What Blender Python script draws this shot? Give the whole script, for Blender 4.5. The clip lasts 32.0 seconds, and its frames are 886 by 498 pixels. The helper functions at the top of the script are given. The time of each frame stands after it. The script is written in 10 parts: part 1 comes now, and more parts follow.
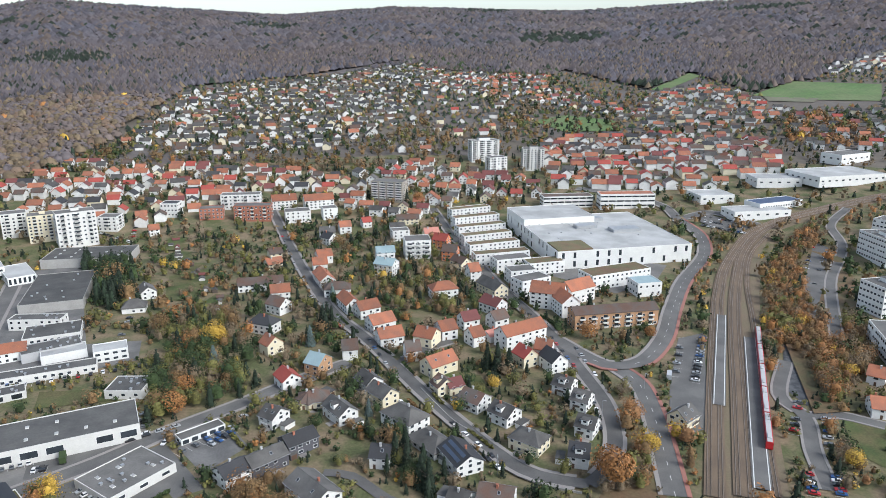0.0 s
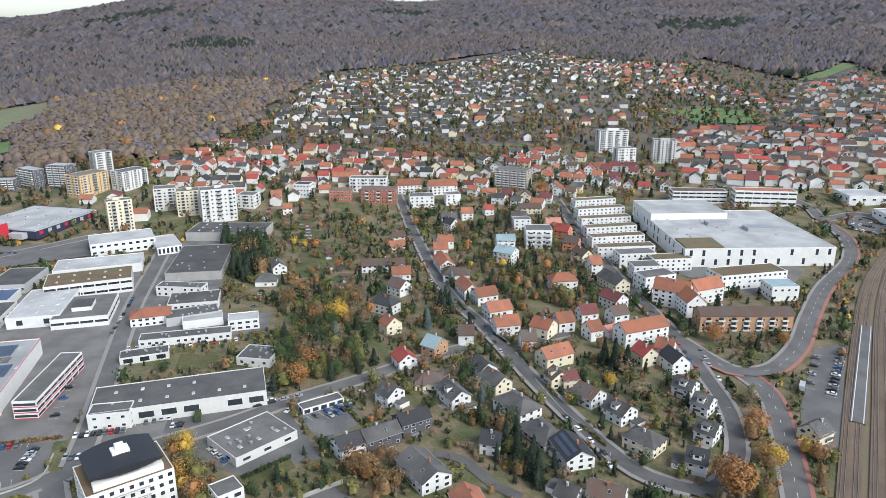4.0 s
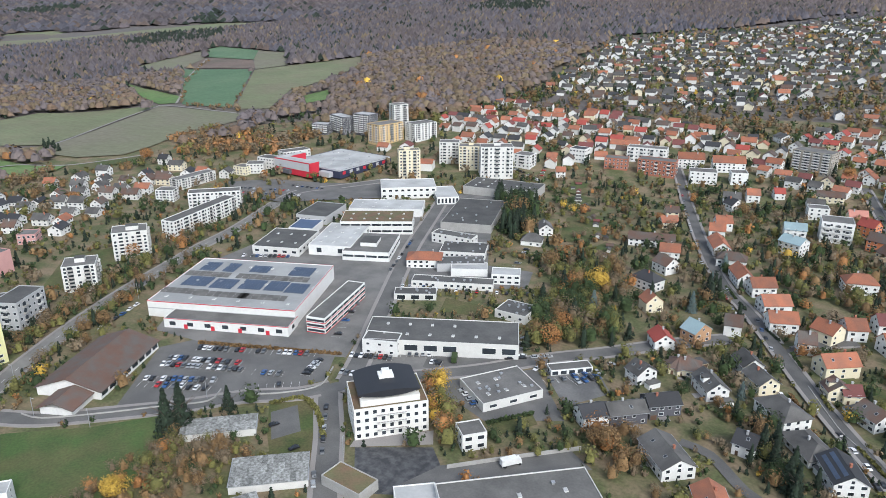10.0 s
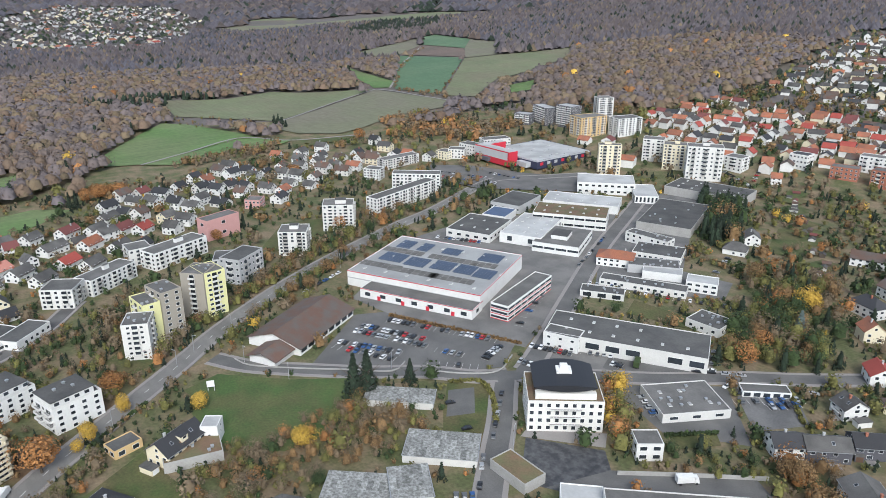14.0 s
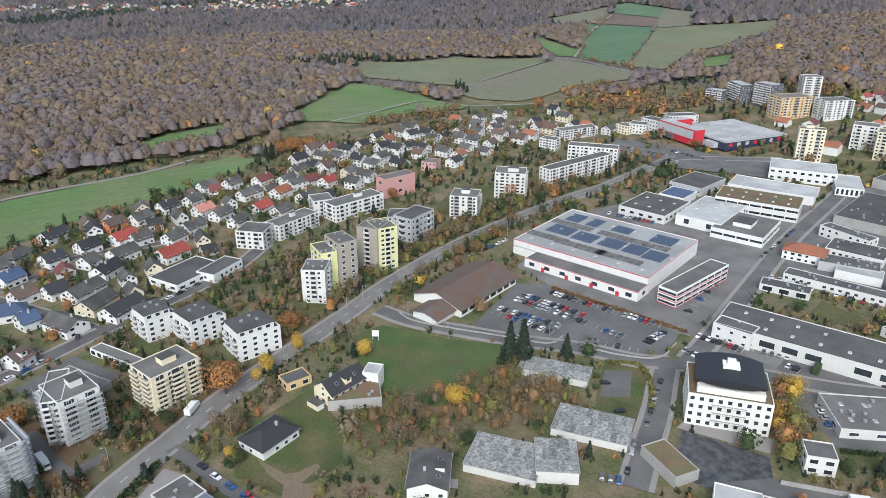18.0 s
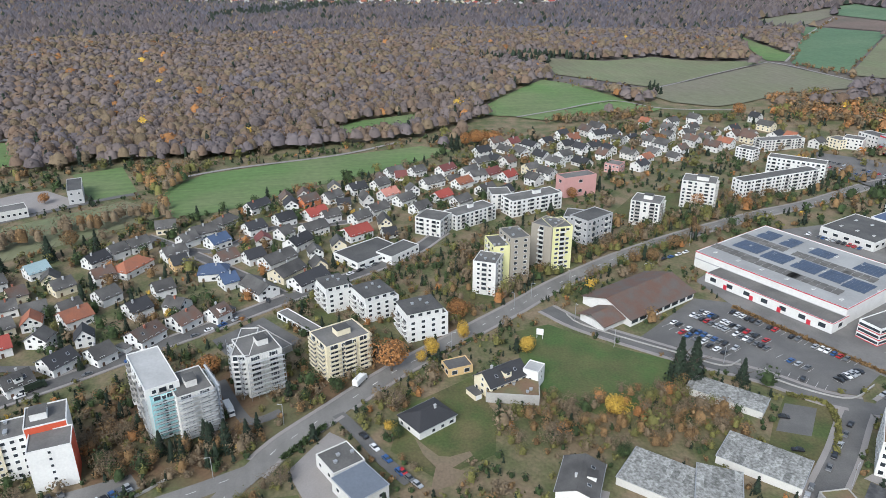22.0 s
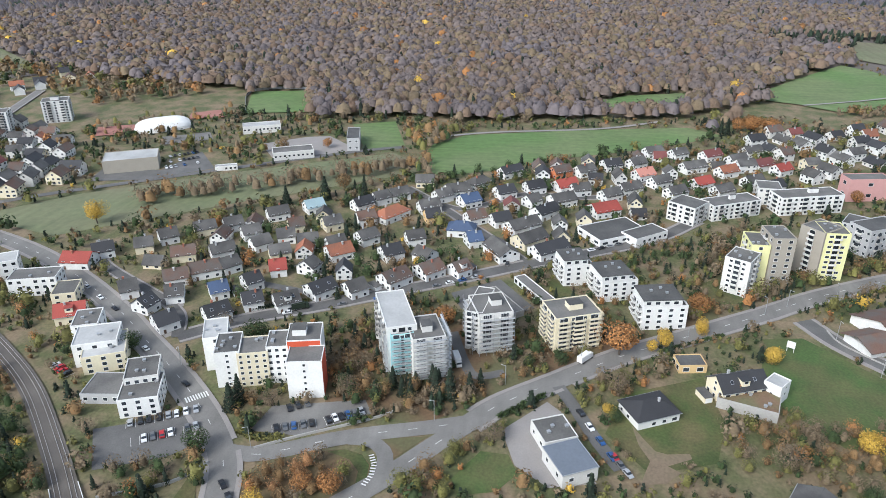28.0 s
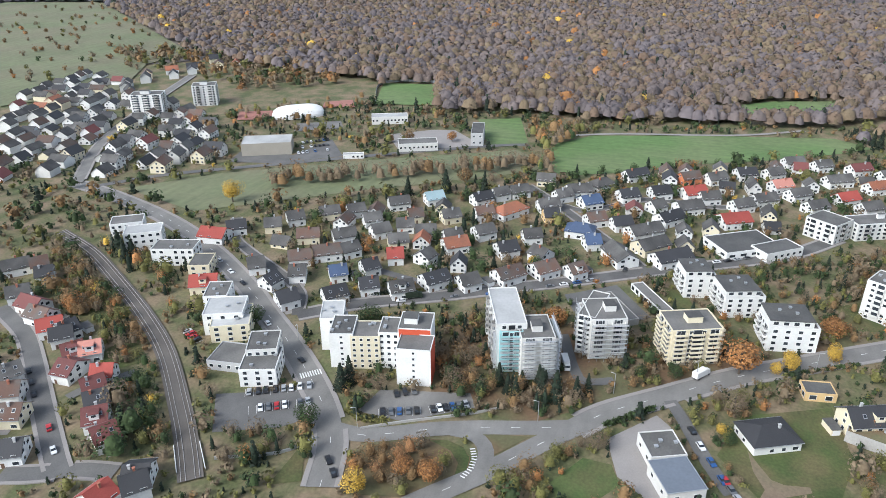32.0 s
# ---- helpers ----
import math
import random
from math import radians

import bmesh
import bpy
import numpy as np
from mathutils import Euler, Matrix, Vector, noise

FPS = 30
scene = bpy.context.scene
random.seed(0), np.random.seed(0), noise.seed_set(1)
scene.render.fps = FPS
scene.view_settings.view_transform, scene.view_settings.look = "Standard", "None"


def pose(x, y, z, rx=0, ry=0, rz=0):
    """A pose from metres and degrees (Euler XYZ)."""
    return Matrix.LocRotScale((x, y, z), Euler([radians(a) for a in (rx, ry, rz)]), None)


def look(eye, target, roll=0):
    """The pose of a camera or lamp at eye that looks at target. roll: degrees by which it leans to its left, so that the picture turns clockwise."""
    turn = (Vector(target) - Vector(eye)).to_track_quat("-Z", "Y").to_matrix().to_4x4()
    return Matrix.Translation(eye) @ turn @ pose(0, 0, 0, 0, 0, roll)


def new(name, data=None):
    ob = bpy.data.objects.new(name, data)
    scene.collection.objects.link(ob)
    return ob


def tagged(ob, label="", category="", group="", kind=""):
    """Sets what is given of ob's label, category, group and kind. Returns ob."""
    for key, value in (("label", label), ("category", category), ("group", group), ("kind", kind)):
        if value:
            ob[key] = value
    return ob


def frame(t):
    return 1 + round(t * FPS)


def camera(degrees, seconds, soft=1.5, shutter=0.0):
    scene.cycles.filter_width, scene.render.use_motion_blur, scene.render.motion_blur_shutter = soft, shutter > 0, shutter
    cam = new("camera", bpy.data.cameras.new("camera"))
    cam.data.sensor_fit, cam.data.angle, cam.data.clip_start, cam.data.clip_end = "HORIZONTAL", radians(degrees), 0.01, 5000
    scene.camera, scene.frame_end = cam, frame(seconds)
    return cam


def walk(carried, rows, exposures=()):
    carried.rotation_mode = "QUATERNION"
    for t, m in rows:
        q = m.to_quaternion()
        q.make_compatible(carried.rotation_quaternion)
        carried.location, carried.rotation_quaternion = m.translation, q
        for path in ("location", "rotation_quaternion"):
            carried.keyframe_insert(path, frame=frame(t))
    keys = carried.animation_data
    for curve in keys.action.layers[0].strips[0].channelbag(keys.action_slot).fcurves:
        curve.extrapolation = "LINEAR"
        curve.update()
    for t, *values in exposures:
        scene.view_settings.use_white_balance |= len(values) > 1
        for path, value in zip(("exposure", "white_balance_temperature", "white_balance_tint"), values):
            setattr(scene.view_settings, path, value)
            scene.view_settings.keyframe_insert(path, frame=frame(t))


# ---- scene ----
H = 165.0
cam = camera(63.61, 32.0, soft=0.75)
rows = [
    (0.0, pose(0, 0, H, 74.000, 0.150, 0.000)),
    (0.5, pose(0, 0, H, 73.980, 0.240, 0.824)),
    (1.0, pose(0, 0, H, 73.961, 0.224, 1.742)),
    (1.5, pose(0, 0, H, 73.939, 0.340, 2.752)),
    (2.0, pose(0, 0, H, 73.915, 0.262, 3.949)),
    (2.5, pose(0, 0, H, 73.887, 0.206, 5.267)),
    (4.5, pose(0, 0, H, 72.271, 0.135, 11.787)),
    (5.0, pose(0, 0, H, 71.233, 0.098, 13.666)),
    (5.5, pose(0, 0, H, 70.643, 0.148, 15.903)),
    (6.0, pose(0, 0, H, 70.496, 0.103, 18.399)),
    (6.5, pose(0, 0, H, 70.465, 0.050, 20.623)),
    (7.0, pose(0, 0, H, 70.435, 0.023, 22.360)),
    (7.5, pose(0, 0, H, 70.416, -0.026, 23.973)),
    (8.0, pose(0, 0, H, 70.387, -0.033, 25.496)),
    (8.5, pose(0, 0, H, 70.369, -0.007, 27.074)),
    (9.0, pose(0, 0, H, 70.358, -0.047, 28.734)),
    (9.5, pose(0, 0, H, 70.344, -0.032, 30.453)),
    (10.0, pose(0, 0, H, 70.327, -0.037, 32.269)),
    (10.5, pose(0, 0, H, 70.316, -0.047, 34.435)),
    (11.0, pose(0, 0, H, 70.270, -0.049, 36.627)),
    (11.5, pose(0, 0, H, 70.235, -0.089, 38.897)),
    (12.0, pose(0, 0, H, 70.199, -0.021, 41.081)),
    (12.5, pose(0, 0, H, 70.165, -0.041, 42.937)),
    (13.0, pose(0, 0, H, 70.129, -0.054, 44.704)),
    (13.5, pose(0, 0, H, 69.947, -0.066, 46.527)),
    (14.0, pose(0, 0, H, 69.602, -0.070, 48.369)),
    (14.5, pose(0, 0, H, 69.040, -0.104, 50.175)),
    (16.5, pose(0, 0, H, 67.531, -0.186, 57.341)),
    (17.0, pose(0, 0, H, 67.273, -0.209, 59.188)),
    (17.5, pose(0, 0, H, 67.165, -0.196, 61.007)),
    (18.0, pose(0, 0, H, 67.133, -0.170, 62.742)),
    (18.5, pose(0, 0, H, 67.087, -0.194, 64.453)),
    (19.0, pose(0, 0, H, 67.047, -0.214, 66.244)),
    (19.5, pose(0, 0, H, 67.029, -0.198, 68.148)),
    (20.0, pose(0, 0, H, 66.998, -0.160, 70.051)),
    (20.5, pose(0, 0, H, 66.943, -0.186, 72.149)),
    (21.0, pose(0, 0, H, 66.914, -0.165, 74.207)),
    (21.5, pose(0, 0, H, 66.874, -0.112, 76.012)),
    (22.0, pose(0, 0, H, 66.825, -0.060, 77.679)),
    (22.5, pose(0, 0, H, 66.767, -0.043, 79.350)),
    (23.0, pose(0, 0, H, 66.705, -0.069, 81.143)),
    (23.5, pose(0, 0, H, 66.655, -0.059, 82.941)),
    (24.0, pose(0, 0, H, 66.505, -0.027, 84.775)),
    (24.5, pose(0, 0, H, 66.237, -0.022, 86.618)),
    (25.0, pose(0, 0, H, 65.968, -0.043, 88.481)),
    (25.5, pose(0, 0, H, 65.694, 0.008, 90.291)),
    (27.5, pose(0, 0, H, 64.725, 0.165, 96.981)),
    (28.0, pose(0, 0, H, 64.626, 0.209, 98.670)),
    (28.5, pose(0, 0, H, 64.594, 0.224, 100.409)),
    (29.0, pose(0, 0, H, 64.587, 0.237, 101.998)),
    (29.5, pose(0, 0, H, 64.557, 0.305, 103.388)),
    (30.0, pose(0, 0, H, 64.523, 0.343, 104.854)),
    (30.5, pose(0, 0, H, 64.497, 0.409, 106.136)),
    (31.0, pose(0, 0, H, 64.450, 0.407, 107.129)),
    (31.5, pose(0, 0, H, 64.420, 0.437, 107.880)),
    (32.0, pose(0, 0, H, 64.398, 0.437, 108.814)),
]

walk(cam, rows, ((0, 0.66, 6120, 8), (9, 0.62, 6120, 8), (19, 0.57, 6140, 8), (25, 0.68, 6120, 8), (32, 0.85, 6100, 8)))

# ---- world and light: a bright overcast autumn day ----
world = bpy.data.worlds.new("overcast_sky")
scene.world = world
world.use_nodes = True
wn, wl = world.node_tree.nodes, world.node_tree.links
sky = wn.new("ShaderNodeTexSky")
sky.sky_type, sky.sun_disc = "NISHITA", False
sky.sun_elevation, sky.sun_rotation = radians(40), radians(124)
sky.air_density, sky.dust_density, sky.ozone_density = 1.0, 1.5, 1.0
veil = wn.new("ShaderNodeHueSaturation")
veil.inputs["Saturation"].default_value = 0.6
wl.new(sky.outputs[0], veil.inputs["Color"])
wl.new(veil.outputs[0], wn["Background"].inputs["Color"])
wn["Background"].inputs["Strength"].default_value = 0.138
sun_data = bpy.data.lights.new("sun", "SUN")
sun_data.energy, sun_data.angle, sun_data.color = 1.9, radians(28), (1.0, 0.97, 0.93)
sun = new("sun", sun_data)
sun.matrix_basis = look((620, -420, 640), (0, 0, 0))


# ---- materials ----
def ramp(nt, fac, stops):
    node = nt.nodes.new("ShaderNodeValToRGB")
    el = node.color_ramp.elements
    while len(el) < len(stops):
        el.new(0.5)
    for e, (p, c) in zip(el, stops):
        e.position, e.color = p, (*c, 1)
    nt.links.new(fac, node.inputs[0])
    return node.outputs[0]


def mat(name, rgb, rough=0.85, grain=1.5, stain=0.06, var=0.25, bump=0.0, metal=0.0, rand=0.0, alt=None, alt_scale=0.03, streak=None, island=0.0):
    """A surface with fine grain, large stains, an optional second colour in patches and variation from thing to thing."""
    m = bpy.data.materials.new(name)
    m.use_nodes = True
    nt = m.node_tree
    b = nt.nodes["Principled BSDF"]
    b.inputs["Roughness"].default_value, b.inputs["Metallic"].default_value = rough, metal
    geo = nt.nodes.new("ShaderNodeNewGeometry")
    pos = geo.outputs["Position"]

    def noise_at(scale, detail=3.0, vec=pos):
        t = nt.nodes.new("ShaderNodeTexNoise")
        t.inputs["Scale"].default_value, t.inputs["Detail"].default_value = scale, detail
        nt.links.new(vec, t.inputs["Vector"])
        return t.outputs[0]

    def math_node(op, a, c):
        t = nt.nodes.new("ShaderNodeMath")
        t.operation = op
        for s, v in zip(t.inputs, (a, c)):
            if isinstance(v, (int, float)):
                s.default_value = v
            else:
                nt.links.new(v, s)
        return t.outputs[0]

    fine = noise_at(grain)
    total = math_node("ADD", math_node("MULTIPLY", math_node("SUBTRACT", fine, 0.5), var * 1.6), math_node("MULTIPLY", math_node("SUBTRACT", noise_at(stain, 4.0), 0.5), var * 1.6))
    if rand:
        info = nt.nodes.new("ShaderNodeObjectInfo")
        total = math_node("ADD", total, math_node("MULTIPLY", math_node("SUBTRACT", info.outputs["Random"], 0.5), rand))
    if island:
        total = math_node("ADD", total, math_node("MULTIPLY", math_node("SUBTRACT", geo.outputs["Random Per Island"], 0.5), island))
    if streak:
        mp = nt.nodes.new("ShaderNodeMapping")
        mp.inputs["Scale"].default_value = streak
        nt.links.new(pos, mp.inputs["Vector"])
        total = math_node("ADD", total, math_node("MULTIPLY", math_node("SUBTRACT", noise_at(1.0, 2.0, mp.outputs[0]), 0.5), var * 1.5))
    gain = math_node("ADD", total, 1.0)
    if alt:
        col = ramp(nt, noise_at(alt_scale, 5.0), [(0.38, rgb), (0.62, alt)])
    else:
        c = nt.nodes.new("ShaderNodeRGB")
        c.outputs[0].default_value = (*rgb, 1)
        col = c.outputs[0]
    mul = nt.nodes.new("ShaderNodeVectorMath")
    mul.operation = "SCALE"
    nt.links.new(col, mul.inputs[0])
    nt.links.new(gain, mul.inputs["Scale"])
    nt.links.new(mul.outputs[0], b.inputs["Base Color"])
    if bump:
        bp = nt.nodes.new("ShaderNodeBump")
        bp.inputs["Strength"].default_value, bp.inputs["Distance"].default_value = bump, 0.15
        nt.links.new(fine, bp.inputs["Height"])
        nt.links.new(bp.outputs[0], b.inputs["Normal"])
    return m


ROOF = {
    "grey": mat("grey_roof_tiles", (0.066, 0.063, 0.06), 0.8, 2.5, 0.15, 0.35, 0.4, rand=0.5, alt=(0.108, 0.103, 0.097), alt_scale=0.12),
    "dark": mat("dark_roof_tiles", (0.036, 0.036, 0.039), 0.7, 2.5, 0.15, 0.3, 0.4, rand=0.4),
    "brown": mat("brown_roof_tiles", (0.13, 0.075, 0.055), 0.85, 2.5, 0.15, 0.3, 0.4, rand=0.4, alt=(0.1, 0.085, 0.075), alt_scale=0.15),
    "orange": mat("orange_roof_tiles", (0.34, 0.125, 0.068), 0.85, 2.5, 0.15, 0.35, 0.4, rand=0.5, alt=(0.22, 0.095, 0.06), alt_scale=0.15, island=0.4),
    "red": mat("red_roof_tiles", (0.30, 0.06, 0.045), 0.8, 2.5, 0.15, 0.3, 0.4, rand=0.3),
    "maroon": mat("maroon_roof_tiles", (0.15, 0.05, 0.045), 0.8, 2.5, 0.15, 0.3, 0.4, rand=0.3),
    "blue": mat("blue_roof_tiles", (0.06, 0.09, 0.16), 0.6, 2.5, 0.15, 0.3, 0.4, rand=0.3),
    "salmon": mat("salmon_roof_sheet", (0.50, 0.22, 0.17), 0.8, 2.5, 0.15, 0.2, 0.2, rand=0.2),
    "teal": mat("pale_copper_roof", (0.27, 0.36, 0.38), 0.7, 2.5, 0.15, 0.25, 0.2, rand=0.2),
    "green": mat("green_roof_sheet", (0.06, 0.17, 0.10), 0.7, 2.5, 0.15, 0.25, 0.2, rand=0.2),
    "gravel": mat("gravel_roof", (0.15, 0.144, 0.135), 0.9, 1.2, 0.12, 0.3, 0.3, rand=0.35, alt=(0.11, 0.106, 0.1), alt_scale=0.1),
    "felt": mat("dark_roof_felt", (0.072, 0.071, 0.069), 0.9, 1.0, 0.1, 0.35, 0.2, rand=0.3, alt=(0.102, 0.099, 0.094), alt_scale=0.09),
    "pale": mat("pale_roof_membrane", (0.45, 0.45, 0.44), 0.75, 0.8, 0.08, 0.18, 0.1, rand=0.15, alt=(0.34, 0.34, 0.33), alt_scale=0.06),
    "hall": mat("hall_roof_sheet", (0.34, 0.34, 0.33), 0.7, 0.8, 0.07, 0.2, 0.1, rand=0.1, alt=(0.27, 0.27, 0.262), alt_scale=0.05),
    "planted": mat("planted_brown_roof", (0.17, 0.105, 0.065), 0.95, 1.2, 0.12, 0.35, 0.4, rand=0.2, alt=(0.13, 0.12, 0.06), alt_scale=0.1),
    "fibre": mat("weathered_fibre_cement", (0.33, 0.33, 0.315), 0.9, 2.0, 0.2, 0.4, 0.4, alt=(0.16, 0.16, 0.145), alt_scale=0.9, rand=0.55),
    "slate": mat("blue_grey_sheet_roof", (0.14, 0.16, 0.19), 0.6, 1.0, 0.1, 0.2, 0.1),
    "black": mat("black_roof_sheet", (0.022, 0.023, 0.028), 0.55, 2.0, 0.1, 0.2, 0.1),
}
WALL = {
    "white": mat("white_render", (0.71, 0.705, 0.68), 0.9, 1.2, 0.2, 0.16, rand=0.14),
    "ivory": mat("ivory_render", (0.68, 0.665, 0.62), 0.9, 1.2, 0.2, 0.14),
    "offwhite": mat("offwhite_render", (0.62, 0.61, 0.58), 0.9, 2.0, 0.25, 0.14, rand=0.12),
    "grey": mat("grey_render", (0.42, 0.42, 0.42), 0.9, 2.0, 0.25, 0.15, rand=0.12),
    "darkgrey": mat("dark_cladding", (0.10, 0.10, 0.115), 0.8, 2.0, 0.25, 0.2, rand=0.2),
    "cream": mat("cream_render", (0.70, 0.63, 0.46), 0.9, 2.0, 0.25, 0.12, rand=0.12),
    "yellow": mat("yellow_render", (0.62, 0.44, 0.22), 0.9, 2.0, 0.25, 0.12, rand=0.1),
    "lime": mat("lime_yellow_render", (0.68, 0.66, 0.34), 0.9, 2.0, 0.25, 0.1),
    "taupe": mat("taupe_render", (0.34, 0.31, 0.26), 0.9, 2.0, 0.25, 0.12),
    "brick": mat("brown_brick_facing", (0.46, 0.27, 0.15), 0.9, 3.0, 0.25, 0.25, 0.3, rand=0.15),
    "redbrick": mat("red_brick_facing", (0.36, 0.14, 0.09), 0.9, 3.0, 0.25, 0.25, 0.3, rand=0.15),
    "orange": mat("orange_render", (0.62, 0.22, 0.10), 0.9, 2.0, 0.25, 0.12, rand=0.1),
    "pink": mat("pink_render", (0.52, 0.29, 0.27), 0.9, 2.0, 0.25, 0.12, rand=0.08),
    "red": mat("red_cladding", (0.50, 0.025, 0.045), 0.6, 2.0, 0.2, 0.12),
    "tomato": mat("orange_red_panel", (0.56, 0.09, 0.04), 0.8, 2.0, 0.2, 0.12),
    "blue": mat("dark_blue_cladding", (0.03, 0.035, 0.07), 0.6, 2.0, 0.2, 0.15),
    "aqua": mat("aqua_panel", (0.34, 0.60, 0.62), 0.7, 2.0, 0.2, 0.12),
    "silver": mat("corrugated_metal_cladding", (0.50, 0.51, 0.52), 0.5, 2.0, 0.2, 0.12, metal=0.2),
    "concrete": mat("concrete", (0.36, 0.35, 0.33), 0.9, 1.5, 0.2, 0.25, 0.2, rand=0.15),
}
M_GLASS = mat("window_glass", (0.035, 0.042, 0.05), 0.12, 0.4, 0.15, 0.5, rand=0.8)
M_FRAME = mat("white_window_frame", (0.78, 0.78, 0.77), 0.5, 4.0, 0.5, 0.05)
M_DOOR = mat("brown_door_paint", (0.12, 0.07, 0.045), 0.6, 4.0, 0.5, 0.2, rand=0.5)
M_SOLAR = mat("solar_cells", (0.06, 0.082, 0.125), 0.3, 3.0, 0.3, 0.2, rand=0.2)
M_ZINC = mat("zinc_sheet", (0.42, 0.43, 0.44), 0.45, 2.0, 0.3, 0.15, metal=0.5)
M_ASPHALT = mat("asphalt", (0.112, 0.109, 0.105), 0.9, 2.0, 0.05, 0.3, 0.15, alt=(0.145, 0.14, 0.133), alt_scale=0.08)
M_ROAD = mat("worn_pale_asphalt", (0.165, 0.158, 0.147), 0.9, 2.0, 0.05, 0.25, 0.15, alt=(0.2, 0.192, 0.178), alt_scale=0.08, streak=(0.02, 0.3, 1))
M_DARKASPHALT = mat("dark_wet_asphalt", (0.04, 0.041, 0.045), 0.6, 1.0, 0.06, 0.4, 0.15, alt=(0.1, 0.1, 0.102), alt_scale=0.35)
M_YARD = mat("yard_concrete", (0.19, 0.182, 0.17), 0.9, 1.2, 0.06, 0.25, 0.15, alt=(0.13, 0.126, 0.12), alt_scale=0.07)
M_STREET = mat("worn_dark_asphalt", (0.088, 0.085, 0.082), 0.85, 2.0, 0.05, 0.3, 0.15, alt=(0.122, 0.117, 0.112), alt_scale=0.09)
M_LOT = mat("old_works_concrete", (0.17, 0.165, 0.158), 0.9, 1.2, 0.06, 0.4, 0.15, alt=(0.12, 0.118, 0.115), alt_scale=0.09)
M_WALK = mat("pavement_slabs", (0.27, 0.25, 0.235), 0.9, 2.0, 0.1, 0.2, 0.2)
M_REDWALK = mat("red_cycle_path", (0.33, 0.15, 0.12), 0.9, 2.0, 0.1, 0.2, 0.2)
M_MARK = mat("road_paint", (0.68, 0.68, 0.66), 0.8, 3.0, 0.3, 0.3)
M_GRASS = mat("lawn_grass", (0.06, 0.084, 0.023), 0.95, 1.0, 0.06, 0.6, 0.5, alt=(0.108, 0.095, 0.04), alt_scale=0.07)
M_VERGE = mat("rough_meadow_grass", (0.058, 0.102, 0.026), 0.95, 1.0, 0.05, 0.5, 0.5, alt=(0.09, 0.1, 0.036), alt_scale=0.06)
# field and meadow colours are lightened part-way to carry the haze over them
M_FIELD = mat("green_field", (0.1, 0.172, 0.052), 0.95, 0.2, 0.012, 0.35, 0.3, alt=(0.135, 0.175, 0.072), alt_scale=0.014, streak=(0.35, 0.02, 1))
M_CROP = mat("winter_crop", (0.082, 0.152, 0.078), 0.95, 0.2, 0.012, 0.3, 0.3, alt=(0.1, 0.158, 0.085), alt_scale=0.012, streak=(0.05, 0.3, 1))
M_PLOUGH = mat("ploughed_soil", (0.165, 0.118, 0.095), 0.95, 0.2, 0.012, 0.3, 0.3, alt=(0.105, 0.085, 0.065), alt_scale=0.012, streak=(0.3, 0.05, 1))
M_MEADOW = mat("olive_meadow", (0.145, 0.165, 0.085), 0.95, 0.25, 0.015, 0.3, 0.3, alt=(0.165, 0.155, 0.095), alt_scale=0.012, streak=(0.04, 0.25, 1))
M_SOIL = mat("stubble_field", (0.172, 0.158, 0.112), 0.95, 0.2, 0.012, 0.3, 0.3, alt=(0.145, 0.148, 0.09), alt_scale=0.012, streak=(0.04, 0.25, 1))
M_LEAFLITTER = mat("leaf_strewn_ground", (0.16, 0.1, 0.055), 0.95, 0.8, 0.05, 0.4, 0.5, alt=(0.10, 0.095, 0.045), alt_scale=0.05)
M_GROUND = mat("garden_ground", (0.105, 0.118, 0.047), 0.95, 0.7, 0.07, 0.7, 0.6, alt=(0.175, 0.132, 0.082), alt_scale=0.07)
M_FLOOR = mat("forest_floor", (0.115, 0.1, 0.095), 0.95, 0.12, 0.01, 0.35, 0.3, alt=(0.13, 0.11, 0.085), alt_scale=0.006)
M_BALLAST = mat("weedy_gravel", (0.2, 0.15, 0.1), 0.95, 1.0, 0.06, 0.4, 0.5, alt=(0.15, 0.125, 0.075), alt_scale=0.06)
M_TRACK = mat("track_ballast", (0.17, 0.122, 0.082), 0.95, 3.0, 0.06, 0.35, 0.5, alt=(0.14, 0.102, 0.072), alt_scale=0.08)
M_GREYTRACK = mat("grey_track_ballast", (0.135, 0.12, 0.105), 0.95, 3.0, 0.06, 0.35, 0.5, alt=(0.11, 0.098, 0.086), alt_scale=0.08)
M_STEEL = mat("bright_steel_rail", (0.46, 0.44, 0.42), 0.4, 3.0, 0.2, 0.2, metal=0.3)
M_RAIL = mat("worn_steel_rail", (0.3, 0.25, 0.21), 0.4, 3.0, 0.2, 0.2, metal=0.3)
M_TRAINRED = mat("red_train_paint", (0.46, 0.02, 0.025), 0.4, 2.0, 0.2, 0.1)
M_TYRE = mat("tyre_rubber", (0.02, 0.02, 0.021), 0.8, 4.0, 0.5, 0.2)
M_BARK = mat("tree_bark", (0.10, 0.08, 0.062), 0.95, 4.0, 0.4, 0.35, 0.4)
M_YELLOWPAINT = mat("yellow_van_paint", (0.80, 0.48, 0.01), 0.4, 2.0, 0.3, 0.08)
M_PARTITION = mat("blue_tarpaulin", (0.05, 0.16, 0.42), 0.6, 2.0, 0.3, 0.2)
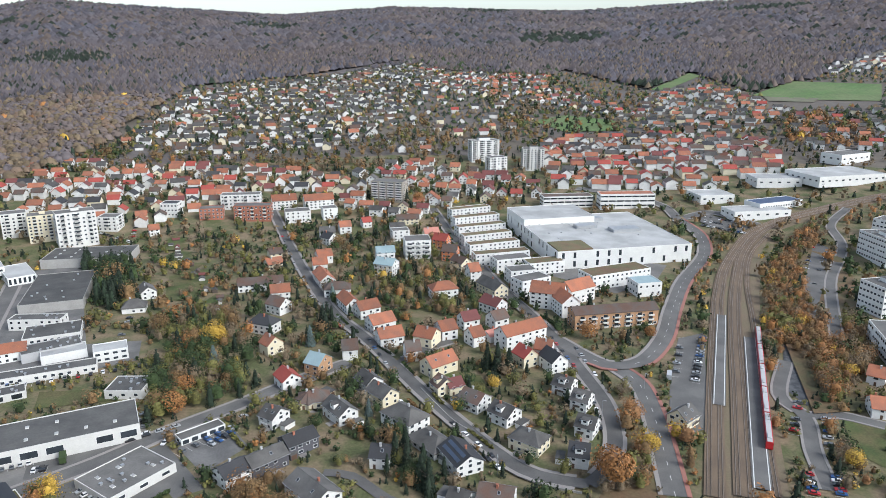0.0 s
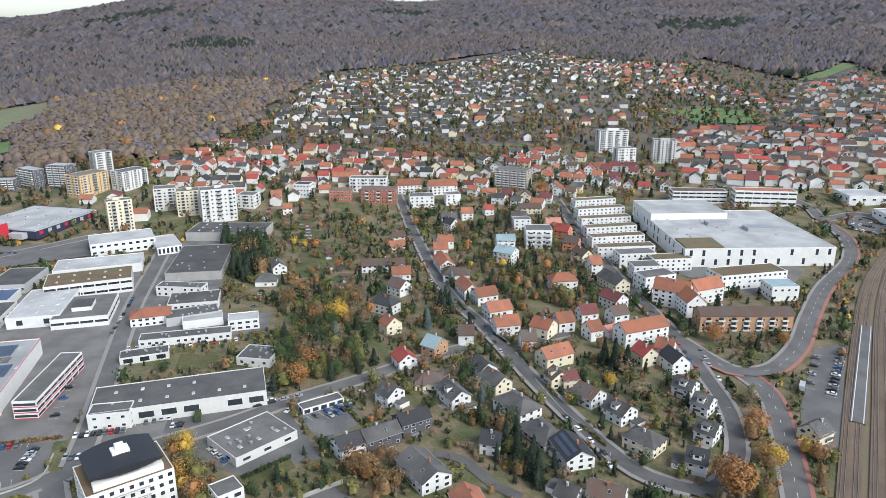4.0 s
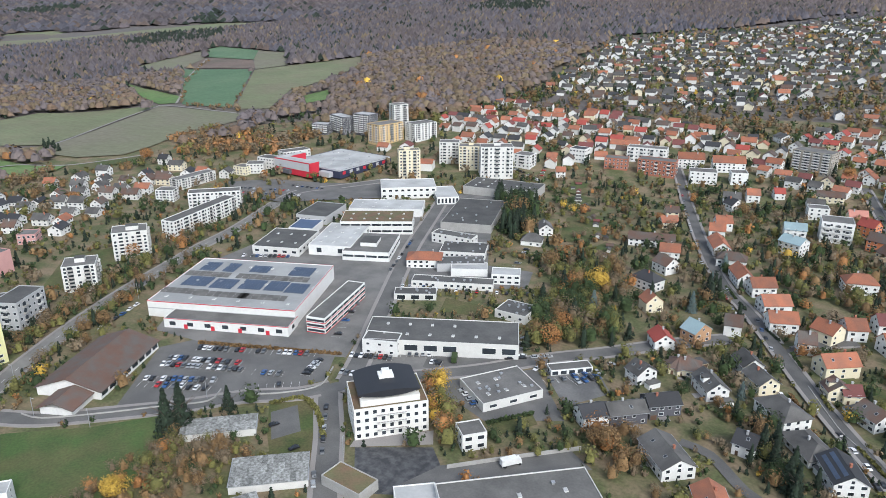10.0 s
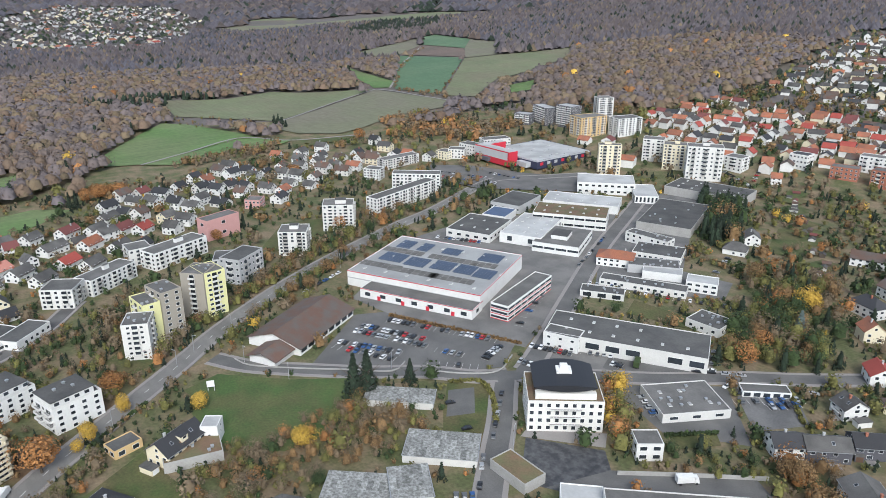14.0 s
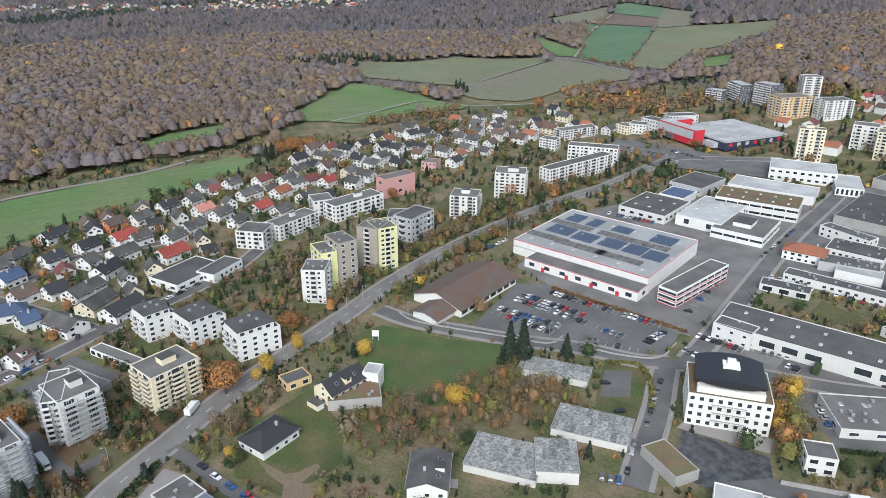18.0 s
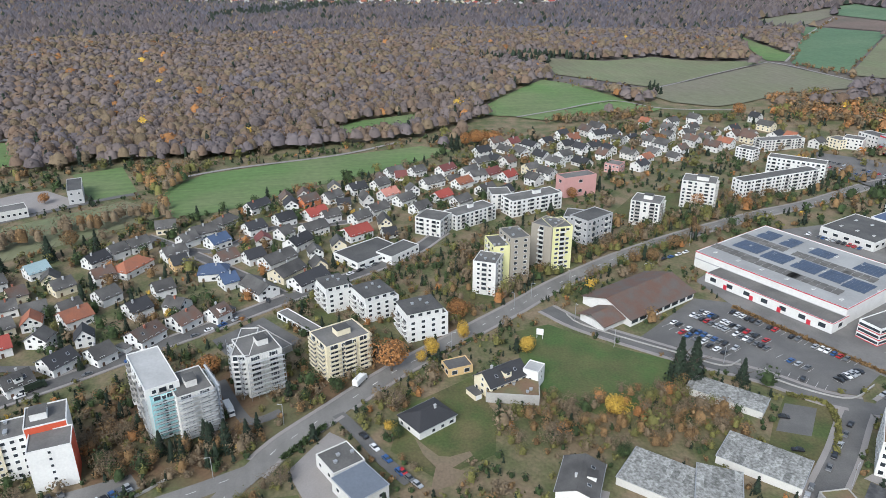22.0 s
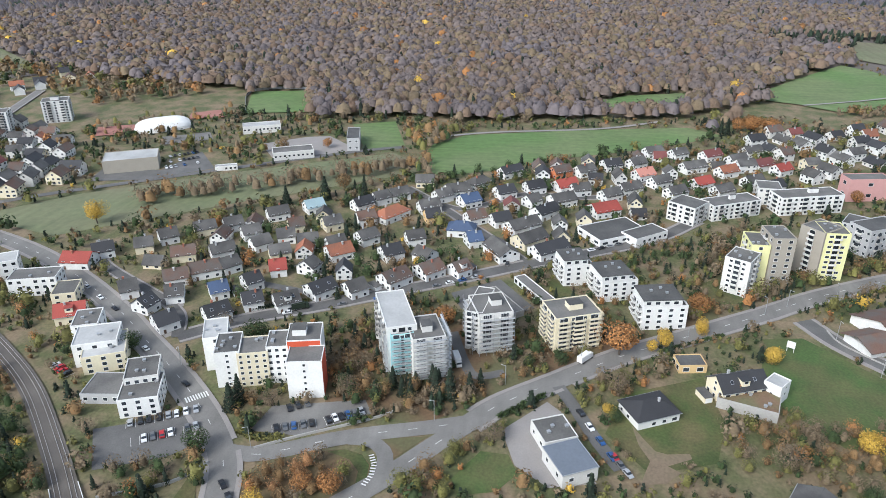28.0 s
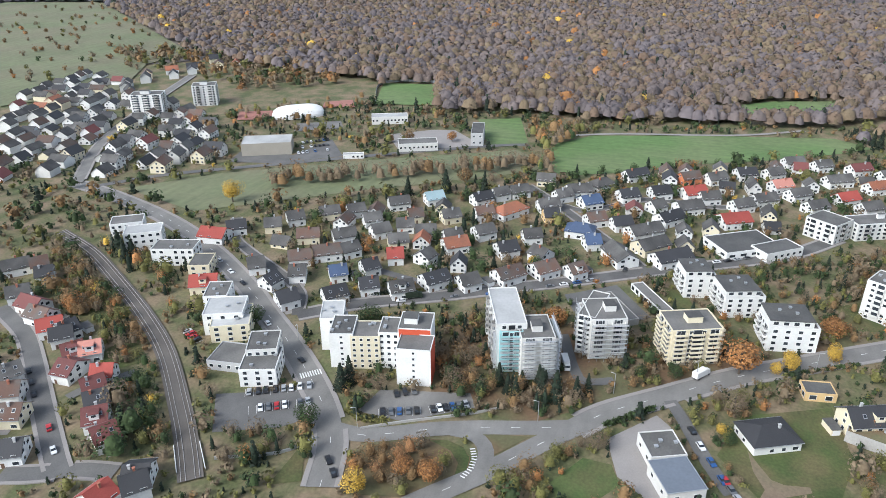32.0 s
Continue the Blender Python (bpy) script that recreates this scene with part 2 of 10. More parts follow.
LEAF = {
    "bare": mat("bare_twigs", (0.162, 0.122, 0.076), 0.95, 1.2, 0.12, 0.4, rand=0.2, island=0.55),
    "brown": mat("brown_autumn_leaves", (0.18, 0.11, 0.048), 0.9, 1.2, 0.12, 0.4, rand=0.2, island=0.9),
    "orange": mat("orange_autumn_leaves", (0.29, 0.135, 0.045), 0.85, 1.2, 0.12, 0.35, rand=0.2, island=0.9),
    "yellow": mat("yellow_autumn_leaves", (0.48, 0.31, 0.05), 0.85, 1.2, 0.12, 0.35, rand=0.2, island=0.8),
    "olive": mat("olive_leaves", (0.128, 0.122, 0.036), 0.9, 1.2, 0.12, 0.4, rand=0.2, island=0.9),
    "green": mat("dark_green_leaves", (0.036, 0.058, 0.018), 0.9, 1.2, 0.12, 0.4, rand=0.2, island=0.9),
    "conifer": mat("conifer_needles", (0.016, 0.028, 0.015), 0.9, 1.2, 0.12, 0.4, rand=0.2, island=0.9),
    "spruce": mat("blue_spruce_needles", (0.11, 0.15, 0.14), 0.9, 1.2, 0.12, 0.4, rand=0.3),
    "copper": mat("copper_brown_leaves", (0.27, 0.14, 0.06), 0.9, 1.2, 0.12, 0.4, rand=0.2, island=0.9),
    # purple: grey mauve of bare beech, cooled further by haze put into the colour
    "purple": mat("hazed_bare_beech_crowns", (0.128, 0.109, 0.112), 0.95, 0.25, 0.012, 0.35, alt=(0.145, 0.113, 0.098), alt_scale=0.009, island=0.3),
    # hill and ochre: far crowns, bluer and duller, with distance haze in the colour
    "hill": mat("hazed_hill_beech_crowns", (0.092, 0.088, 0.106), 0.95, 0.12, 0.006, 0.5, alt=(0.108, 0.088, 0.088), alt_scale=0.003, island=0.7),
    "ochre": mat("hazed_hill_oak_crowns", (0.13, 0.096, 0.078), 0.95, 0.2, 0.01, 0.4, alt=(0.112, 0.092, 0.082), alt_scale=0.006, island=0.7),
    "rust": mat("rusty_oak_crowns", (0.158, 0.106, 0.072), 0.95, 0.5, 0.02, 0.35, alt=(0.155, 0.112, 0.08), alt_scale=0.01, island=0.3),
}
PAINT = {
    "white": mat("white_car_paint", (0.72, 0.72, 0.72), 0.3, 4, 0.5, 0.05), "black": mat("black_car_paint", (0.018, 0.018, 0.02), 0.3, 4, 0.5, 0.05),
    "grey": mat("grey_car_paint", (0.12, 0.125, 0.13), 0.3, 4, 0.5, 0.05), "silver": mat("silver_car_paint", (0.45, 0.46, 0.47), 0.3, 4, 0.5, 0.05, metal=0.3),
    "blue": mat("blue_car_paint", (0.03, 0.09, 0.24), 0.3, 4, 0.5, 0.05), "red": mat("red_car_paint", (0.42, 0.025, 0.03), 0.3, 4, 0.5, 0.05),
}

# ---- terrain ----
AZ = [-180, -60, -31, -9.7, 3.8, 12, 28, 40, 60, 80, 180]
RISE = [0.15, 0.8, 1.18, 0.95, 1.03, 0.9, 1.08, 0.62, 0.2, 0.12, 0.15]
PD = [0, 620, 900, 1500, 2500, 3500, 4200, 5200]
PZ = [0, 0, 30, 80, 165, 280, 345, 280]


def terrain_many(p):
    """Height of the ground: flat under the town, hills beyond it and a low ridge far in the west."""
    d, az = np.hypot(p[:, 0], p[:, 1]), np.degrees(np.arctan2(-p[:, 0], p[:, 1]))
    return np.interp(d, PD, PZ) * np.interp(az, AZ, RISE) + np.interp(d, [2600, 4200], [0, 70]) * np.interp(az, [38, 52, 95, 130], [0, 1, 1, 0])


def terrain(x, y):
    return float(terrain_many(np.array([(x, y)]))[0])


# ---- mesh helpers ----
def link(name, verts, faces, materials, parent=None, m=None, label="", index=None):
    me = bpy.data.meshes.new(name)
    me.from_pydata(verts, [], faces)
    for k in (materials if isinstance(materials, (list, tuple)) else [materials]):
        me.materials.append(k)
    if index is not None:
        me.polygons.foreach_set("material_index", index)
    ob = new(name, me)
    if parent is not None:
        ob.parent = parent
    if m is not None:
        ob.matrix_basis = m
    if label:
        ob["label"] = label
    return ob


def share(name, me, parent, m, label=""):
    ob = new(name, me)
    ob.parent = parent
    ob.matrix_basis = m
    if label:
        ob["label"] = label
    return ob


def empty(name, m, label, category, group=""):
    ob = new(name)
    ob.matrix_basis = m
    return tagged(ob, label, category, group)


BOX_F = [(0, 3, 2, 1), (4, 5, 6, 7), (0, 1, 5, 4), (1, 2, 6, 5), (2, 3, 7, 6), (3, 0, 4, 7)]


def boxes(items):
    """Verts and faces of boxes (x0, y0, z0, x1, y1, z1)."""
    v, f = [], []
    for a, b, c, d, e, g in items:
        o = len(v)
        v += [(a, b, c), (d, b, c), (d, e, c), (a, e, c), (a, b, g), (d, b, g), (d, e, g), (a, e, g)]
        f += [tuple(o + i for i in q) for q in BOX_F]
    return v, f


def box_part(name, items, material, parent, label="", m=None):
    v, f = boxes(items)
    return link(name, v, f, material, parent, m, label)


def data_of(name, items, materials, index=None):
    v, f = boxes(items)
    me = bpy.data.meshes.new(name)
    me.from_pydata(v, [], f)
    for k in materials:
        me.materials.append(k)
    if index is not None:
        me.polygons.foreach_set("material_index", [i for i in index for _ in range(6)])
    return me


_windows = {}


def window_data(w, h):
    key = (round(w, 1), round(h, 1))
    if key not in _windows:
        a, b = key[0] / 2, key[1] / 2
        ring = lambda p, q, y: [(-p, y, -q), (p, y, -q), (p, y, q), (-p, y, q)]
        v = ring(a + .1, b + .1, -.004) + ring(a + .1, b + .1, -.08) + ring(a, b, -.08) + ring(a, b, -.03)
        f = [(o + i, o + (i + 1) % 4, o + 4 + (i + 1) % 4, o + 4 + i) for o in (0, 4, 8) for i in range(4)] + [(12, 13, 14, 15)]
        me = bpy.data.meshes.new("window")
        me.from_pydata(v, [], f)
        me.materials.append(M_FRAME)
        me.materials.append(M_GLASS)
        me.polygons.foreach_set("material_index", [0] * 12 + [1])
        _windows[key] = me
    return _windows[key]


def window_set(parent, places, far):
    """Windows (width, height, pose): each one a part, or, far off, one joined part."""
    if far < 325:
        for w, h, m in places:
            share("window", window_data(w, h), parent, m)
        return
    v, f, idx = [], [], []
    for w, h, m in places:
        o = len(v)
        a, b = w / 2, h / 2
        for p, q, y in ((a + .12, b + .12, -.004), (a + .12, b + .12, -.07), (a, b, -.07), (a, b, -.03)):
            v += [tuple(m @ Vector(c)) for c in ((-p, y, -q), (p, y, -q), (p, y, q), (-p, y, q))]
        f += [(o + k + i, o + k + (i + 1) % 4, o + k + 4 + (i + 1) % 4, o + k + 4 + i) for k in (4, 8) for i in range(4)] + [(o + 12, o + 13, o + 14, o + 15)]
        idx += [0] * 8 + [1]
    if f:
        tagged(link("windows", v, f, [M_FRAME, M_GLASS], parent, None, "", idx), kind="stuff")


def side_pose(side, L, D):
    """The pose of a facade seen from outside: local x along it, local -y outward. Sides: 0 front (-y), 1 right (+x), 2 back, 3 left."""
    return (pose(0, -D / 2, 0), pose(L / 2, 0, 0, 0, 0, 90), pose(0, D / 2, 0, 0, 0, 180), pose(-L / 2, 0, 0, 0, 0, -90))[side]


def faces_viewer(m, side, L, D):
    """Whether that facade looks towards the viewpoint over the town."""
    s = m @ side_pose(side, L, D)
    return (s.to_3x3() @ Vector((0, -1, 0))).dot(-s.translation) > 0


# ---- houses ----
def roof_mesh(L, W, e, r, hip, over=0.5):
    s = (r - e) / (W / 2)
    ze, a, b, t = e - s * over, L / 2 + over, W / 2 + over, 0.28
    run = (W * 0.42 + over) if hip else 0
    run = min(run, a - 0.3)
    top = [(-a, -b, ze), (a, -b, ze), (a, b, ze), (-a, b, ze), (-a + run, 0, r), (a - run, 0, r)]
    low = [(x, y, z - t) for x, y, z in top]
    f = [(0, 1, 5, 4), (2, 3, 4, 5), (3, 0, 4), (1, 2, 5)] if hip else [(0, 1, 5, 4), (2, 3, 4, 5)]
    g = [tuple(6 + i for i in reversed(q)) for q in f]
    rim = [(0, 6, 7, 1), (2, 8, 9, 3)] + ([(1, 7, 8, 2), (3, 9, 6, 0)] if hip else [(1, 7, 11, 5), (5, 11, 8, 2), (3, 9, 10, 4), (4, 10, 6, 0)])
    v = top + low
    o = len(v)
    cap = [(-a + run, -.14, r - .02), (a - run, -.14, r - .02), (a - run, .14, r - .02), (-a + run, .14, r - .02), (-a + run, 0, r + .09), (a - run, 0, r + .09)]
    return v + cap, f + g + rim + [(o, o + 1, o + 5, o + 4), (o + 2, o + 3, o + 4, o + 5)]


PLACED, AREAS, ROADS = [], [], []


def clear_spot(x, y, r):
    p = np.array([[x, y]])
    for px, py, yaw, L, W in PLACED:
        dx, dy = x - px, y - py
        if abs(dx) + abs(dy) < L + W + 2 * r:
            c, s = math.cos(radians(yaw)), math.sin(radians(yaw))
            if abs(dx * c + dy * s) < L / 2 + r and abs(dy * c - dx * s) < W / 2 + r:
                return False
    for c, w, *_r in ROADS:
        if np.min(np.linalg.norm(c - p, axis=1)) < w / 2 + r - 1:
            return False
    return True


ROOFWORD = {"grey": "grey tiled", "dark": "dark slate-coloured", "brown": "brown tiled", "orange": "orange tiled", "red": "red tiled", "maroon": "maroon tiled", "blue": "blue-grey", "salmon": "salmon", "teal": "pale blue-grey", "green": "green sheet"}
WALLWORD = {"white": "white rendered", "offwhite": "off-white rendered", "cream": "cream rendered", "yellow": "yellow rendered", "grey": "grey rendered", "brick": "brown brick", "redbrick": "red brick", "orange": "orange rendered", "darkgrey": "dark clad", "pink": "pink rendered"}


def house(x, y, yaw, L, W, e, r, roof="grey", wall="white", hip=False, solar=0, skylights=0, dormer=False, label="", bare=False):
    rng = random.Random(round(x * 7 + y * 13))
    m = pose(x, y, terrain(x, y), 0, 0, yaw)
    far = math.hypot(x, y)
    ob = empty("house", m, label or f"{WALLWORD.get(wall, wall)} house with a {ROOFWORD.get(roof, roof)} {'hipped' if hip else 'gabled'} roof", "house")
    PLACED.append((x, y, yaw, L, W))
    a, b = L / 2, W / 2
    v = [(-a, -b, -1), (a, -b, -1), (a, b, -1), (-a, b, -1), (-a, -b, e), (a, -b, e), (a, b, e), (-a, b, e)]
    f = [(0, 1, 5, 4), (2, 3, 7, 6)]
    if hip:
        f += [(1, 2, 6, 5), (3, 0, 4, 7), (4, 5, 6, 7)]
    else:
        v += [(-a, 0, r - .3), (a, 0, r - .3)]
        f += [(1, 2, 6, 9, 5), (3, 0, 4, 8, 7)]
    wall_ob = link("wall", v, f, WALL[wall], ob)
    rv, rf = roof_mesh(L, W, e, r, hip)
    roof_ob = link("roof", rv, rf, ROOF[roof], ob)
    if bare:
        house_windows(m, wall_ob, L, W, e, r, hip, rng, max(far, 401))
        return ob
    if far < 330 and not solar and not hip:
        skylights = skylights or rng.choice((0, 0, 1, 2))
        dormer = dormer or (r - e > 3 and rng.random() < .22)
    cx, cy = rng.uniform(-.25, .25) * L, rng.choice((-1, 1)) * W * .1
    box_part("chimney", [(cx - .4, cy - .35, r - 1.6, cx + .4, cy + .35, r + .7), (cx - .5, cy - .45, r + .7, cx + .5, cy + .45, r + .82)], WALL["redbrick"] if rng.random() < .4 else WALL["grey"], roof_ob)
    s = (r - e) / b
    pitch = math.degrees(math.atan(s))
    front = 0 if faces_viewer(m, 0, L, W) else 2
    sign = -1 if front == 0 else 1
    if solar:
        n = max(2, int(L / 2.2))
        for i in range(n):
            for j in range(solar):
                yy = sign * b * (.72 - j * .42)
                share("solar_panel", SOLAR_TILE, roof_ob, pose(-L * .36 + i * L * .72 / max(1, n - 1), yy, r - abs(yy) * s + .1, -pitch if sign > 0 else pitch))
    for i in range(skylights):
        yy = sign * b * .5
        share("roof_window", SKYLIGHT, roof_ob, pose(-L * .25 + i * L * .5 / max(1, skylights - 1) if skylights > 1 else L * .1, yy, r - abs(yy) * s + .03, -pitch if sign > 0 else pitch))
    if dormer:
        yy = sign * b * .55
        zz = r - abs(yy) * s
        d = box_part("dormer", [(-1.6, -1.5, -1.2, 1.6, 1.5, 1.35)], WALL[wall], roof_ob, "", pose(0, yy, zz))
        box_part("dormer_roof", [(-1.85, -1.75, 1.35, 1.85, 1.75, 1.5)], ROOF[roof], d)
        share("window", window_data(1.6, 1.0), d, pose(0, sign * 1.5, .6, 0, 0, 180 if sign > 0 else 0))
    house_windows(m, wall_ob, L, W, e, r, hip, rng, far)
    if far < 330:
        house_extras(m, x, y, yaw, L, W, wall, roof, rng, roof_ob, e, r, hip, front)
    return ob


def house_windows(m, wall_ob, L, W, e, r, hip, rng, far):
    """Windows storey by storey on the facades in view, and a door."""
    front = 0 if faces_viewer(m, 0, L, W) else 2
    floors = round(e / 2.9) if e > 7 else 2 if e > 4.3 else 1
    near = far < 330
    places = []
    for side in range(4):
        if not faces_viewer(m, side, L, W):
            continue
        wide = L if side in (0, 2) else W
        n = max(1, int(wide / (3.4 if near else 4.6 if far < 400 else 3.6)))
        sp = side_pose(side, L, W)
        for k in range(floors):
            for i in range(n):
                if rng.random() < .12:
                    continue
                xx = (i + .5) / n * wide - wide / 2
                if k == 0 and i == 0 and side == front and far < 400:
                    box_part("door", [(-.55, -.06, -1.05, .55, -.004, 1.05)], M_DOOR, wall_ob, "", sp @ pose(xx, 0, 1.05))
                    continue
                places.append((1.4 if rng.random() < .7 else 2.0, 1.3, sp @ pose(xx, 0, 1.5 + 2.75 * k)))
        if side in (1, 3) and not hip and r - e > 2.8:
            places.append((1.2, 1.2, sp @ pose(0, 0, e + .9)))
    window_set(wall_ob, places, far)


def house_extras(m, x, y, yaw, L, W, wall, roof, rng, roof_ob, e, r, hip, front):
    """Gutters, a paved terrace, a balcony and a garage, as the villas have them."""
    s = -1 if front == 0 else 1
    b = W / 2
    over_z = e - (r - e) / b * .5
    for k in (-1, 1):
        box_part("gutter", [(-L / 2 - .5, k * (b + .58) - .09, over_z - .22, L / 2 + .5, k * (b + .58) + .09, over_z - .06)], M_ZINC, roof_ob)
    if rng.random() < .6:
        w, d = rng.uniform(3.5, 6), rng.uniform(2.5, 3.8)
        cx = rng.uniform(-.2, .2) * L
        t = box_part("terrace", [(-w / 2, -d / 2, -.3, w / 2, d / 2, .16)], M_WALK, None, "", m @ pose(cx, s * (b + d / 2 + .02), 0))
        tagged(t, "paved terrace slab in front of a house", "terrace")
    if e > 4.6 and rng.random() < .45:
        w = rng.uniform(3, 5)
        bo = box_part("balcony", [(-w / 2, -.75, 0, w / 2, .75, .16)], WALL["concrete"], roof_ob.parent, "", pose(rng.uniform(-.15, .15) * L, s * (b + .76), 2.75))
        box_part("balustrade", [(-w / 2, s * .75 - .04, .16, w / 2, s * .75 + .04, 1.1)], WALL[wall] if rng.random() < .5 else M_BARK, bo)
    if rng.random() < .5:
        for side in rng.sample((-1, 1), 2):
            q = m @ Vector((side * (L / 2 + 3.6), rng.uniform(-.2, .2) * W, 0))
            if clear_spot(q.x, q.y, 3.4):
                g = empty("garage", pose(q.x, q.y, 0, 0, 0, yaw), "small flat-roofed garage beside a house", "garage")
                PLACED.append((q.x, q.y, yaw, 3.6, 6.4))
                box_part("wall", [(-1.7, -3.1, -.5, 1.7, 3.1, 2.5)], WALL[wall], g)
                box_part("roof", [(-1.9, -3.3, 2.504, 1.9, 3.3, 2.72)], ROOF["gravel" if rng.random() < .6 else "felt"], g)
                box_part("garage_door", [(-1.3, s * 3.1 - .05 if s > 0 else -3.16, .02, 1.3, s * 3.1 + .06 if s > 0 else -3.104, 2.2)], M_FRAME if rng.random() < .6 else M_DOOR, g)
                break


SOLAR_TILE = data_of("solar_panel", [(-.95, -.8, 0, .95, .8, .05)], [M_SOLAR])
SKYLIGHT = data_of("roof_window", [(-.6, -.75, 0, .6, .75, .1), (-.48, -.62, .1, .48, .62, .115)], [M_ZINC, M_GLASS], [0, 1])
DOME = data_of("roof_light", [(-.7, -1.1, 0, .7, 1.1, .25), (-.55, -.95, .25, .55, .95, .42)], [WALL["white"], ROOF["pale"]], [0, 1])
VENT = data_of("roof_vent", [(-.5, -.5, 0, .5, .5, .7), (-.65, -.65, .7, .65, .65, .82)], [M_ZINC])


# ---- flat-roofed blocks ----
# the last box is door glass that doubles as the recess's dark shade
STACK_BALCONY = [data_of("balcony", [(-1.7, -1.25, 0, 1.7, -.09, .18), (-1.7, -1.25, .18, 1.7, -1.15, 1.1), (-1.7, -1.15, .18, -1.6, -.09, 1.1), (1.6, -1.15, .18, 1.7, -.09, 1.1), (-1.25, -.13, .2, 1.25, -.085, 2.3)], [WALL[w], M_GLASS], [0, 0, 0, 0, 1]) for w in ("concrete", "offwhite")]


def block(x, y, yaw, L, D, h, floors=2, wall="white", roof="gravel", name="building", label="", category="building", bay=3.0, win=(1.5, 1.4), sides=None,
          parapet=0.45, balconies=(), penthouse=0.0, vents=0, lights=0, ribbon=False, skip=0.05, base_gap=0.0, balcony_wall="white", blind=(), over=0.0, group="", panel=None):
    rng = random.Random(round(x * 3 + y * 11))
    m = pose(x, y, terrain(x, y), 0, 0, yaw)
    far = math.hypot(x, y)
    ob = empty(name, m, label or f"{wall} flat-roofed building", category, group)
    PLACED.append((x, y, yaw, L, D))
    a, b, p, t = L / 2, D / 2, parapet, 0.3
    wall_ob = box_part("wall", [(-a, -b, -1.5, a, b, h)], WALL[wall], ob)
    q, w = a + over, b + over
    roof_ob = box_part("roof", [(-q + t, -w + t, h + .004, q - t, w - t, h + .08)], ROOF[roof], ob)
    box_part("parapet", [(-q, -w, h, q, -w + t, h + p), (-q, w - t, h, q, w, h + p), (-q, -w + t, h, -q + t, w - t, h + p), (q - t, -w + t, h, q, w - t, h + p)], WALL[wall] if not over else M_ZINC, ob)
    if penthouse:
        px, py = rng.uniform(-.15, .15) * L, rng.uniform(-.1, .1) * D
        ph = box_part("lift_housing", [(px - L * penthouse / 2, py - D * penthouse / 2, h + .08, px + L * penthouse / 2, py + D * penthouse / 2, h + 2.7)], WALL[wall], roof_ob)
        box_part("housing_cap", [(px - L * penthouse / 2 - .15, py - D * penthouse / 2 - .15, h + 2.7, px + L * penthouse / 2 + .15, py + D * penthouse / 2 + .15, h + 2.85)], ROOF["felt"], ph)
    for i in range(vents):
        share("roof_vent", VENT, roof_ob, pose(rng.uniform(-.42, .42) * L, rng.uniform(-.4, .4) * D, h + .08))
    for i in range(lights):
        k = max(1, int(math.ceil(math.sqrt(lights * L / max(D, 1)))))
        rows_n = math.ceil(lights / k)
        share("roof_light", DOME, roof_ob, pose(((i % k) + .5) / k * L * .9 - L * .45, ((i // k) + .5) / rows_n * D * .86 - D * .43, h + .08))
    fh = (h - base_gap) / max(1, floors)
    if 270 < far < 400 and not ribbon:
        bay, win = bay * 1.2, (win[0] * 1.15, win[1])
    for side in range(4):
        if side in blind or (sides is not None and side not in sides) or (sides is None and not faces_viewer(m, side, L, D)):
            continue
        wide = L if side in (0, 2) else D
        sp = side_pose(side, L, D)
        places = []
        if ribbon:
            for k in range(floors):
                n = max(1, int(wide / 7))
                for i in range(n):
                    places.append((wide / n - .7, min(1.5, fh * .45), sp @ pose((i + .5) / n * wide - wide / 2, 0, base_gap + fh * (k + .55))))
            window_set(wall_ob, places, far)
            continue
        n = max(1, int(wide / bay))
        for k in range(floors):
            for i in range(n):
                if rng.random() < skip:
                    continue
                places.append((*win, sp @ pose((i + .5) / n * wide - wide / 2, 0, base_gap + fh * (k + .55))))
        window_set(wall_ob, places, far)
    if floors >= 4 and not balconies and not panel and name == "apartment_building" and sides is None:
        for side in range(4):
            wide = L if side in (0, 2) else D
            if wide < 11 or not faces_viewer(m, side, L, D):
                continue
            n = max(1, int(wide / 8.5))
            for i in range(n):
                stack, doors = [], []
                sp = side_pose(side, L, D) @ pose((i + .5) / n * wide - wide / 2, 0, 0)
                for k in range(1, floors):
                    z = base_gap + fh * k
                    if far < 305:
                        bo = share("balcony", STACK_BALCONY[rng.randrange(2)], ob, sp @ pose(0, 0, z))
                        continue
                    stack += [(-1.7, -1.25, z, 1.7, -.09, z + .18), (-1.7, -1.25, z + .18, 1.7, -1.15, z + 1.1), (-1.7, -1.15, z + .18, -1.6, -.09, z + 1.1), (1.6, -1.15, z + .18, 1.7, -.09, z + 1.1)]
                    # door glass, also standing in for the shade behind the balcony
                    doors.append((-1.25, -.13, z + .2, 1.25, -.085, z + 2.3))
                if far < 305:
                    continue
                tagged(box_part("balcony_stack", stack, WALL["concrete" if rng.random() < .35 else "offwhite"], wall_ob, "stacked concrete balconies", sp), kind="stuff")
                tagged(box_part("balcony_glazing", doors, M_GLASS, wall_ob, "", sp), kind="stuff")
    if panel:
        side, colour = panel
        wide = L if side in (0, 2) else D
        box_part("colour_panel", [(-wide / 2 + .3, -.07, 0, wide / 2 - .3, -.004, h)], WALL[colour], wall_ob, f"{colour} facade panel", side_pose(side, L, D))
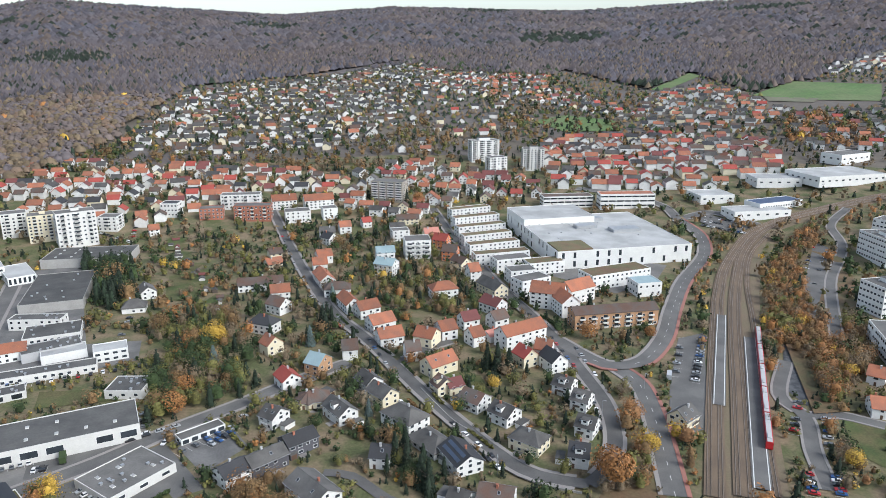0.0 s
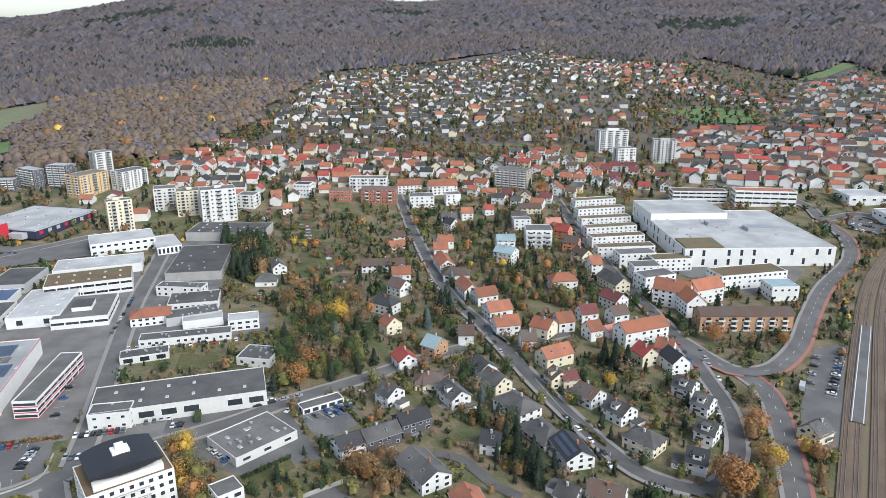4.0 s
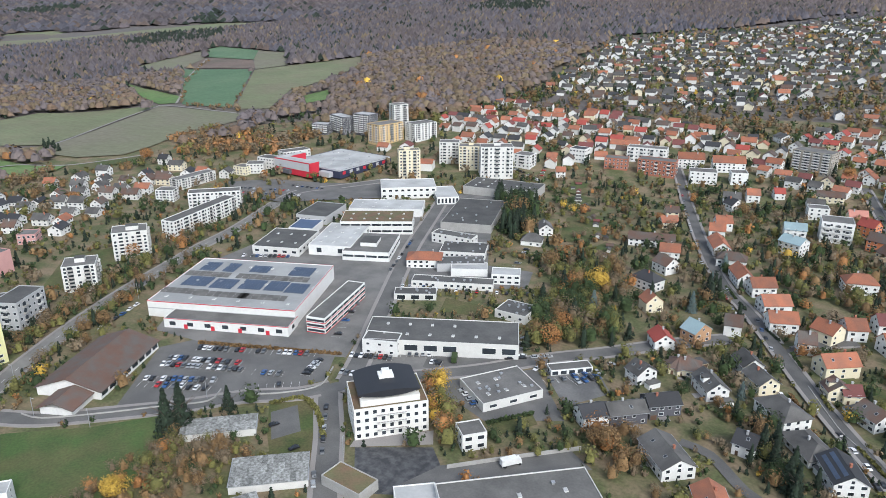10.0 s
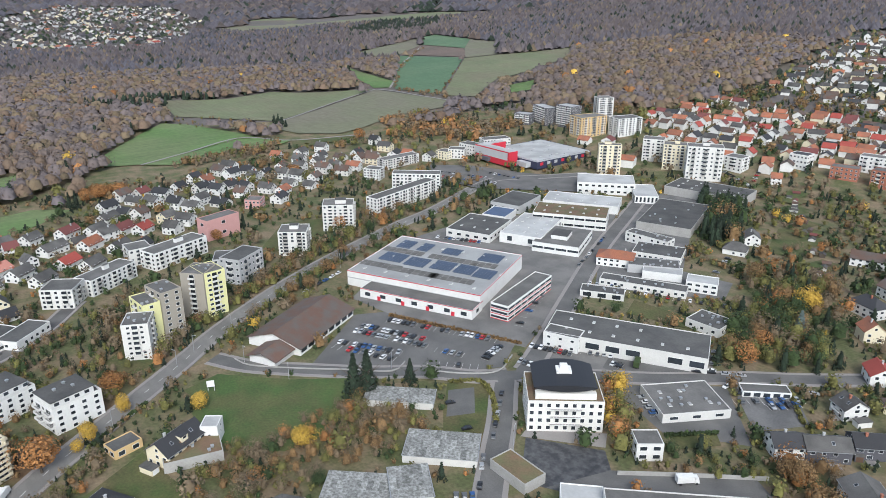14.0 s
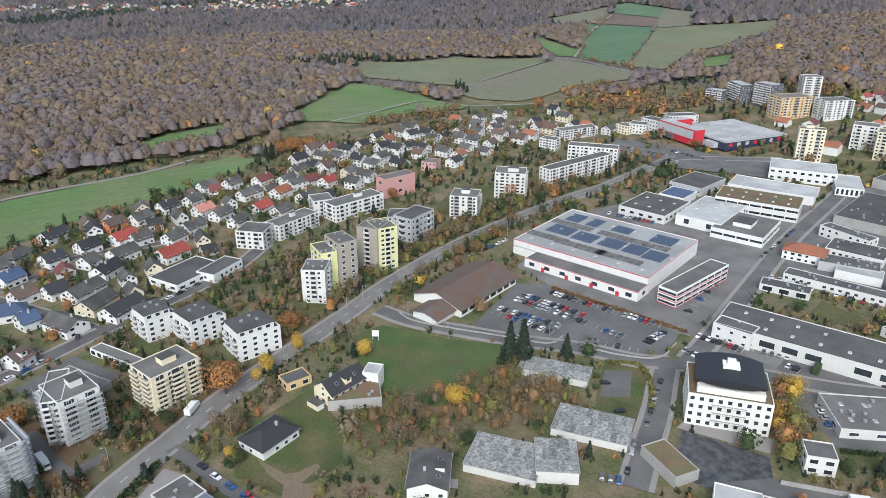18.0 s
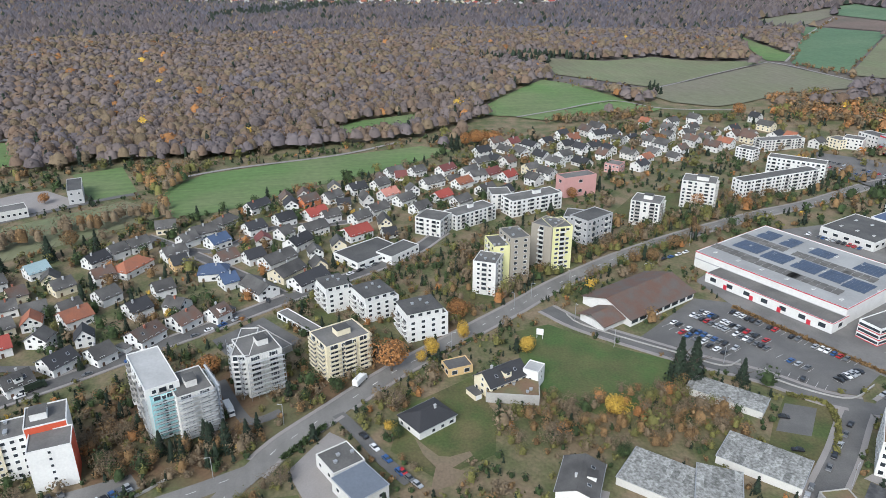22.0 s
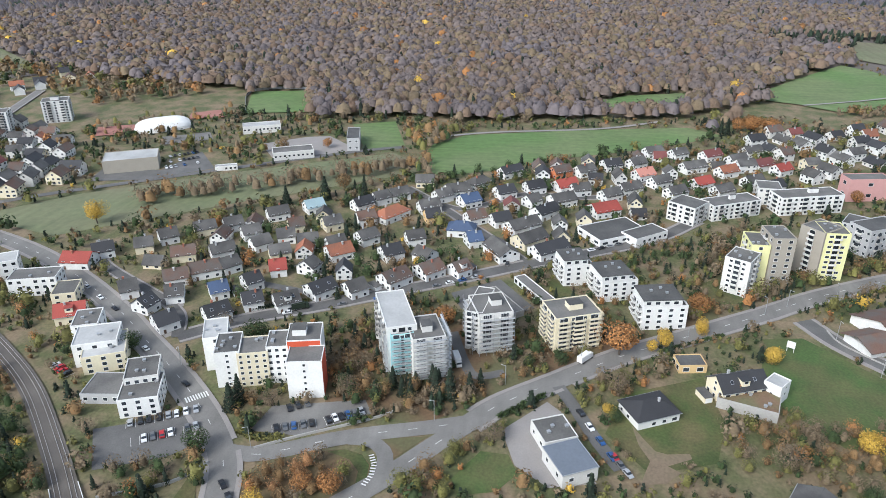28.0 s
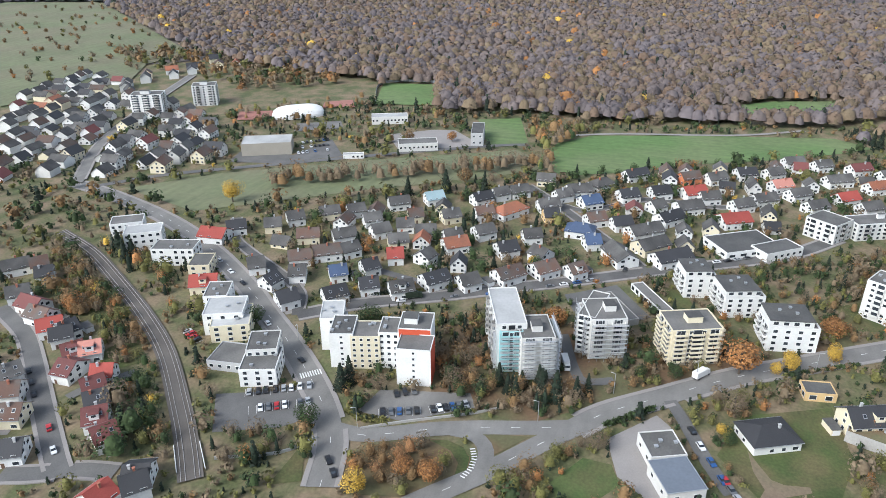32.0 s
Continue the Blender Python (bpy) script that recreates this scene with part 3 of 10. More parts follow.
    for side, n, deep in balconies:
        wide = L if side in (0, 2) else D
        sp = side_pose(side, L, D)
        for k in range(1 if floors > 2 else 0, floors):
            for i in range(n):
                bw = wide / n * .72
                z = base_gap + fh * k + .1
                bo = box_part("balcony", [(-bw / 2, -deep, 0, bw / 2, -.004, .16)], WALL["concrete"], ob, "", sp @ pose((i + .5) / n * wide - wide / 2, 0, z))
                # wide door pane, added as well to darken the recess like shade
                share("window", window_data(min(bw * .75, 3.4), 1.9), wall_ob, sp @ pose((i + .5) / n * wide - wide / 2, -.02, z + 1.15))
                box_part("balustrade", [(-bw / 2, -deep, .16, bw / 2, -deep + .08, 1.1), (-bw / 2, -deep + .08, .16, -bw / 2 + .08, -.01, 1.1), (bw / 2 - .08, -deep + .08, .16, bw / 2, -.01, 1.1)], WALL[balcony_wall], bo)
    return ob


# ---- ground, areas and roads ----
def inside(poly, p):
    """Which of the points p (n, 2) lie in the polygon."""
    q = np.asarray(poly, float)
    r = np.zeros(len(p), bool)
    j = len(q) - 1
    for i in range(len(q)):
        c = ((q[i, 1] > p[:, 1]) != (q[j, 1] > p[:, 1])) & (p[:, 0] < (q[j, 0] - q[i, 0]) * (p[:, 1] - q[i, 1]) / (q[j, 1] - q[i, 1] + 1e-12) + q[i, 0])
        r ^= c
        j = i
    return r


_level = [0]


def area(name, poly, material, label="", kind="structure", z=None, grid=30):
    """A patch of ground that follows the terrain."""
    _level[0] += 1
    bm = bmesh.new()
    far = max(math.hypot(*p) for p in poly)
    f = bm.faces.new([bm.verts.new((*p, 0)) for p in poly])
    bmesh.ops.triangulate(bm, faces=[f])
    if far > 620:
        for _ in range(8):
            long = [e for e in bm.edges if e.calc_length() > grid]
            if not long:
                break
            bmesh.ops.subdivide_edges(bm, edges=long, cuts=1)
            bmesh.ops.triangulate(bm, faces=bm.faces[:])
    off = z if z is not None else (0.03 + 0.0025 * _level[0] if far < 620 else 0.8 + 0.0025 * _level[0])
    for w in bm.verts:
        w.co.z = terrain(w.co.x, w.co.y) + off
    bmesh.ops.recalc_face_normals(bm, faces=bm.faces[:])
    for w in bm.faces:
        if w.normal.z < 0:
            w.normal_flip()
    me = bpy.data.meshes.new(name)
    bm.to_mesh(me)
    bm.free()
    me.materials.append(material)
    AREAS.append((name, poly))
    return tagged(new(name, me), label or name.replace("_", " "), name.split("_")[-1], kind=kind)


def smooth(pts, step=5.0):
    p = [np.array(q, float) for q in pts]
    p = [2 * p[0] - p[1]] + p + [2 * p[-1] - p[-2]]
    out = []
    for i in range(1, len(p) - 2):
        n = max(2, int(np.linalg.norm(p[i + 1] - p[i]) / step))
        for k in range(n):
            t = k / n
            out.append(.5 * (2 * p[i] + (p[i + 1] - p[i - 1]) * t + (2 * p[i - 1] - 5 * p[i] + 4 * p[i + 1] - p[i + 2]) * t * t + (3 * p[i] - p[i - 1] - 3 * p[i + 1] + p[i + 2]) * t ** 3))
    return np.array(out + [p[-2]])


def strip(c, left, right, z):
    d = np.gradient(c, axis=0)
    nrm = np.stack([-d[:, 1], d[:, 0]], 1) / np.maximum(np.linalg.norm(d, axis=1), 1e-6)[:, None]
    a, b = c + nrm * left, c + nrm * right
    return a, b


def ribbon_mesh(name, a, b, z, material, thick=0.0, keep=None, lift=None):
    n = len(a)
    za, zb = terrain_many(a) + z, terrain_many(b) + z
    v = [(*p, q) for p, q in zip(a, za)] + [(*p, q) for p, q in zip(b, zb)]
    f = [(n + i, n + i + 1, i + 1, i) for i in range(n - 1) if keep is None or keep[i]]
    if thick:
        v += [(x, y, q - thick) for x, y, q in v]
        m2 = 2 * n
        for i in range(n - 1):
            if keep is None or keep[i]:
                f += [(i, i + 1, m2 + i + 1, m2 + i), (n + i + 1, n + i, m2 + n + i, m2 + n + i + 1)]
    return link(name, v, f, material)


def road(name, w, pts, walk_w=1.8, mark=False, material=None, label="", red=False):
    c = smooth(pts)
    _level[0] += 1
    far = np.hypot(c[:, 0], c[:, 1]).max() > 640
    z = 0.3 + 0.0025 * _level[0] + (0.6 if far else 0)
    a, b = strip(c, w / 2, -w / 2, z)
    ob = ribbon_mesh(name, a, b, z, material or (M_ROAD if name in ("road_main", "road_branch", "road_junction", "slip_lane", "road_west", "road_west_far") else M_STREET if name in ("street_villas", "street_gardens", "street_inner", "street_houses") else M_ASPHALT))
    tagged(ob, label or "grey asphalt street through the town", "road", kind="structure")
    ROADS.append((c, w, z, walk_w, mark, red))
    return ob


def finish_roads():
    """Pavements with kerbs, cut open where streets meet, and the painted lines."""
    for k, (c, w, z, ww, mark, red) in enumerate(ROADS):
        def free(p, margin):
            ok = np.ones(len(p), bool)
            for j, (c2, w2, *_r) in enumerate(ROADS):
                if j != k:
                    d = np.min(np.linalg.norm(p[:, None] - c2[None], axis=2), axis=1)
                    ok &= d > w2 / 2 + margin
            return ok
        if ww:
            for s in (1, -1):
                a, b = strip(c, s * (w / 2 + ww) if s > 0 else -w / 2, w / 2 if s > 0 else -w / 2 - ww, z)
                keep = free((a + b) / 2, ww * .6)
                ob = ribbon_mesh("pavement", a, b, z + .1, M_REDWALK if red and s < 0 else M_WALK, .5, keep)
                tagged(ob, "slabbed pavement with a raised kerb along the street", "pavement", kind="structure")
        if mark:
            d = np.gradient(c, axis=0)
            d /= np.linalg.norm(d, axis=1)[:, None]
            n = np.stack([-d[:, 1], d[:, 0]], 1)
            ok = free(c, 1.0)
            v, f = [], []
            for i in range(0, len(c) - 1, 2):
                if ok[i]:
                    o = len(v)
                    e = c[i] + d[i] * 3.2
                    for q in (c[i] + n[i] * .09, c[i] - n[i] * .09, e - n[i] * .09, e + n[i] * .09):
                        v.append((*q, terrain(*q) + z + .012))
                    f.append((o, o + 1, o + 2, o + 3))
            if f:
                tagged(link("road_marking", v, f, M_MARK), "white dashed centre line painted on asphalt", "road marking", kind="stuff")


# ---- vegetation ----
def bulk(name, v, quads, material, label, category, kind="stuff"):
    me = bpy.data.meshes.new(name)
    me.vertices.add(len(v))
    me.vertices.foreach_set("co", np.asarray(v, np.float32).ravel())
    n = len(quads)
    k = quads.shape[1]
    me.loops.add(n * k)
    me.loops.foreach_set("vertex_index", quads.astype(np.int32).ravel())
    me.polygons.add(n)
    me.polygons.foreach_set("loop_start", np.arange(0, n * k, k, dtype=np.int32))
    me.update(calc_edges=True)
    me.materials.append(material)
    return tagged(new(name, me), label, category, kind=kind)


def tufts(n, seed, kind, size):
    """Leaf clumps: n small quads in a crown of unit height (base at 0), as arrays of verts and quads."""
    g = np.random.default_rng(seed)
    if kind == "cone":
        z = g.random(n) ** 1.5 * .93 + .04
        r = (1.03 - z) * .21 * (0.72 + .4 * g.random(n)) * (1 + .18 * np.sin(z * 40))
        a = g.random(n) * 6.283
        c = np.stack([r * np.cos(a), r * np.sin(a), z], 1)
    else:
        d = g.normal(size=(n, 3))
        d /= np.linalg.norm(d, axis=1)[:, None]
        lump = np.zeros(n)
        for _ in range(7):
            q = g.normal(size=3)
            q /= np.linalg.norm(q)
            lump += np.maximum(0, d @ q - .55) * g.uniform(.1, .9)
        rad = (.56 + .62 * lump) * (1 - .5 * g.random(n) ** 1.6)
        c = d * rad[:, None] * np.array([.64, .64, .58])
        c[:, 2] += .56
    out = c - np.array([0, 0, .5 if kind != "cone" else 0]) if kind != "cone" else np.stack([c[:, 0], c[:, 1], np.full(n, .06)], 1)
    out = out / np.linalg.norm(out, axis=1)[:, None] + g.normal(size=(n, 3)) * .3
    u = np.cross(out, g.normal(size=(n, 3)))
    u /= np.linalg.norm(u, axis=1)[:, None]
    w = np.cross(u, out)
    w /= np.linalg.norm(w, axis=1)[:, None]
    s = (size * (.6 + .8 * g.random(n)))[:, None]
    v = np.stack([c - u * s - w * s * .7, c + u * s - w * s * .55, c + u * s * .8 + w * s * .7, c - u * s * .9 + w * s * .6], 1).reshape(-1, 3)
    return v, np.arange(4 * n).reshape(-1, 4)


def dome(seed, wide=.5, foot=.12, top=.92):
    """A soft uneven crown of nine faces, base at 0 and unit height."""
    g = np.random.default_rng(seed)
    a = np.arange(6) * 1.0472 + g.uniform(-.25, .25, 6)
    lo, hi = wide * g.uniform(.85, 1.15, 6), wide * .66 * g.uniform(.8, 1.2, 6)
    ring = [np.stack([lo * np.cos(a), lo * np.sin(a), foot + (top - foot) * g.uniform(.02, .2, 6)], 1), np.stack([hi * np.cos(a), hi * np.sin(a), top * g.uniform(.76, .96, 6)], 1)]
    v = np.concatenate(ring + [np.array([[0, 0, top * 1.04]])])
    q = [(i, (i + 1) % 6, 6 + (i + 1) % 6, 6 + i) for i in range(6)] + [(6, 7, 8, 12), (8, 9, 10, 12), (10, 11, 6, 12)]
    return v, np.array(q)


def cap(seed):
    """A far crown: a low uneven tent of three folded faces, base at 0 and unit height."""
    g = np.random.default_rng(seed)
    a = np.arange(6) * 1.0472 + g.uniform(-.3, .3, 6)
    r = .5 * g.uniform(.75, 1.25, 6)
    v = np.concatenate([np.stack([r * np.cos(a), r * np.sin(a), g.uniform(.1, .35, 6)], 1), [(g.uniform(-.1, .1), g.uniform(-.1, .1), 1)]])
    return v, np.array([(0, 1, 2, 6), (2, 3, 4, 6), (4, 5, 0, 6)])


def cored(v, q, seed, wide, foot, top):
    """Leaf clumps round a soft core."""
    cv, cq = dome(seed, wide, foot, top)
    return np.concatenate([v, cv]), np.concatenate([q, cq + len(v)])


def raw(name, v, q, material):
    ob = bulk(name, v, q, material, "x", "x")
    me = ob.data
    bpy.data.objects.remove(ob)
    return me


def trunk_data(seed, limbs):
    g = random.Random(seed)
    v, f = [], []

    def limb(p0, p1, r0, r1):
        o = len(v)
        ax = (Vector(p1) - Vector(p0)).normalized()
        u = ax.orthogonal().normalized()
        w = ax.cross(u)
        for p, r in ((p0, r0), (p1, r1)):
            for i in range(6):
                q = Vector(p) + (u * math.cos(i * 1.047) + w * math.sin(i * 1.047)) * r
                v.append(tuple(q))
        f.extend((o + i, o + (i + 1) % 6, o + 6 + (i + 1) % 6, o + 6 + i) for i in range(6))
    limb((0, 0, -.02), (0, 0, .3), .028, .02)
    limb((0, 0, .3), (.02, .01, .75), .02, .005)
    for i in range(limbs):
        a = i * 6.283 / limbs + g.uniform(-.4, .4)
        z = g.uniform(.24, .5)
        ro = g.uniform(.2, .34)
        limb((0, 0, z), (ro * math.cos(a), ro * math.sin(a), z + g.uniform(.15, .36)), .012, .003)
    me = bpy.data.meshes.new("trunk")
    me.from_pydata(v, [], f)
    me.materials.append(M_BARK)
    return me


TRUNKS = [trunk_data(i, 7) for i in range(3)]
CROWN = {k: [raw("crown", *tufts(1300 if k != "bare" else 1000, 10 * i + j, "cone" if k in ("conifer", "spruce") else "round", .022 if k != "bare" else .015), LEAF[k]) for j in range(3)]
         for i, k in enumerate(("bare", "brown", "orange", "yellow", "olive", "green", "conifer", "spruce"))}
TREEWORD = {"bare": "leafless tree with grey-brown twigs", "brown": "broadleaf tree with withered brown foliage", "orange": "broadleaf tree in orange autumn foliage", "yellow": "broadleaf tree in bright yellow foliage",
            "olive": "tree with thinning olive-green foliage", "green": "dense dark green broadleaf tree", "conifer": "tall dark green conifer", "spruce": "blue-grey spruce in a garden"}


def tree(kind, x, y, s):
    rng = random.Random(round(x * 31 + y * 17))
    flat = rng.uniform(.9, 1.25) if kind not in ("conifer", "spruce") else rng.uniform(.85, 1.25)
    m = pose(x, y, terrain(x, y), 0, 0, rng.uniform(0, 360)) @ Matrix.Diagonal((s * flat, s * flat, s, 1))
    ob = empty("tree", m, TREEWORD[kind], "tree")
    share("trunk", TRUNKS[rng.randrange(3)], ob, Matrix())
    share("crown", CROWN[kind][rng.randrange(3)], ob, Matrix())
    return ob


def scatter_points(poly, step, seed, density=1.0, clear=4.0, dist=None, avoid=()):
    """Random places in a polygon, off the roads and buildings and out of the areas to avoid."""
    g = np.random.default_rng(seed)
    q = np.asarray(poly, float)
    lo, hi = q.min(0), q.max(0)
    if dist:
        lo, hi = np.maximum(lo, -dist[1]), np.minimum(hi, dist[1])
    xs, ys = np.meshgrid(np.arange(lo[0], hi[0], step), np.arange(lo[1], hi[1], step))
    p = np.stack([xs.ravel(), ys.ravel()], 1)
    if dist:
        r = np.hypot(p[:, 0], p[:, 1])
        p = p[(r >= dist[0]) & (r < dist[1])]
    p = p + g.uniform(-.48, .48, p.shape) * step
    p = p[inside(q, p)]
    p = p[g.random(len(p)) < density]
    for k in avoid:
        p = p[~inside(k, p)]
    if clear:
        for c, w, *_r in ROADS:
            m = w / 2 + clear
            near = np.where(((p > c.min(0) - m) & (p < c.max(0) + m)).all(axis=1))[0]
            if len(near):
                d = np.min(np.linalg.norm(p[near][:, None] - c[None], axis=2), axis=1)
                p = np.delete(p, near[d < m], axis=0)
        m = min(clear, 2.2)
        for px, py, yaw, L, W in PLACED:
            d = p - (px, py)
            near = np.where(np.abs(d).max(axis=1) < (L + W) / 2 + 3)[0]
            if len(near):
                co, si = math.cos(radians(yaw)), math.sin(radians(yaw))
                e = d[near]
                p = np.delete(p, near[(np.abs(e @ (co, si)) < L / 2 + m) & (np.abs(e @ (-si, co)) < W / 2 + m)], axis=0)
    return p, g


def wood(name, poly, step, height, mix, seed, label, tri=36, size=.075, density=1.0, clear=3.0, kind="round", avoid=(), dist=None, patch=0.0, clump=None, spread=1.0):
    """A wood or thicket: many crowns of loose tufts, one object for each leaf colour. mix: [(leaf, share), ...]"""
    p, g = scatter_points(poly, step, seed, density, clear, dist, avoid)
    if clump is not None:
        x, y = p[:, 0], p[:, 1]
        wave = np.sin(x / 7.3 + 1.7 * np.sin(y / 11.1)) + np.sin(y / 6.1 + 1.9 * np.sin(x / 13.7)) + g.normal(size=len(p)) * .5
        p = p[wave > clump]
    if not len(p):
        return
    pick = g.choice(len(mix), len(p), p=np.array([s for _, s in mix]) / sum(s for _, s in mix))
    if patch:
        wave = np.sin(p[:, 0] / 170 + 1.3 * np.sin(p[:, 1] / 260)) + np.sin(p[:, 1] / 210 + 1.7 * np.sin(p[:, 0] / 330))
        pick[(wave > 2 - 2 * patch) & (g.random(len(p)) < .75)] = len(mix) - 1
    for i, (leaf, _s) in enumerate(mix):
        c = p[pick == i]
        if not len(c):
            continue
        cone = leaf in ("conifer", "spruce")
        n, leafsize = (int(tri * 1.15), size * .78) if tri >= 60 else (tri, size)
        if kind == "canopy":
            protos = [cap(seed * 100 + i * 10 + j) for j in range(4)]
        elif kind == "crowns" and not cone:
            protos = []
            for j in range(4):
                dv, dq = dome(seed * 100 + i * 10 + j, .36, .28, .8)
                tv, tq = tufts(tri, seed * 100 + i * 10 + j, "round", size)
                protos.append((np.concatenate([dv, tv]), np.concatenate([dq, tq + len(dv)])))
        else:
            protos = [cored(*tufts(n, seed * 100 + i * 10 + j, "cone" if cone else "round", leafsize), j, *((.12, .02, .8) if cone else (.17, .15, .62) if leaf == 'bare' else (.22, .16, .7))) for j in range(4)]
        z = terrain_many(c)
        vs, qs, o = [], [], 0
        hh = height * g.uniform(.7, 1.2, len(c))
        for j in range(4):
            sel = np.arange(j, len(c), 4)
            v, q = protos[j]
            a = g.random(len(sel)) * 6.283
            sc = hh[sel]
            wd = sc * spread * g.uniform(.9, 1.3, len(sel)) * (tri if kind == "canopy" else 1)
            x = (v[None, :, 0] * np.cos(a)[:, None] - v[None, :, 1] * np.sin(a)[:, None]) * wd[:, None] + c[sel, 0][:, None]
            y = (v[None, :, 0] * np.sin(a)[:, None] + v[None, :, 1] * np.cos(a)[:, None]) * wd[:, None] + c[sel, 1][:, None]
            zz = v[None, :, 2] * sc[:, None] + z[sel][:, None]
            vs.append(np.stack([x, y, zz], 2).reshape(-1, 3))
            qs.append((q[None] + (np.arange(len(sel)) * len(v))[:, None, None]).reshape(-1, 4) + o)
            o += len(sel) * len(v)
        ob = bulk(name, np.concatenate(vs), np.concatenate(qs), LEAF[leaf], label, name.split("_")[-1])
        if kind in ("canopy", "crowns"):
            ob.data.polygons.foreach_set("use_smooth", [True] * len(ob.data.polygons))


# ---- cars ----
def car_body():
    side = [(-2.15, .35), (-2.15, .8), (-2.0, .92), (-1.15, .98), (.95, .95), (2.0, .78), (2.15, .6), (2.15, .35)]
    v = [(x, -.88, z) for x, z in side] + [(x, .88, z) for x, z in side]
    n = len(side)
    f = [tuple(range(n)), tuple(reversed(range(n, 2 * n)))] + [(i, i + n, (i + 1) % n + n, (i + 1) % n) for i in range(n)]
    o = len(v)
    r = [(-1.25, .70), (-1.25, -.70), (.25, -.70), (.25, .70)]
    v += [(x, y, 1.40) for x, y in r] + [(x * 1.02, y * 1.02, 1.47) for x, y in r]
    f += [tuple(o + i for i in q) for q in BOX_F]
    return v, f


def car_glass():
    lo = [(-1.75, -.80, .95), (.95, -.80, .95), (.95, .80, .95), (-1.75, .80, .95)]
    hi = [(-1.3, -.68, 1.41), (.28, -.68, 1.41), (.28, .68, 1.41), (-1.3, .68, 1.41)]
    return lo + hi, BOX_F


def wheel_data():
    v, f = [], []
    for y in (-.1, .1):
        v += [(.32 * math.cos(i * .5236), y, .32 * math.sin(i * .5236)) for i in range(12)]
    f = [tuple(range(12)), tuple(reversed(range(12, 24)))] + [(i, i + 12, (i + 1) % 12 + 12, (i + 1) % 12) for i in range(12)]
    me = bpy.data.meshes.new("wheel")
    me.from_pydata(v, [], f)
    me.materials.append(M_TYRE)
    return me


WHEEL = wheel_data()
CARBODY, CARGLASS = {}, bpy.data.meshes.new("glasshouse")
CARGLASS.from_pydata(*[car_glass()[0], [], car_glass()[1]])
CARGLASS.materials.append(M_GLASS)
for _k in PAINT:
    CARBODY[_k] = bpy.data.meshes.new("body")
    CARBODY[_k].from_pydata(car_body()[0], [], car_body()[1])
    CARBODY[_k].materials.append(PAINT[_k])


FAR_CARS = {}


def car(x, y, yaw, color, z=0.3):
    m = pose(x, y, terrain(x, y) + z, 0, 0, yaw)
    if math.hypot(x, y) > 470:
        for key, (vv, ff) in ((color, car_body()), ("glass", car_glass())):
            v, f = FAR_CARS.setdefault(key, ([], []))
            o = len(v)
            v.extend(tuple(m @ Vector(q)) for q in vv)
            f.extend(tuple(o + i for i in q) for q in ff)
        return None
    if math.hypot(x, y) > 235:
        ob = new("car", CARBODY[color])
        ob.matrix_basis = m
        tagged(ob, f"{color} parked car on the asphalt", "car", "parked cars")
        share("glasshouse", CARGLASS, ob, Matrix())
        return ob
    ob = empty("car", m, f"{color} parked car on the asphalt", "car", "parked cars")
    share("body", CARBODY[color], ob, Matrix())
    share("glasshouse", CARGLASS, ob, Matrix())
    for wx in (-1.3, 1.35):
        for wy in (-.8, .8):
            share("wheel", WHEEL, ob, pose(wx, wy, .32))
    return ob


def car_row(x0, y0, x1, y1, n, turn=90, skip=0.15, z=0.3):
    rng = random.Random(round(x0 * 5 + y1 * 3 + n))
    yaw = math.degrees(math.atan2(y1 - y0, x1 - x0)) + turn
    for i in range(n):
        if rng.random() < skip:
            continue
        t = i / max(1, n - 1)
        c = rng.choices(("black", "white", "grey", "silver", "blue", "red"), (26, 22, 22, 14, 9, 7))[0]
        car(x0 + (x1 - x0) * t + rng.uniform(-.2, .2), y0 + (y1 - y0) * t + rng.uniform(-.2, .2), yaw + rng.choice((0, 180)) + rng.uniform(-3, 3), c, z)


def finish_cars():
    for k, (v, f) in FAR_CARS.items():
        tagged(link("distant_cars", v, f, M_GLASS if k == "glass" else PAINT[k]), f"{k} parts of distant parked cars in rows", "cars", kind="stuff")


# ---- the ground sheet ----
def ground_sheet():
    rr = [0, 60, 150, 300, 450, 620, 700, 800, 900, 1000, 1100, 1200, 1350, 1500, 1700, 1900, 2100, 2300, 2500, 2750, 3000, 3250, 3500, 3750, 4000, 4200, 4500, 4850]
    n = 240
    az = sorted(set([-180 + 360 * i / n for i in range(n)] + [a for a in AZ[1:-1]]))
    n = len(az)
    v = [(0, 0, 0)]
    for r in rr[1:]:
        for d in az:
            x, y = -r * math.sin(radians(d)), r * math.cos(radians(d))
            v.append((x, y, terrain(x, y)))
    f = [(0, 1 + i, 1 + (i + 1) % n) for i in range(n)]
    for k in range(len(rr) - 2):
        o = 1 + k * n
        f += [(o + i, o + n + i, o + n + (i + 1) % n, o + (i + 1) % n) for i in range(n)]
    ob = link("ground", v, f, [M_GROUND, M_FLOOR], index=[0] * n + [0 if rr[k + 1] < 900 else 1 for k in range(len(rr) - 2) for _ in range(n)])
    tagged(ob, "autumn garden soil and rough grass under the town", "ground", kind="structure")


ground_sheet()


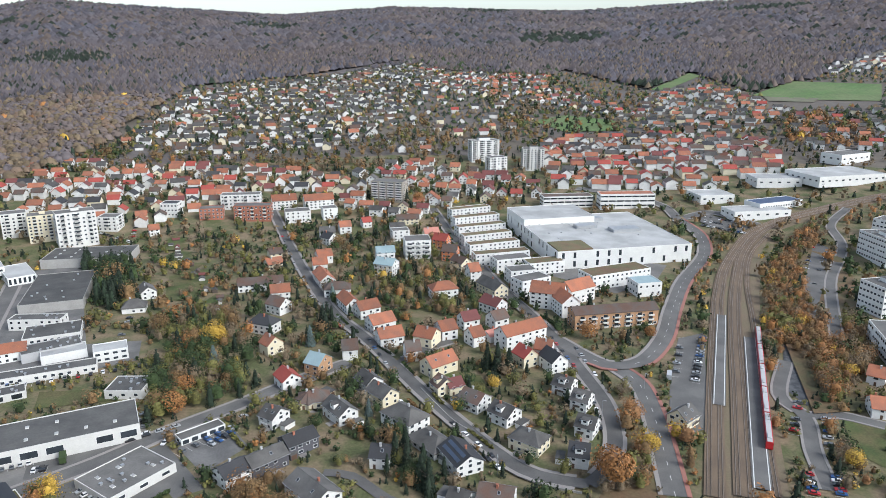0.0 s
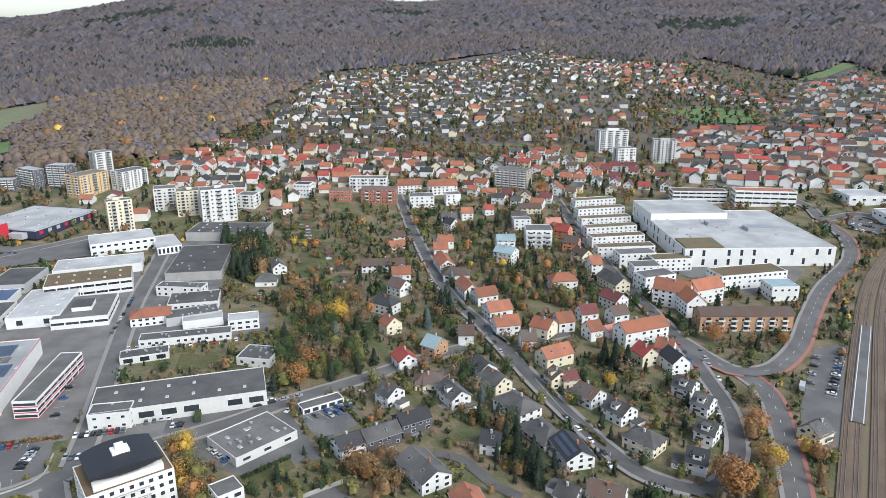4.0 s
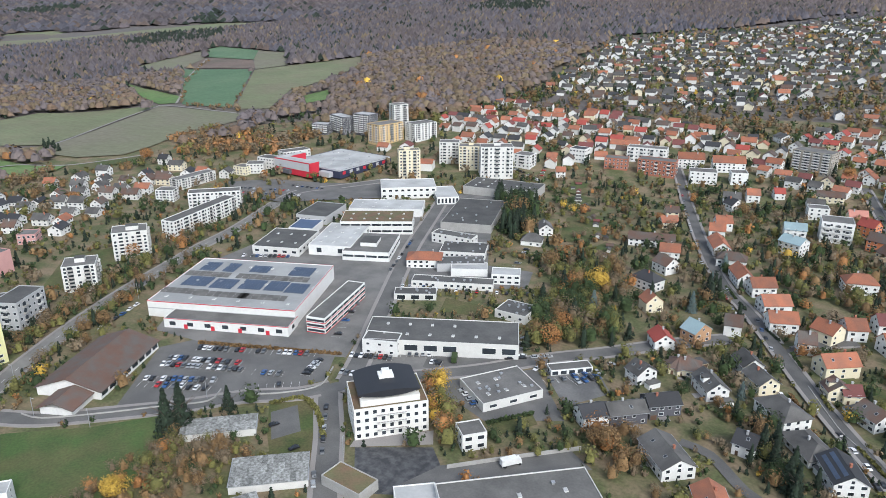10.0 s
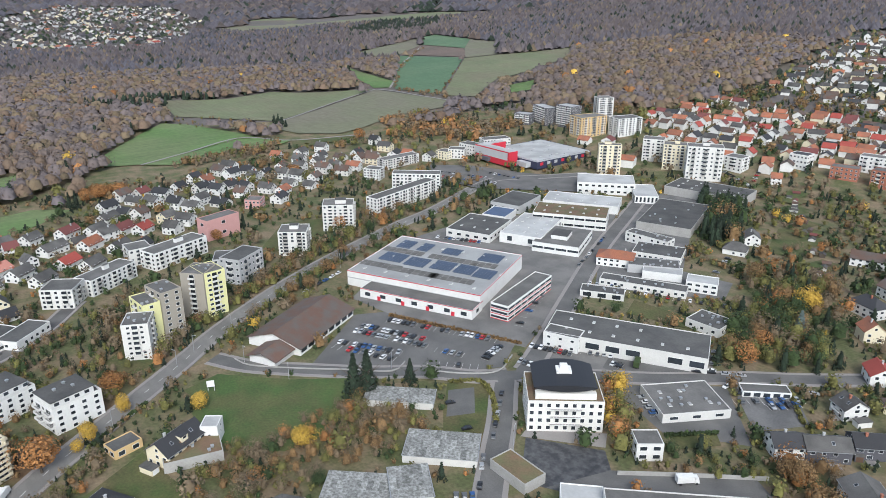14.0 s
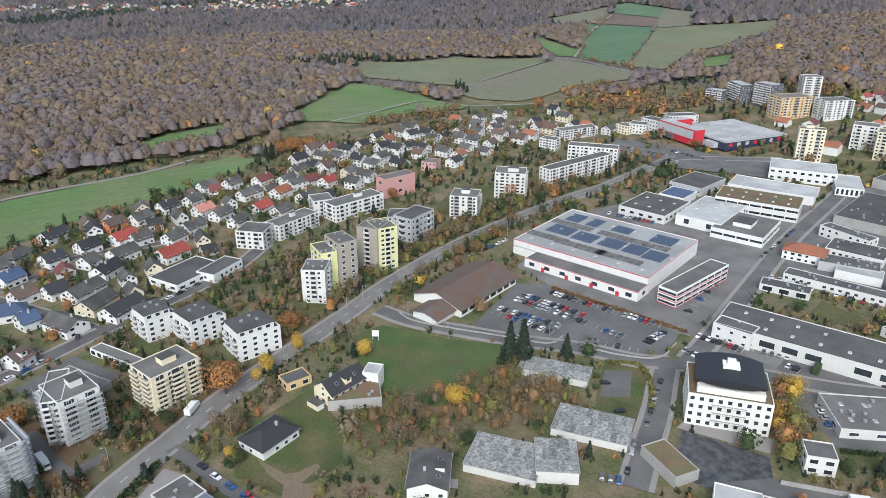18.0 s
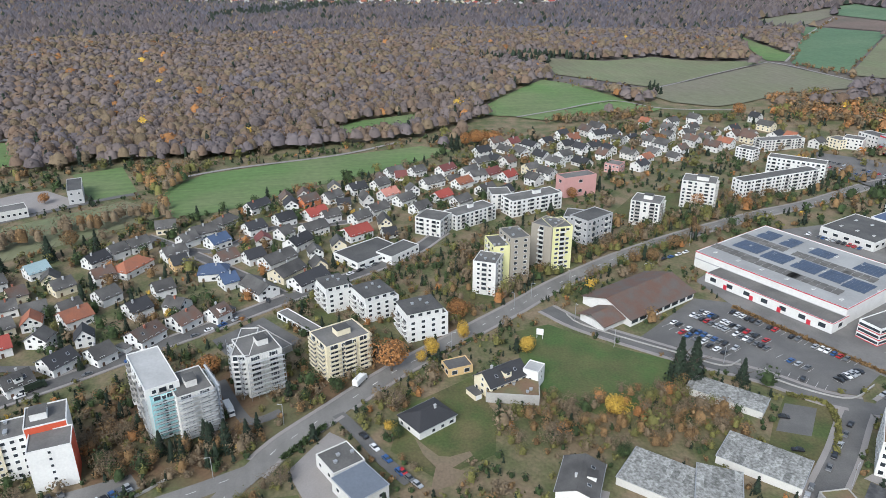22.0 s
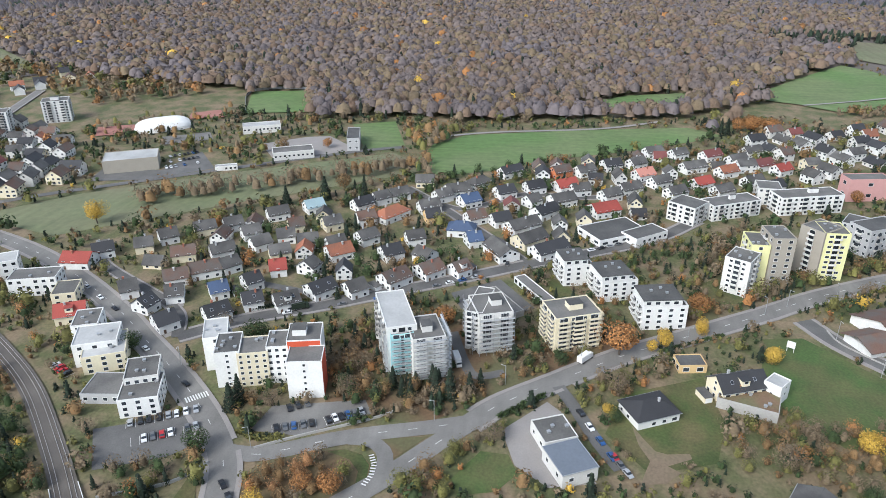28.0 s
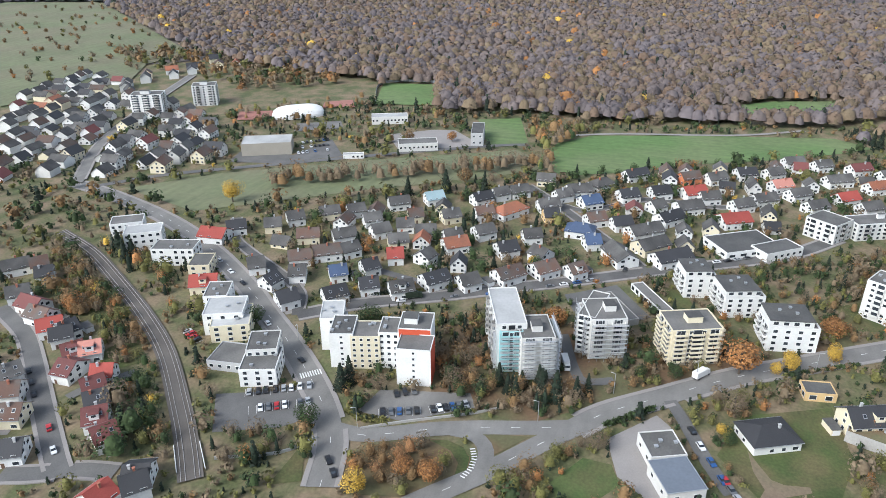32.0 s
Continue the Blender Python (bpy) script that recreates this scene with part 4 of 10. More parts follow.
def bay_lines(x0, y0, x1, y1, n, deep, z=0.0):
    """White lines between parking bays, across a row."""
    u = np.array([x1 - x0, y1 - y0])
    u = u / np.linalg.norm(u)
    w = np.array([-u[1], u[0]])
    v, f = [], []
    for i in range(n + 1):
        p = np.array([x0, y0]) + (np.array([x1, y1]) - (x0, y0)) * (i - .5) / max(1, n - 1)
        o = len(v)
        for a, b in ((-.06, -deep / 2), (.06, -deep / 2), (.06, deep / 2), (-.06, deep / 2)):
            v.append((*(p + u * a + w * b), terrain(x0, y0) + .31 + z))
        f.append((o, o + 1, o + 2, o + 3))
    tagged(link("bay_lines", v, f, M_MARK), "white painted parking bay lines on asphalt", "road marking", kind="stuff")


def zebra(x0, y0, x1, y1, n=9, long=3.6):
    u = np.array([x1 - x0, y1 - y0])
    d = np.linalg.norm(u)
    u = u / d
    w = np.array([-u[1], u[0]])
    v, f = [], []
    for i in range(n):
        p = np.array([x0, y0]) + u * d * (i + .5) / n
        o = len(v)
        for a, b in ((-.26, -long / 2), (.26, -long / 2), (.26, long / 2), (-.26, long / 2)):
            v.append((*(p + u * a + w * b), .47))
        f.append((o, o + 1, o + 2, o + 3))
    tagged(link("zebra_crossing", v, f, M_MARK), "white zebra crossing painted on the road", "road marking", kind="stuff")


# ---- special builders ----
def add_stripe(ob, L, D, z0, z1, material, out=0.06, sides=(0, 1, 2, 3), name="trim_band"):
    for s in sides:
        w = L if s in (0, 2) else D
        box_part(name, [(-w / 2 - out, -out, z0, w / 2 + out, -.004, z1)], material, ob, "", side_pose(s, L, D))


def solar_hall(x, y, yaw, L, D, h):
    ob = block(x, y, yaw, L, D, h, 1, "white", "hall", "production_hall", "large white production hall with red roof edge and solar panels", "hall", sides=())
    add_stripe(ob, L, D, h + .05, h + .5, WALL["red"], .1, name="red_edge")
    add_stripe(ob, L, D, h * .55, h * .62, WALL["grey"], .05, (0,))
    panel = data_of("solar_panel", [(-.9, -1.55, 0, .9, 1.55, .06)], [M_SOLAR])
    for cx, cy, nx, ny in ((-.36, .33, 5, 4), (-.2, .33, 4, 4), (.02, .33, 6, 3), (.33, .33, 7, 4), (-.32, -.02, 8, 4), (-.12, -.04, 7, 4), (.08, -.02, 7, 4), (.25, -.02, 6, 4), (.4, -.04, 6, 4)):
        for i in range(nx):
            for j in range(ny):
                share("solar_panel", panel, ob, pose(cx * L + (i - nx / 2) * 1.95, cy * D + (j - ny / 2) * 3.3, h + .35, 8))
    pale = data_of("solar_panel", [(-1.8, -1.5, 0, 1.8, 1.5, .06)], [ROOF["gravel"]])
    for cx, cy, nx in ((-.3, .15, 14), (.1, .15, 16), (.36, .15, 9), (-.32, -.24, 14), (-.05, -.26, 16), (.25, -.26, 15)):
        for i in range(nx // 2):
            for j in range(2):
                share("solar_panel", pale, ob, pose(cx * L + (2 * i - nx / 2) * 1.95, cy * D + (j - 1) * 3.3, h + .35, 8), "grey thin-film panel")
    for i in range(6):
        for j in range(3):
            share("roof_light", DOME, ob, pose((i + .5) / 6 * L - L / 2 + (j % 2) * 6, (-.38 + .36 * j) * D, h + .08))
    return ob


def works_office(x, y, yaw, L, D, h):
    ob = block(x, y, yaw, L, D, h, 3, "white", "gravel", "works_office", "white three-storey works office with red window bands", "office building", ribbon=True)
    for k in range(3):
        add_stripe(ob, L, D, h / 3 * (k + .05), h / 3 * (k + .2), WALL["red"], .05, (0, 1, 3), "red_band")
    return ob


def red_store(x, y, yaw, L, D, h):
    """A broad low hall with a dark blue plinth wall and, before it, a tall red and silver angle."""
    ob = block(x, y, yaw, L, D, h, 1, "blue", "pale", "store", "low store with a pale roof and a tall red front", "store", sides=(), vents=14, parapet=.3, lights=10)
    add_stripe(ob, L, D, h - .9, h + .3, WALL["silver"], .08, (0, 1), "roof_edge")
    front = box_part("front_block", [(-L / 2 - 2, -D / 2 - 15, -1, L / 2 - 22, -D / 2 - 4, 12.6)], WALL["red"], ob)
    box_part("side_block", [(-L / 2 - 2, -D / 2 - 4, -1, -L / 2 + 7, -D / 2 + 17, 12.6)], WALL["red"], ob)
    box_part("front_roof", [(-L / 2 - 1.6, -D / 2 - 14.6, 12.604, L / 2 - 22.4, -D / 2 - 4.2, 12.8), (-L / 2 - 1.6, -D / 2 - 4.2, 12.604, -L / 2 + 6.6, -D / 2 + 16.6, 12.8)], ROOF["pale"], front)
    box_part("silver_band", [(-L / 2 - 2.2, -D / 2 - 15.14, 4.6, L / 2 - 24, -D / 2 - 15.004, 11.6)], WALL["silver"], front)
    box_part("entrance", [(-L * .34, -D / 2 - 18, 0, -L * .2, -D / 2 - 15.02, 3.8)], WALL["darkgrey"], front)
    box_part("shop_front", [(L / 2 - 21, -D / 2 - 6, -.5, L / 2 - 8, -D / 2 - .4, 4.2)], WALL["silver"], ob)
    for k in range(7):
        box_part("blue_banner", [(L / 2 + .1, -D / 2 + 4 + k * 9.4, 1.6, L / 2 + .16, -D / 2 + 8 + k * 9.4, 4.4)], WALL["silver" if k % 3 else "red"], ob)
    return ob


def mall(x, y, yaw, L, D, h):
    ob = block(x, y, yaw, L, D, h, 2, "white", "pale", "shopping_mall", "large white shopping mall with a pale flat roof", "mall", bay=9, win=(2.2, 4.5), skip=.35, vents=16)
    box_part("planted_roof", [(-L / 2 + 1, -D / 2 + 1, h + .1, -L / 2 + L * .26, -D / 2 + 26, h + 1.2)], ROOF["planted"], ob)
    for cx, cy, w in ((-.05, .1, 9), (.2, -.05, 12), (.1, .3, 8)):
        box_part("plant_room", [(cx * L - w, cy * D - w * .5, h + .1, cx * L + w, cy * D + w * .5, h + 2.6)], M_ZINC, ob)
    return ob


def office_building(x, y, yaw, L, D, h):
    """White office block with a set-back upper part under a curved black roof."""
    ob = block(x, y, yaw, L, D, h, 4, "ivory", "planted", "office_building", "ivory office building with a curved black roof", "office building", bay=3.2, win=(1.5, 1.6), skip=0)
    for k in range(1, 4):
        bo = box_part("balcony", [(-6, -1.3, 0, 6, -.1, .16)], WALL["concrete"], ob, "", pose(0, -D / 2, h / 4 * k + .1))
        box_part("balustrade", [(-6, -1.3, .16, 6, -1.22, .3), (-6, -1.3, 1.0, 6, -1.22, 1.1)] + [(-6 + i * 1.2 - .03, -1.29, .3, -6 + i * 1.2 + .03, -1.23, 1.0) for i in range(11)], M_FRAME, bo)
    up = box_part("upper_storeys", [(-L * .36, -D * .3, h + .1, L * .36, D * .48, h + 4.3)], WALL["ivory"], ob)
    for i in range(6):
        share("window", window_data(2.2, 1.5), up, pose(-L * .3 + i * L * .12, -D * .3, h + 1.8))
        share("window", window_data(2.2, 1.0), up, pose(-L * .3 + i * L * .12, -D * .3, h + 3.6))
    box_part("terrace", [(-L * .4, -D * .42, h + .1, L * .4, -D * .3 - .01, h + 2.7)], WALL["ivory"], ob)
    n, a, z0 = 14, L * .42, h + 4.4
    v = []
    for k in range(n + 1):
        u = -1 + 2 * k / n
        v += [(u * a, -D * .34 - (1 - u * u) * 2.5, z0 + 2.3 * (1 - u * u)), (u * a, D * .5, z0 + 2.3 * (1 - u * u)), (u * a, -D * .34 - (1 - u * u) * 2.5, z0 - .5), (u * a, D * .5, z0 - .5)]
    f = []
    for k in range(n):
        o = 4 * k
        f += [(o, o + 4, o + 5, o + 1), (o + 2, o + 3, o + 7, o + 6), (o, o + 2, o + 6, o + 4), (o + 1, o + 5, o + 7, o + 3)]
    f += [(0, 1, 3, 2), (4 * n, 4 * n + 2, 4 * n + 3, 4 * n + 1)]
    link("curved_roof", v, f, ROOF["black"], ob)
    box_part("roof_plant", [(-3, -1, h + 6.2, 3, 4, h + 7.6), (-1.5, .5, h + 7.6, 1.5, 3, h + 9.4)], WALL["white"], ob)
    return ob


def stepped_flats(x, y, yaw, L, D, h, wall="white"):
    """A block of flats with balconies on one side and a set-back top storey under a dark flat roof."""
    low = h - 2.9
    ob = block(x, y, yaw, L, D, low, 4, wall, "felt", "apartment_building", f"{wall} five-storey block of flats with a set-back top floor", "apartment building", bay=3.6, win=(1.5, 1.3), balconies=((3, 2, 1.4),), balcony_wall=wall, parapet=.9, skip=.08)
    top = box_part("top_storey", [(-L / 2 + .4, -D / 2 + 1.5, low + .1, L / 2 - 2.2, D / 2 - .4, h)], WALL[wall], ob)
    box_part("top_roof", [(-L / 2 + .1, -D / 2 + 1.1, h, L / 2 - 1.8, D / 2 - .1, h + .3)], ROOF["felt"], top)
    for i in range(int(L / 4)):
        share("window", window_data(2.0, 1.4), top, pose(-L / 2 + 2.6 + i * 4, -D / 2 + 1.5, low + 1.6))
    for i, (u, v) in enumerate(((-.2, .1), (.12, -.05), (.05, .25))):
        share("roof_vent", VENT, top, pose(u * L, v * D, h + .3))
    return ob


def scaffold(x, y, yaw, L, D, h, sides, label):
    """Builders' scaffolding against a tower: standards, one deck and one guard rail a storey."""
    ob = empty("scaffolding", pose(x, y, 0, 0, 0, yaw), label, "scaffolding")
    for side in sides:
        wide = L if side in (0, 2) else D
        sp = side_pose(side, L, D)
        n, levels = max(3, int(wide / 2.6)), int(h / 2.05)
        pole = data_of("standard", [(-.05, -.05, 0, .05, .05, h + 1)], [M_ZINC])
        deck = data_of("deck", [(-wide / 2, -.75, 0, wide / 2, .05, .07)], [WALL["silver"]])
        rail = data_of("guard_rail", [(-wide / 2, -.02, 0, wide / 2, .02, .09), (-wide / 2, -.02, .45, wide / 2, .02, .54)], [M_ZINC])
        for i in range(n + 1):
            share("standard", pole, ob, sp @ pose(-wide / 2 + wide * i / n, -2.3, 0))
        for k in range(1, levels + 1):
            share("deck", deck, ob, sp @ pose(0, -1.5, k * 2.05))
            share("guard_rail", rail, ob, sp @ pose(0, -2.25, k * 2.05 + .55))
    return ob


def shed(x, y, yaw, L, D, h):
    h = max(h, 3.2)
    ob = block(x, y, yaw, L, D, h, 1, "offwhite", "fibre", "shed", "old shed with a weathered fibre-cement roof", "shed", parapet=.02, sides=(), over=.3)
    n, k = max(4, int(L / 2.1)), max(2, int(D / 4.5))
    sheet = data_of("roof_sheet", [(-L / n / 2 + .02, -D / k / 2 - .12, 0, L / n / 2 - .02, D / k / 2, .05)], [ROOF["fibre"]])
    for i in range(n):
        for j in range(k):
            share("roof_sheet", sheet, ob, pose((i + .5) / n * L - L / 2, (j + .5) / k * D - D / 2, h + .1 + .03 * (i % 2), 1.2))
    return ob


def supermarket(x, y, yaw, L, D, h):
    m = pose(x, y, 0, 0, 0, yaw)
    PLACED.append((x, y, yaw, L + 20, 32))
    ob = empty("supermarket", m, "low supermarket with a broad brown tiled roof", "supermarket")
    v, f = roof_mesh(L, D, h, h + 5.0, False, .9)
    a, b = L / 2, D / 2
    wv = [(-a, -b, -1), (a, -b, -1), (a, b, -1), (-a, b, -1), (-a, -b, h), (a, -b, h), (a, b, h), (-a, b, h), (-a, 0, h + 4.6), (a, 0, h + 4.6)]
    w = link("wall", wv, [(0, 1, 5, 4), (2, 3, 7, 6), (1, 2, 6, 9, 5), (3, 0, 4, 8, 7)], WALL["white"], ob)
    link("roof", v, f, ROOF["brown"], ob)
    for i in range(int(L / 6)):
        share("window", window_data(4.6, 2.0), w, pose(-a + (i + .5) * L / int(L / 6), -b, h * .5))
    pv, pf = roof_mesh(14, 16, h * .9, h + 2.5, False, .6)
    p = link("porch_roof", pv, pf, ROOF["brown"], ob, pose(-a - 8, -4, 0))
    box_part("porch_wall", [(-a - 14, -11, -1, -a - .01, 3.5, h * .88)], WALL["white"], ob)
    return ob


def office_campus(x, y, yaw, L, D, h):
    return block(x, y, yaw, L, D, h, max(4, int(h / 3.4)), "white", "gravel", "office_building", "white office complex with rows of windows", "office building", bay=2.8, win=(1.8, 1.3), skip=.02, vents=4, penthouse=.3)


def air_dome(x, y, yaw):
    v, f, n, k = [], [], 16, 10
    for i in range(n + 1):
        for j in range(k + 1):
            u, w = -1 + 2 * i / n, math.pi * j / k
            r = (1 - abs(u) ** 3.5) ** .5
            v.append((u * 24, -math.cos(w) * 14 * r, math.sin(w) * 9 * r - .1))
    f = [(i * (k + 1) + j, (i + 1) * (k + 1) + j, (i + 1) * (k + 1) + j + 1, i * (k + 1) + j + 1) for i in range(n) for j in range(k)]
    ob = link("air_dome", v, f, WALL["white"], None, pose(x, y, terrain(x, y), 0, 0, yaw))
    tagged(ob, "white inflated tennis dome", "dome")


def railway(pts, tracks, label="", bed=M_TRACK, steel=M_RAIL):
    c = smooth(pts)
    _level[0] += 1
    w = 4.4 * tracks - .6
    a, b = strip(c, w / 2, -w / 2, 0)
    ob = ribbon_mesh("railway", a, b, .34 + .0025 * _level[0], bed, .3)
    tagged(ob, label, "railway", kind="structure")
    ROADS.append((c, w, .25, 0, False, False))
    d = np.gradient(c, axis=0)
    d /= np.linalg.norm(d, axis=1)[:, None]
    nrm = np.stack([-d[:, 1], d[:, 0]], 1)
    for t in range(tracks):
        off = (t - (tracks - 1) / 2) * 4.4
        tv, tf = [], []
        fine = np.concatenate([c[i] + (c[i + 1] - c[i]) * np.linspace(0, 1, max(2, int(np.linalg.norm(c[i + 1] - c[i]) / .9)), endpoint=False)[:, None] for i in range(len(c) - 1)])
        fd = np.gradient(fine, axis=0)
        fd /= np.linalg.norm(fd, axis=1)[:, None]
        fn = np.stack([-fd[:, 1], fd[:, 0]], 1)
        far = np.hypot(fine[:, 0], fine[:, 1]) < 520
        for q, u, v2 in zip(fine[far][::1], fd[far], fn[far]):
            o = len(tv)
            zz = terrain(*q) + .38 + .0025 * _level[0]
            for su, sv in ((-.13, -1.25), (.13, -1.25), (.13, 1.25), (-.13, 1.25)):
                tv.append((*(q + v2 * (off + sv) + u * su), zz))
            tf.append((o, o + 1, o + 2, o + 3))
        if tf:
            tagged(link("sleepers", tv, tf, M_BARK, ob), "", kind="stuff")
        for s in (-.72, .72):
            ra, rb = c + nrm * (off + s + .08), c + nrm * (off + s - .08)
            r = ribbon_mesh("rail", ra, rb, .53 + .0025 * _level[0], steel, .16)
            r.parent = ob


def platform(pts, w):
    c = smooth(pts)
    a, b = strip(c, w / 2, -w / 2, 0)
    ob = ribbon_mesh("platform", a, b, .95, M_ASPHALT, 1.0)
    tagged(ob, "long paved station platform", "platform", kind="structure")
    for s in (w / 2 - .5, -w / 2 + .9):
        e, g = strip(c, s, s - .35, 0)
        l = ribbon_mesh("edge_line", e, g, .965, M_MARK)
        l.parent = ob


def train(pts):
    c = smooth(pts, 2.0)
    length = np.linalg.norm(c[-1] - c[0])
    u = (c[-1] - c[0]) / length
    yaw = math.degrees(math.atan2(u[1], u[0]))
    ob = empty("train", pose(c[0][0], c[0][1], .6, 0, 0, yaw), "red regional train standing at the platform", "train")
    n = max(3, int(length / 24))
    s = length / n
    for i in range(n):
        x0, x1 = i * s + .3, (i + 1) * s - .3
        k = box_part("carriage", [(x0, -1.45, .5, x1, 1.45, 3.5), (x0 + .1, -1.25, 3.5, x1 - .1, 1.25, 3.75)], M_TRAINRED, ob)
        box_part("carriage_roof", [(x0 + .3, -1.05, 3.754, x1 - .3, 1.05, 3.95), (x0 + 3, -.7, 3.95, x0 + 7, .7, 4.25), (x1 - 7, -.7, 3.95, x1 - 3, .7, 4.25)], WALL["grey"], k)
        for side in (-1, 1):
            box_part("window_band", [(x0 + 1, side * 1.45 - .03, 1.9, x1 - 1, side * 1.45 + .03, 2.9)], M_GLASS, k)
        for q in (x0 + 1.5, x1 - 5):
            box_part("bogie", [(q, -1.1, -.05, q + 3.5, 1.1, .5)], M_TYRE, k)


FAR = {}


def far_house(x, y, yaw, L, W, e, r, roof, wall):
    m = pose(x, y, terrain(x, y), 0, 0, yaw)
    PLACED.append((x, y, yaw, L, W))
    a, b = L / 2, W / 2
    v, f = FAR.setdefault(("wall", wall), ([], []))
    o = len(v)
    v.extend(tuple(m @ Vector(q)) for q in ((-a, -b, -2), (a, -b, -2), (a, b, -2), (-a, b, -2), (-a, -b, e), (a, -b, e), (a, b, e), (-a, b, e), (-a, 0, r - .3), (a, 0, r - .3)))
    f.extend(tuple(o + i for i in q) for q in ((0, 1, 5, 4), (2, 3, 7, 6), (1, 2, 6, 9, 5), (3, 0, 4, 8, 7)))
    rv, rf = roof_mesh(L, W, e, r, False, .5)
    v, f = FAR.setdefault(("roof", roof), ([], []))
    o = len(v)
    v.extend(tuple(m @ Vector(q)) for q in rv)
    f.extend(tuple(o + i for i in q) for q in rf)


def finish_far():
    for (k, c), (v, f) in FAR.items():
        tagged(link("distant_houses", v, f, (WALL if k == "wall" else ROOF)[c]), f"{c} {k}s of many distant houses on the slope", "houses", kind="stuff")


def estate(poly, yaw, step, roofs, seed, mode="far", walls=(("white", 8), ("offwhite", 3), ("cream", 2)), density=.85, size=1.0):
    """Houses in rows along streets. mode: far (joined), bare (things without windows), full."""
    rng = random.Random(seed)
    q = np.asarray(poly, float)
    mid = q.mean(0)
    ex = np.array([math.cos(radians(yaw)), math.sin(radians(yaw))])
    ey = np.array([-ex[1], ex[0]])
    loc = (q - mid) @ np.stack([ex, ey], 1)
    lo, hi = loc.min(0), loc.max(0)
    j, b = 0, lo[1]
    while b < hi[1]:
        a = lo[0] + rng.uniform(0, step)
        while a < hi[0]:
            p = mid + ex * (a + rng.uniform(-2, 2)) + ey * (b + rng.uniform(-2.5, 2.5))
            if rng.random() < density and inside(q, p[None])[0] and clear_spot(p[0], p[1], 6.5):
                w, roof = rng.choices([k for k, _ in walls], [n for _, n in walls])[0], rng.choices([k for k, _ in roofs], [n for _, n in roofs])[0]
                L, W, t = rng.uniform(9.5, 14.5) * size, rng.uniform(9, 11) * size, rng.choice((0, 0, 90)) + rng.uniform(-8, 8)
                e = rng.choice((3.4, 5.4, 5.8, 6.2)) * size
                if mode == "far":
                    far_house(p[0], p[1], yaw + t, L, W, e, e + rng.uniform(3, 4.2), roof, w)
                else:
                    house(p[0], p[1], yaw + t, L, W, e, e + rng.uniform(3, 4.2), roof, w, bare=mode == "bare")
            a += step * rng.uniform(.9, 1.35)
        b += step * (1.05 if j % 2 else 1.55)
        j += 1


def box_truck(x, y, yaw, color, label):
    ob = empty("truck", pose(x, y, .3, 0, 0, yaw), label, "truck")
    box_part("cargo_box", [(-4, -1.25, .9, 2.2, 1.25, 3.4)], color, ob)
    v = [(2.4, -1.15, .5), (4.2, -1.15, .5), (4.2, 1.15, .5), (2.4, 1.15, .5), (2.4, -1.15, 2.7), (3.7, -1.1, 2.7), (3.7, 1.1, 2.7), (2.4, 1.15, 2.7)]
    cab = link("cab", v, BOX_F, color, ob)
    box_part("chassis", [(-3.8, -.5, .5, 3, .5, .9)], M_TYRE, ob)
    box_part("windscreen", [(-.03, -1, 0, .03, 1, .8)], M_GLASS, cab, "", pose(4.0, 0, 1.7, 0, -13, 0))
    for wx in (-2.6, 3.2):
        for wy in (-1.1, 1.1):
            share("wheel", WHEEL, ob, pose(wx, wy, .42) @ Matrix.Diagonal((1.4, 1.6, 1.4, 1)))


def street_lamp(x, y, yaw):
    ob = empty("street_lamp", pose(x, y, .05, 0, 0, yaw), "tall grey street lamp beside the road", "street lamp", "street lamps")
    share("pole", LAMP_POLE, ob, Matrix())
    share("lamp_head", LAMP_HEAD, ob, pose(1.2, 0, 8.9))


LAMP_POLE = data_of("pole", [(-.09, -.09, 0, .09, .09, 8.9), (-.07, -.07, 8.9, 1.2, .07, 9.02)], [M_ZINC])
LAMP_HEAD = data_of("lamp_head", [(-.1, -.16, 0, .7, .16, .14)], [WALL["grey"]])


def wall_line(pts, h, w, material, label, name="garden_wall"):
    c = smooth(pts, 3.0)
    a, b = strip(c, w / 2, -w / 2, 0)
    ob = ribbon_mesh(name, a, b, h, material, h + .3)
    tagged(ob, label, name.split("_")[-1])


def hedge(pts, h, w, leaf, label):
    """A clipped hedge: a dense bank of leaf tufts round a solid core."""
    c = smooth(pts, 1.2)
    g = np.random.default_rng(int(abs(c[0][0]) * 10))
    n = len(c) * 26
    i = g.integers(0, len(c), n)
    p = np.concatenate([c[i] + g.uniform(-.5, .5, (n, 2)) * w, (g.random(n) ** .6 * h)[:, None]], 1)
    u = g.normal(size=(n, 3)) * .28
    t = g.normal(size=(n, 3)) * .28
    v = np.stack([p - u - t, p + u - t, p + u + t, p - u + t], 1).reshape(-1, 3)
    v[:, 2] = np.maximum(v[:, 2], .02)
    bulk("hedge", v, np.arange(4 * n).reshape(-1, 4), LEAF[leaf], label, "hedge")


def billboard(x, y, yaw):
    """A white board on four splayed timber legs."""
    ob = empty("billboard", pose(x, y, .05, 0, 0, yaw), "white billboard on timber legs in the meadow", "billboard")
    box_part("board", [(-1.6, -.1, 2.2, 1.6, .1, 5.2)], WALL["white"], ob)
    for k in (-1.3, 1.3):
        for d, lean in ((.13, 0), (.9, 14)):
            box_part("leg", [(-.09, -.09, 0, .09, .09, 4.4)], WALL["offwhite"], ob, "", pose(k, d, 0, lean if d > .5 else 0))


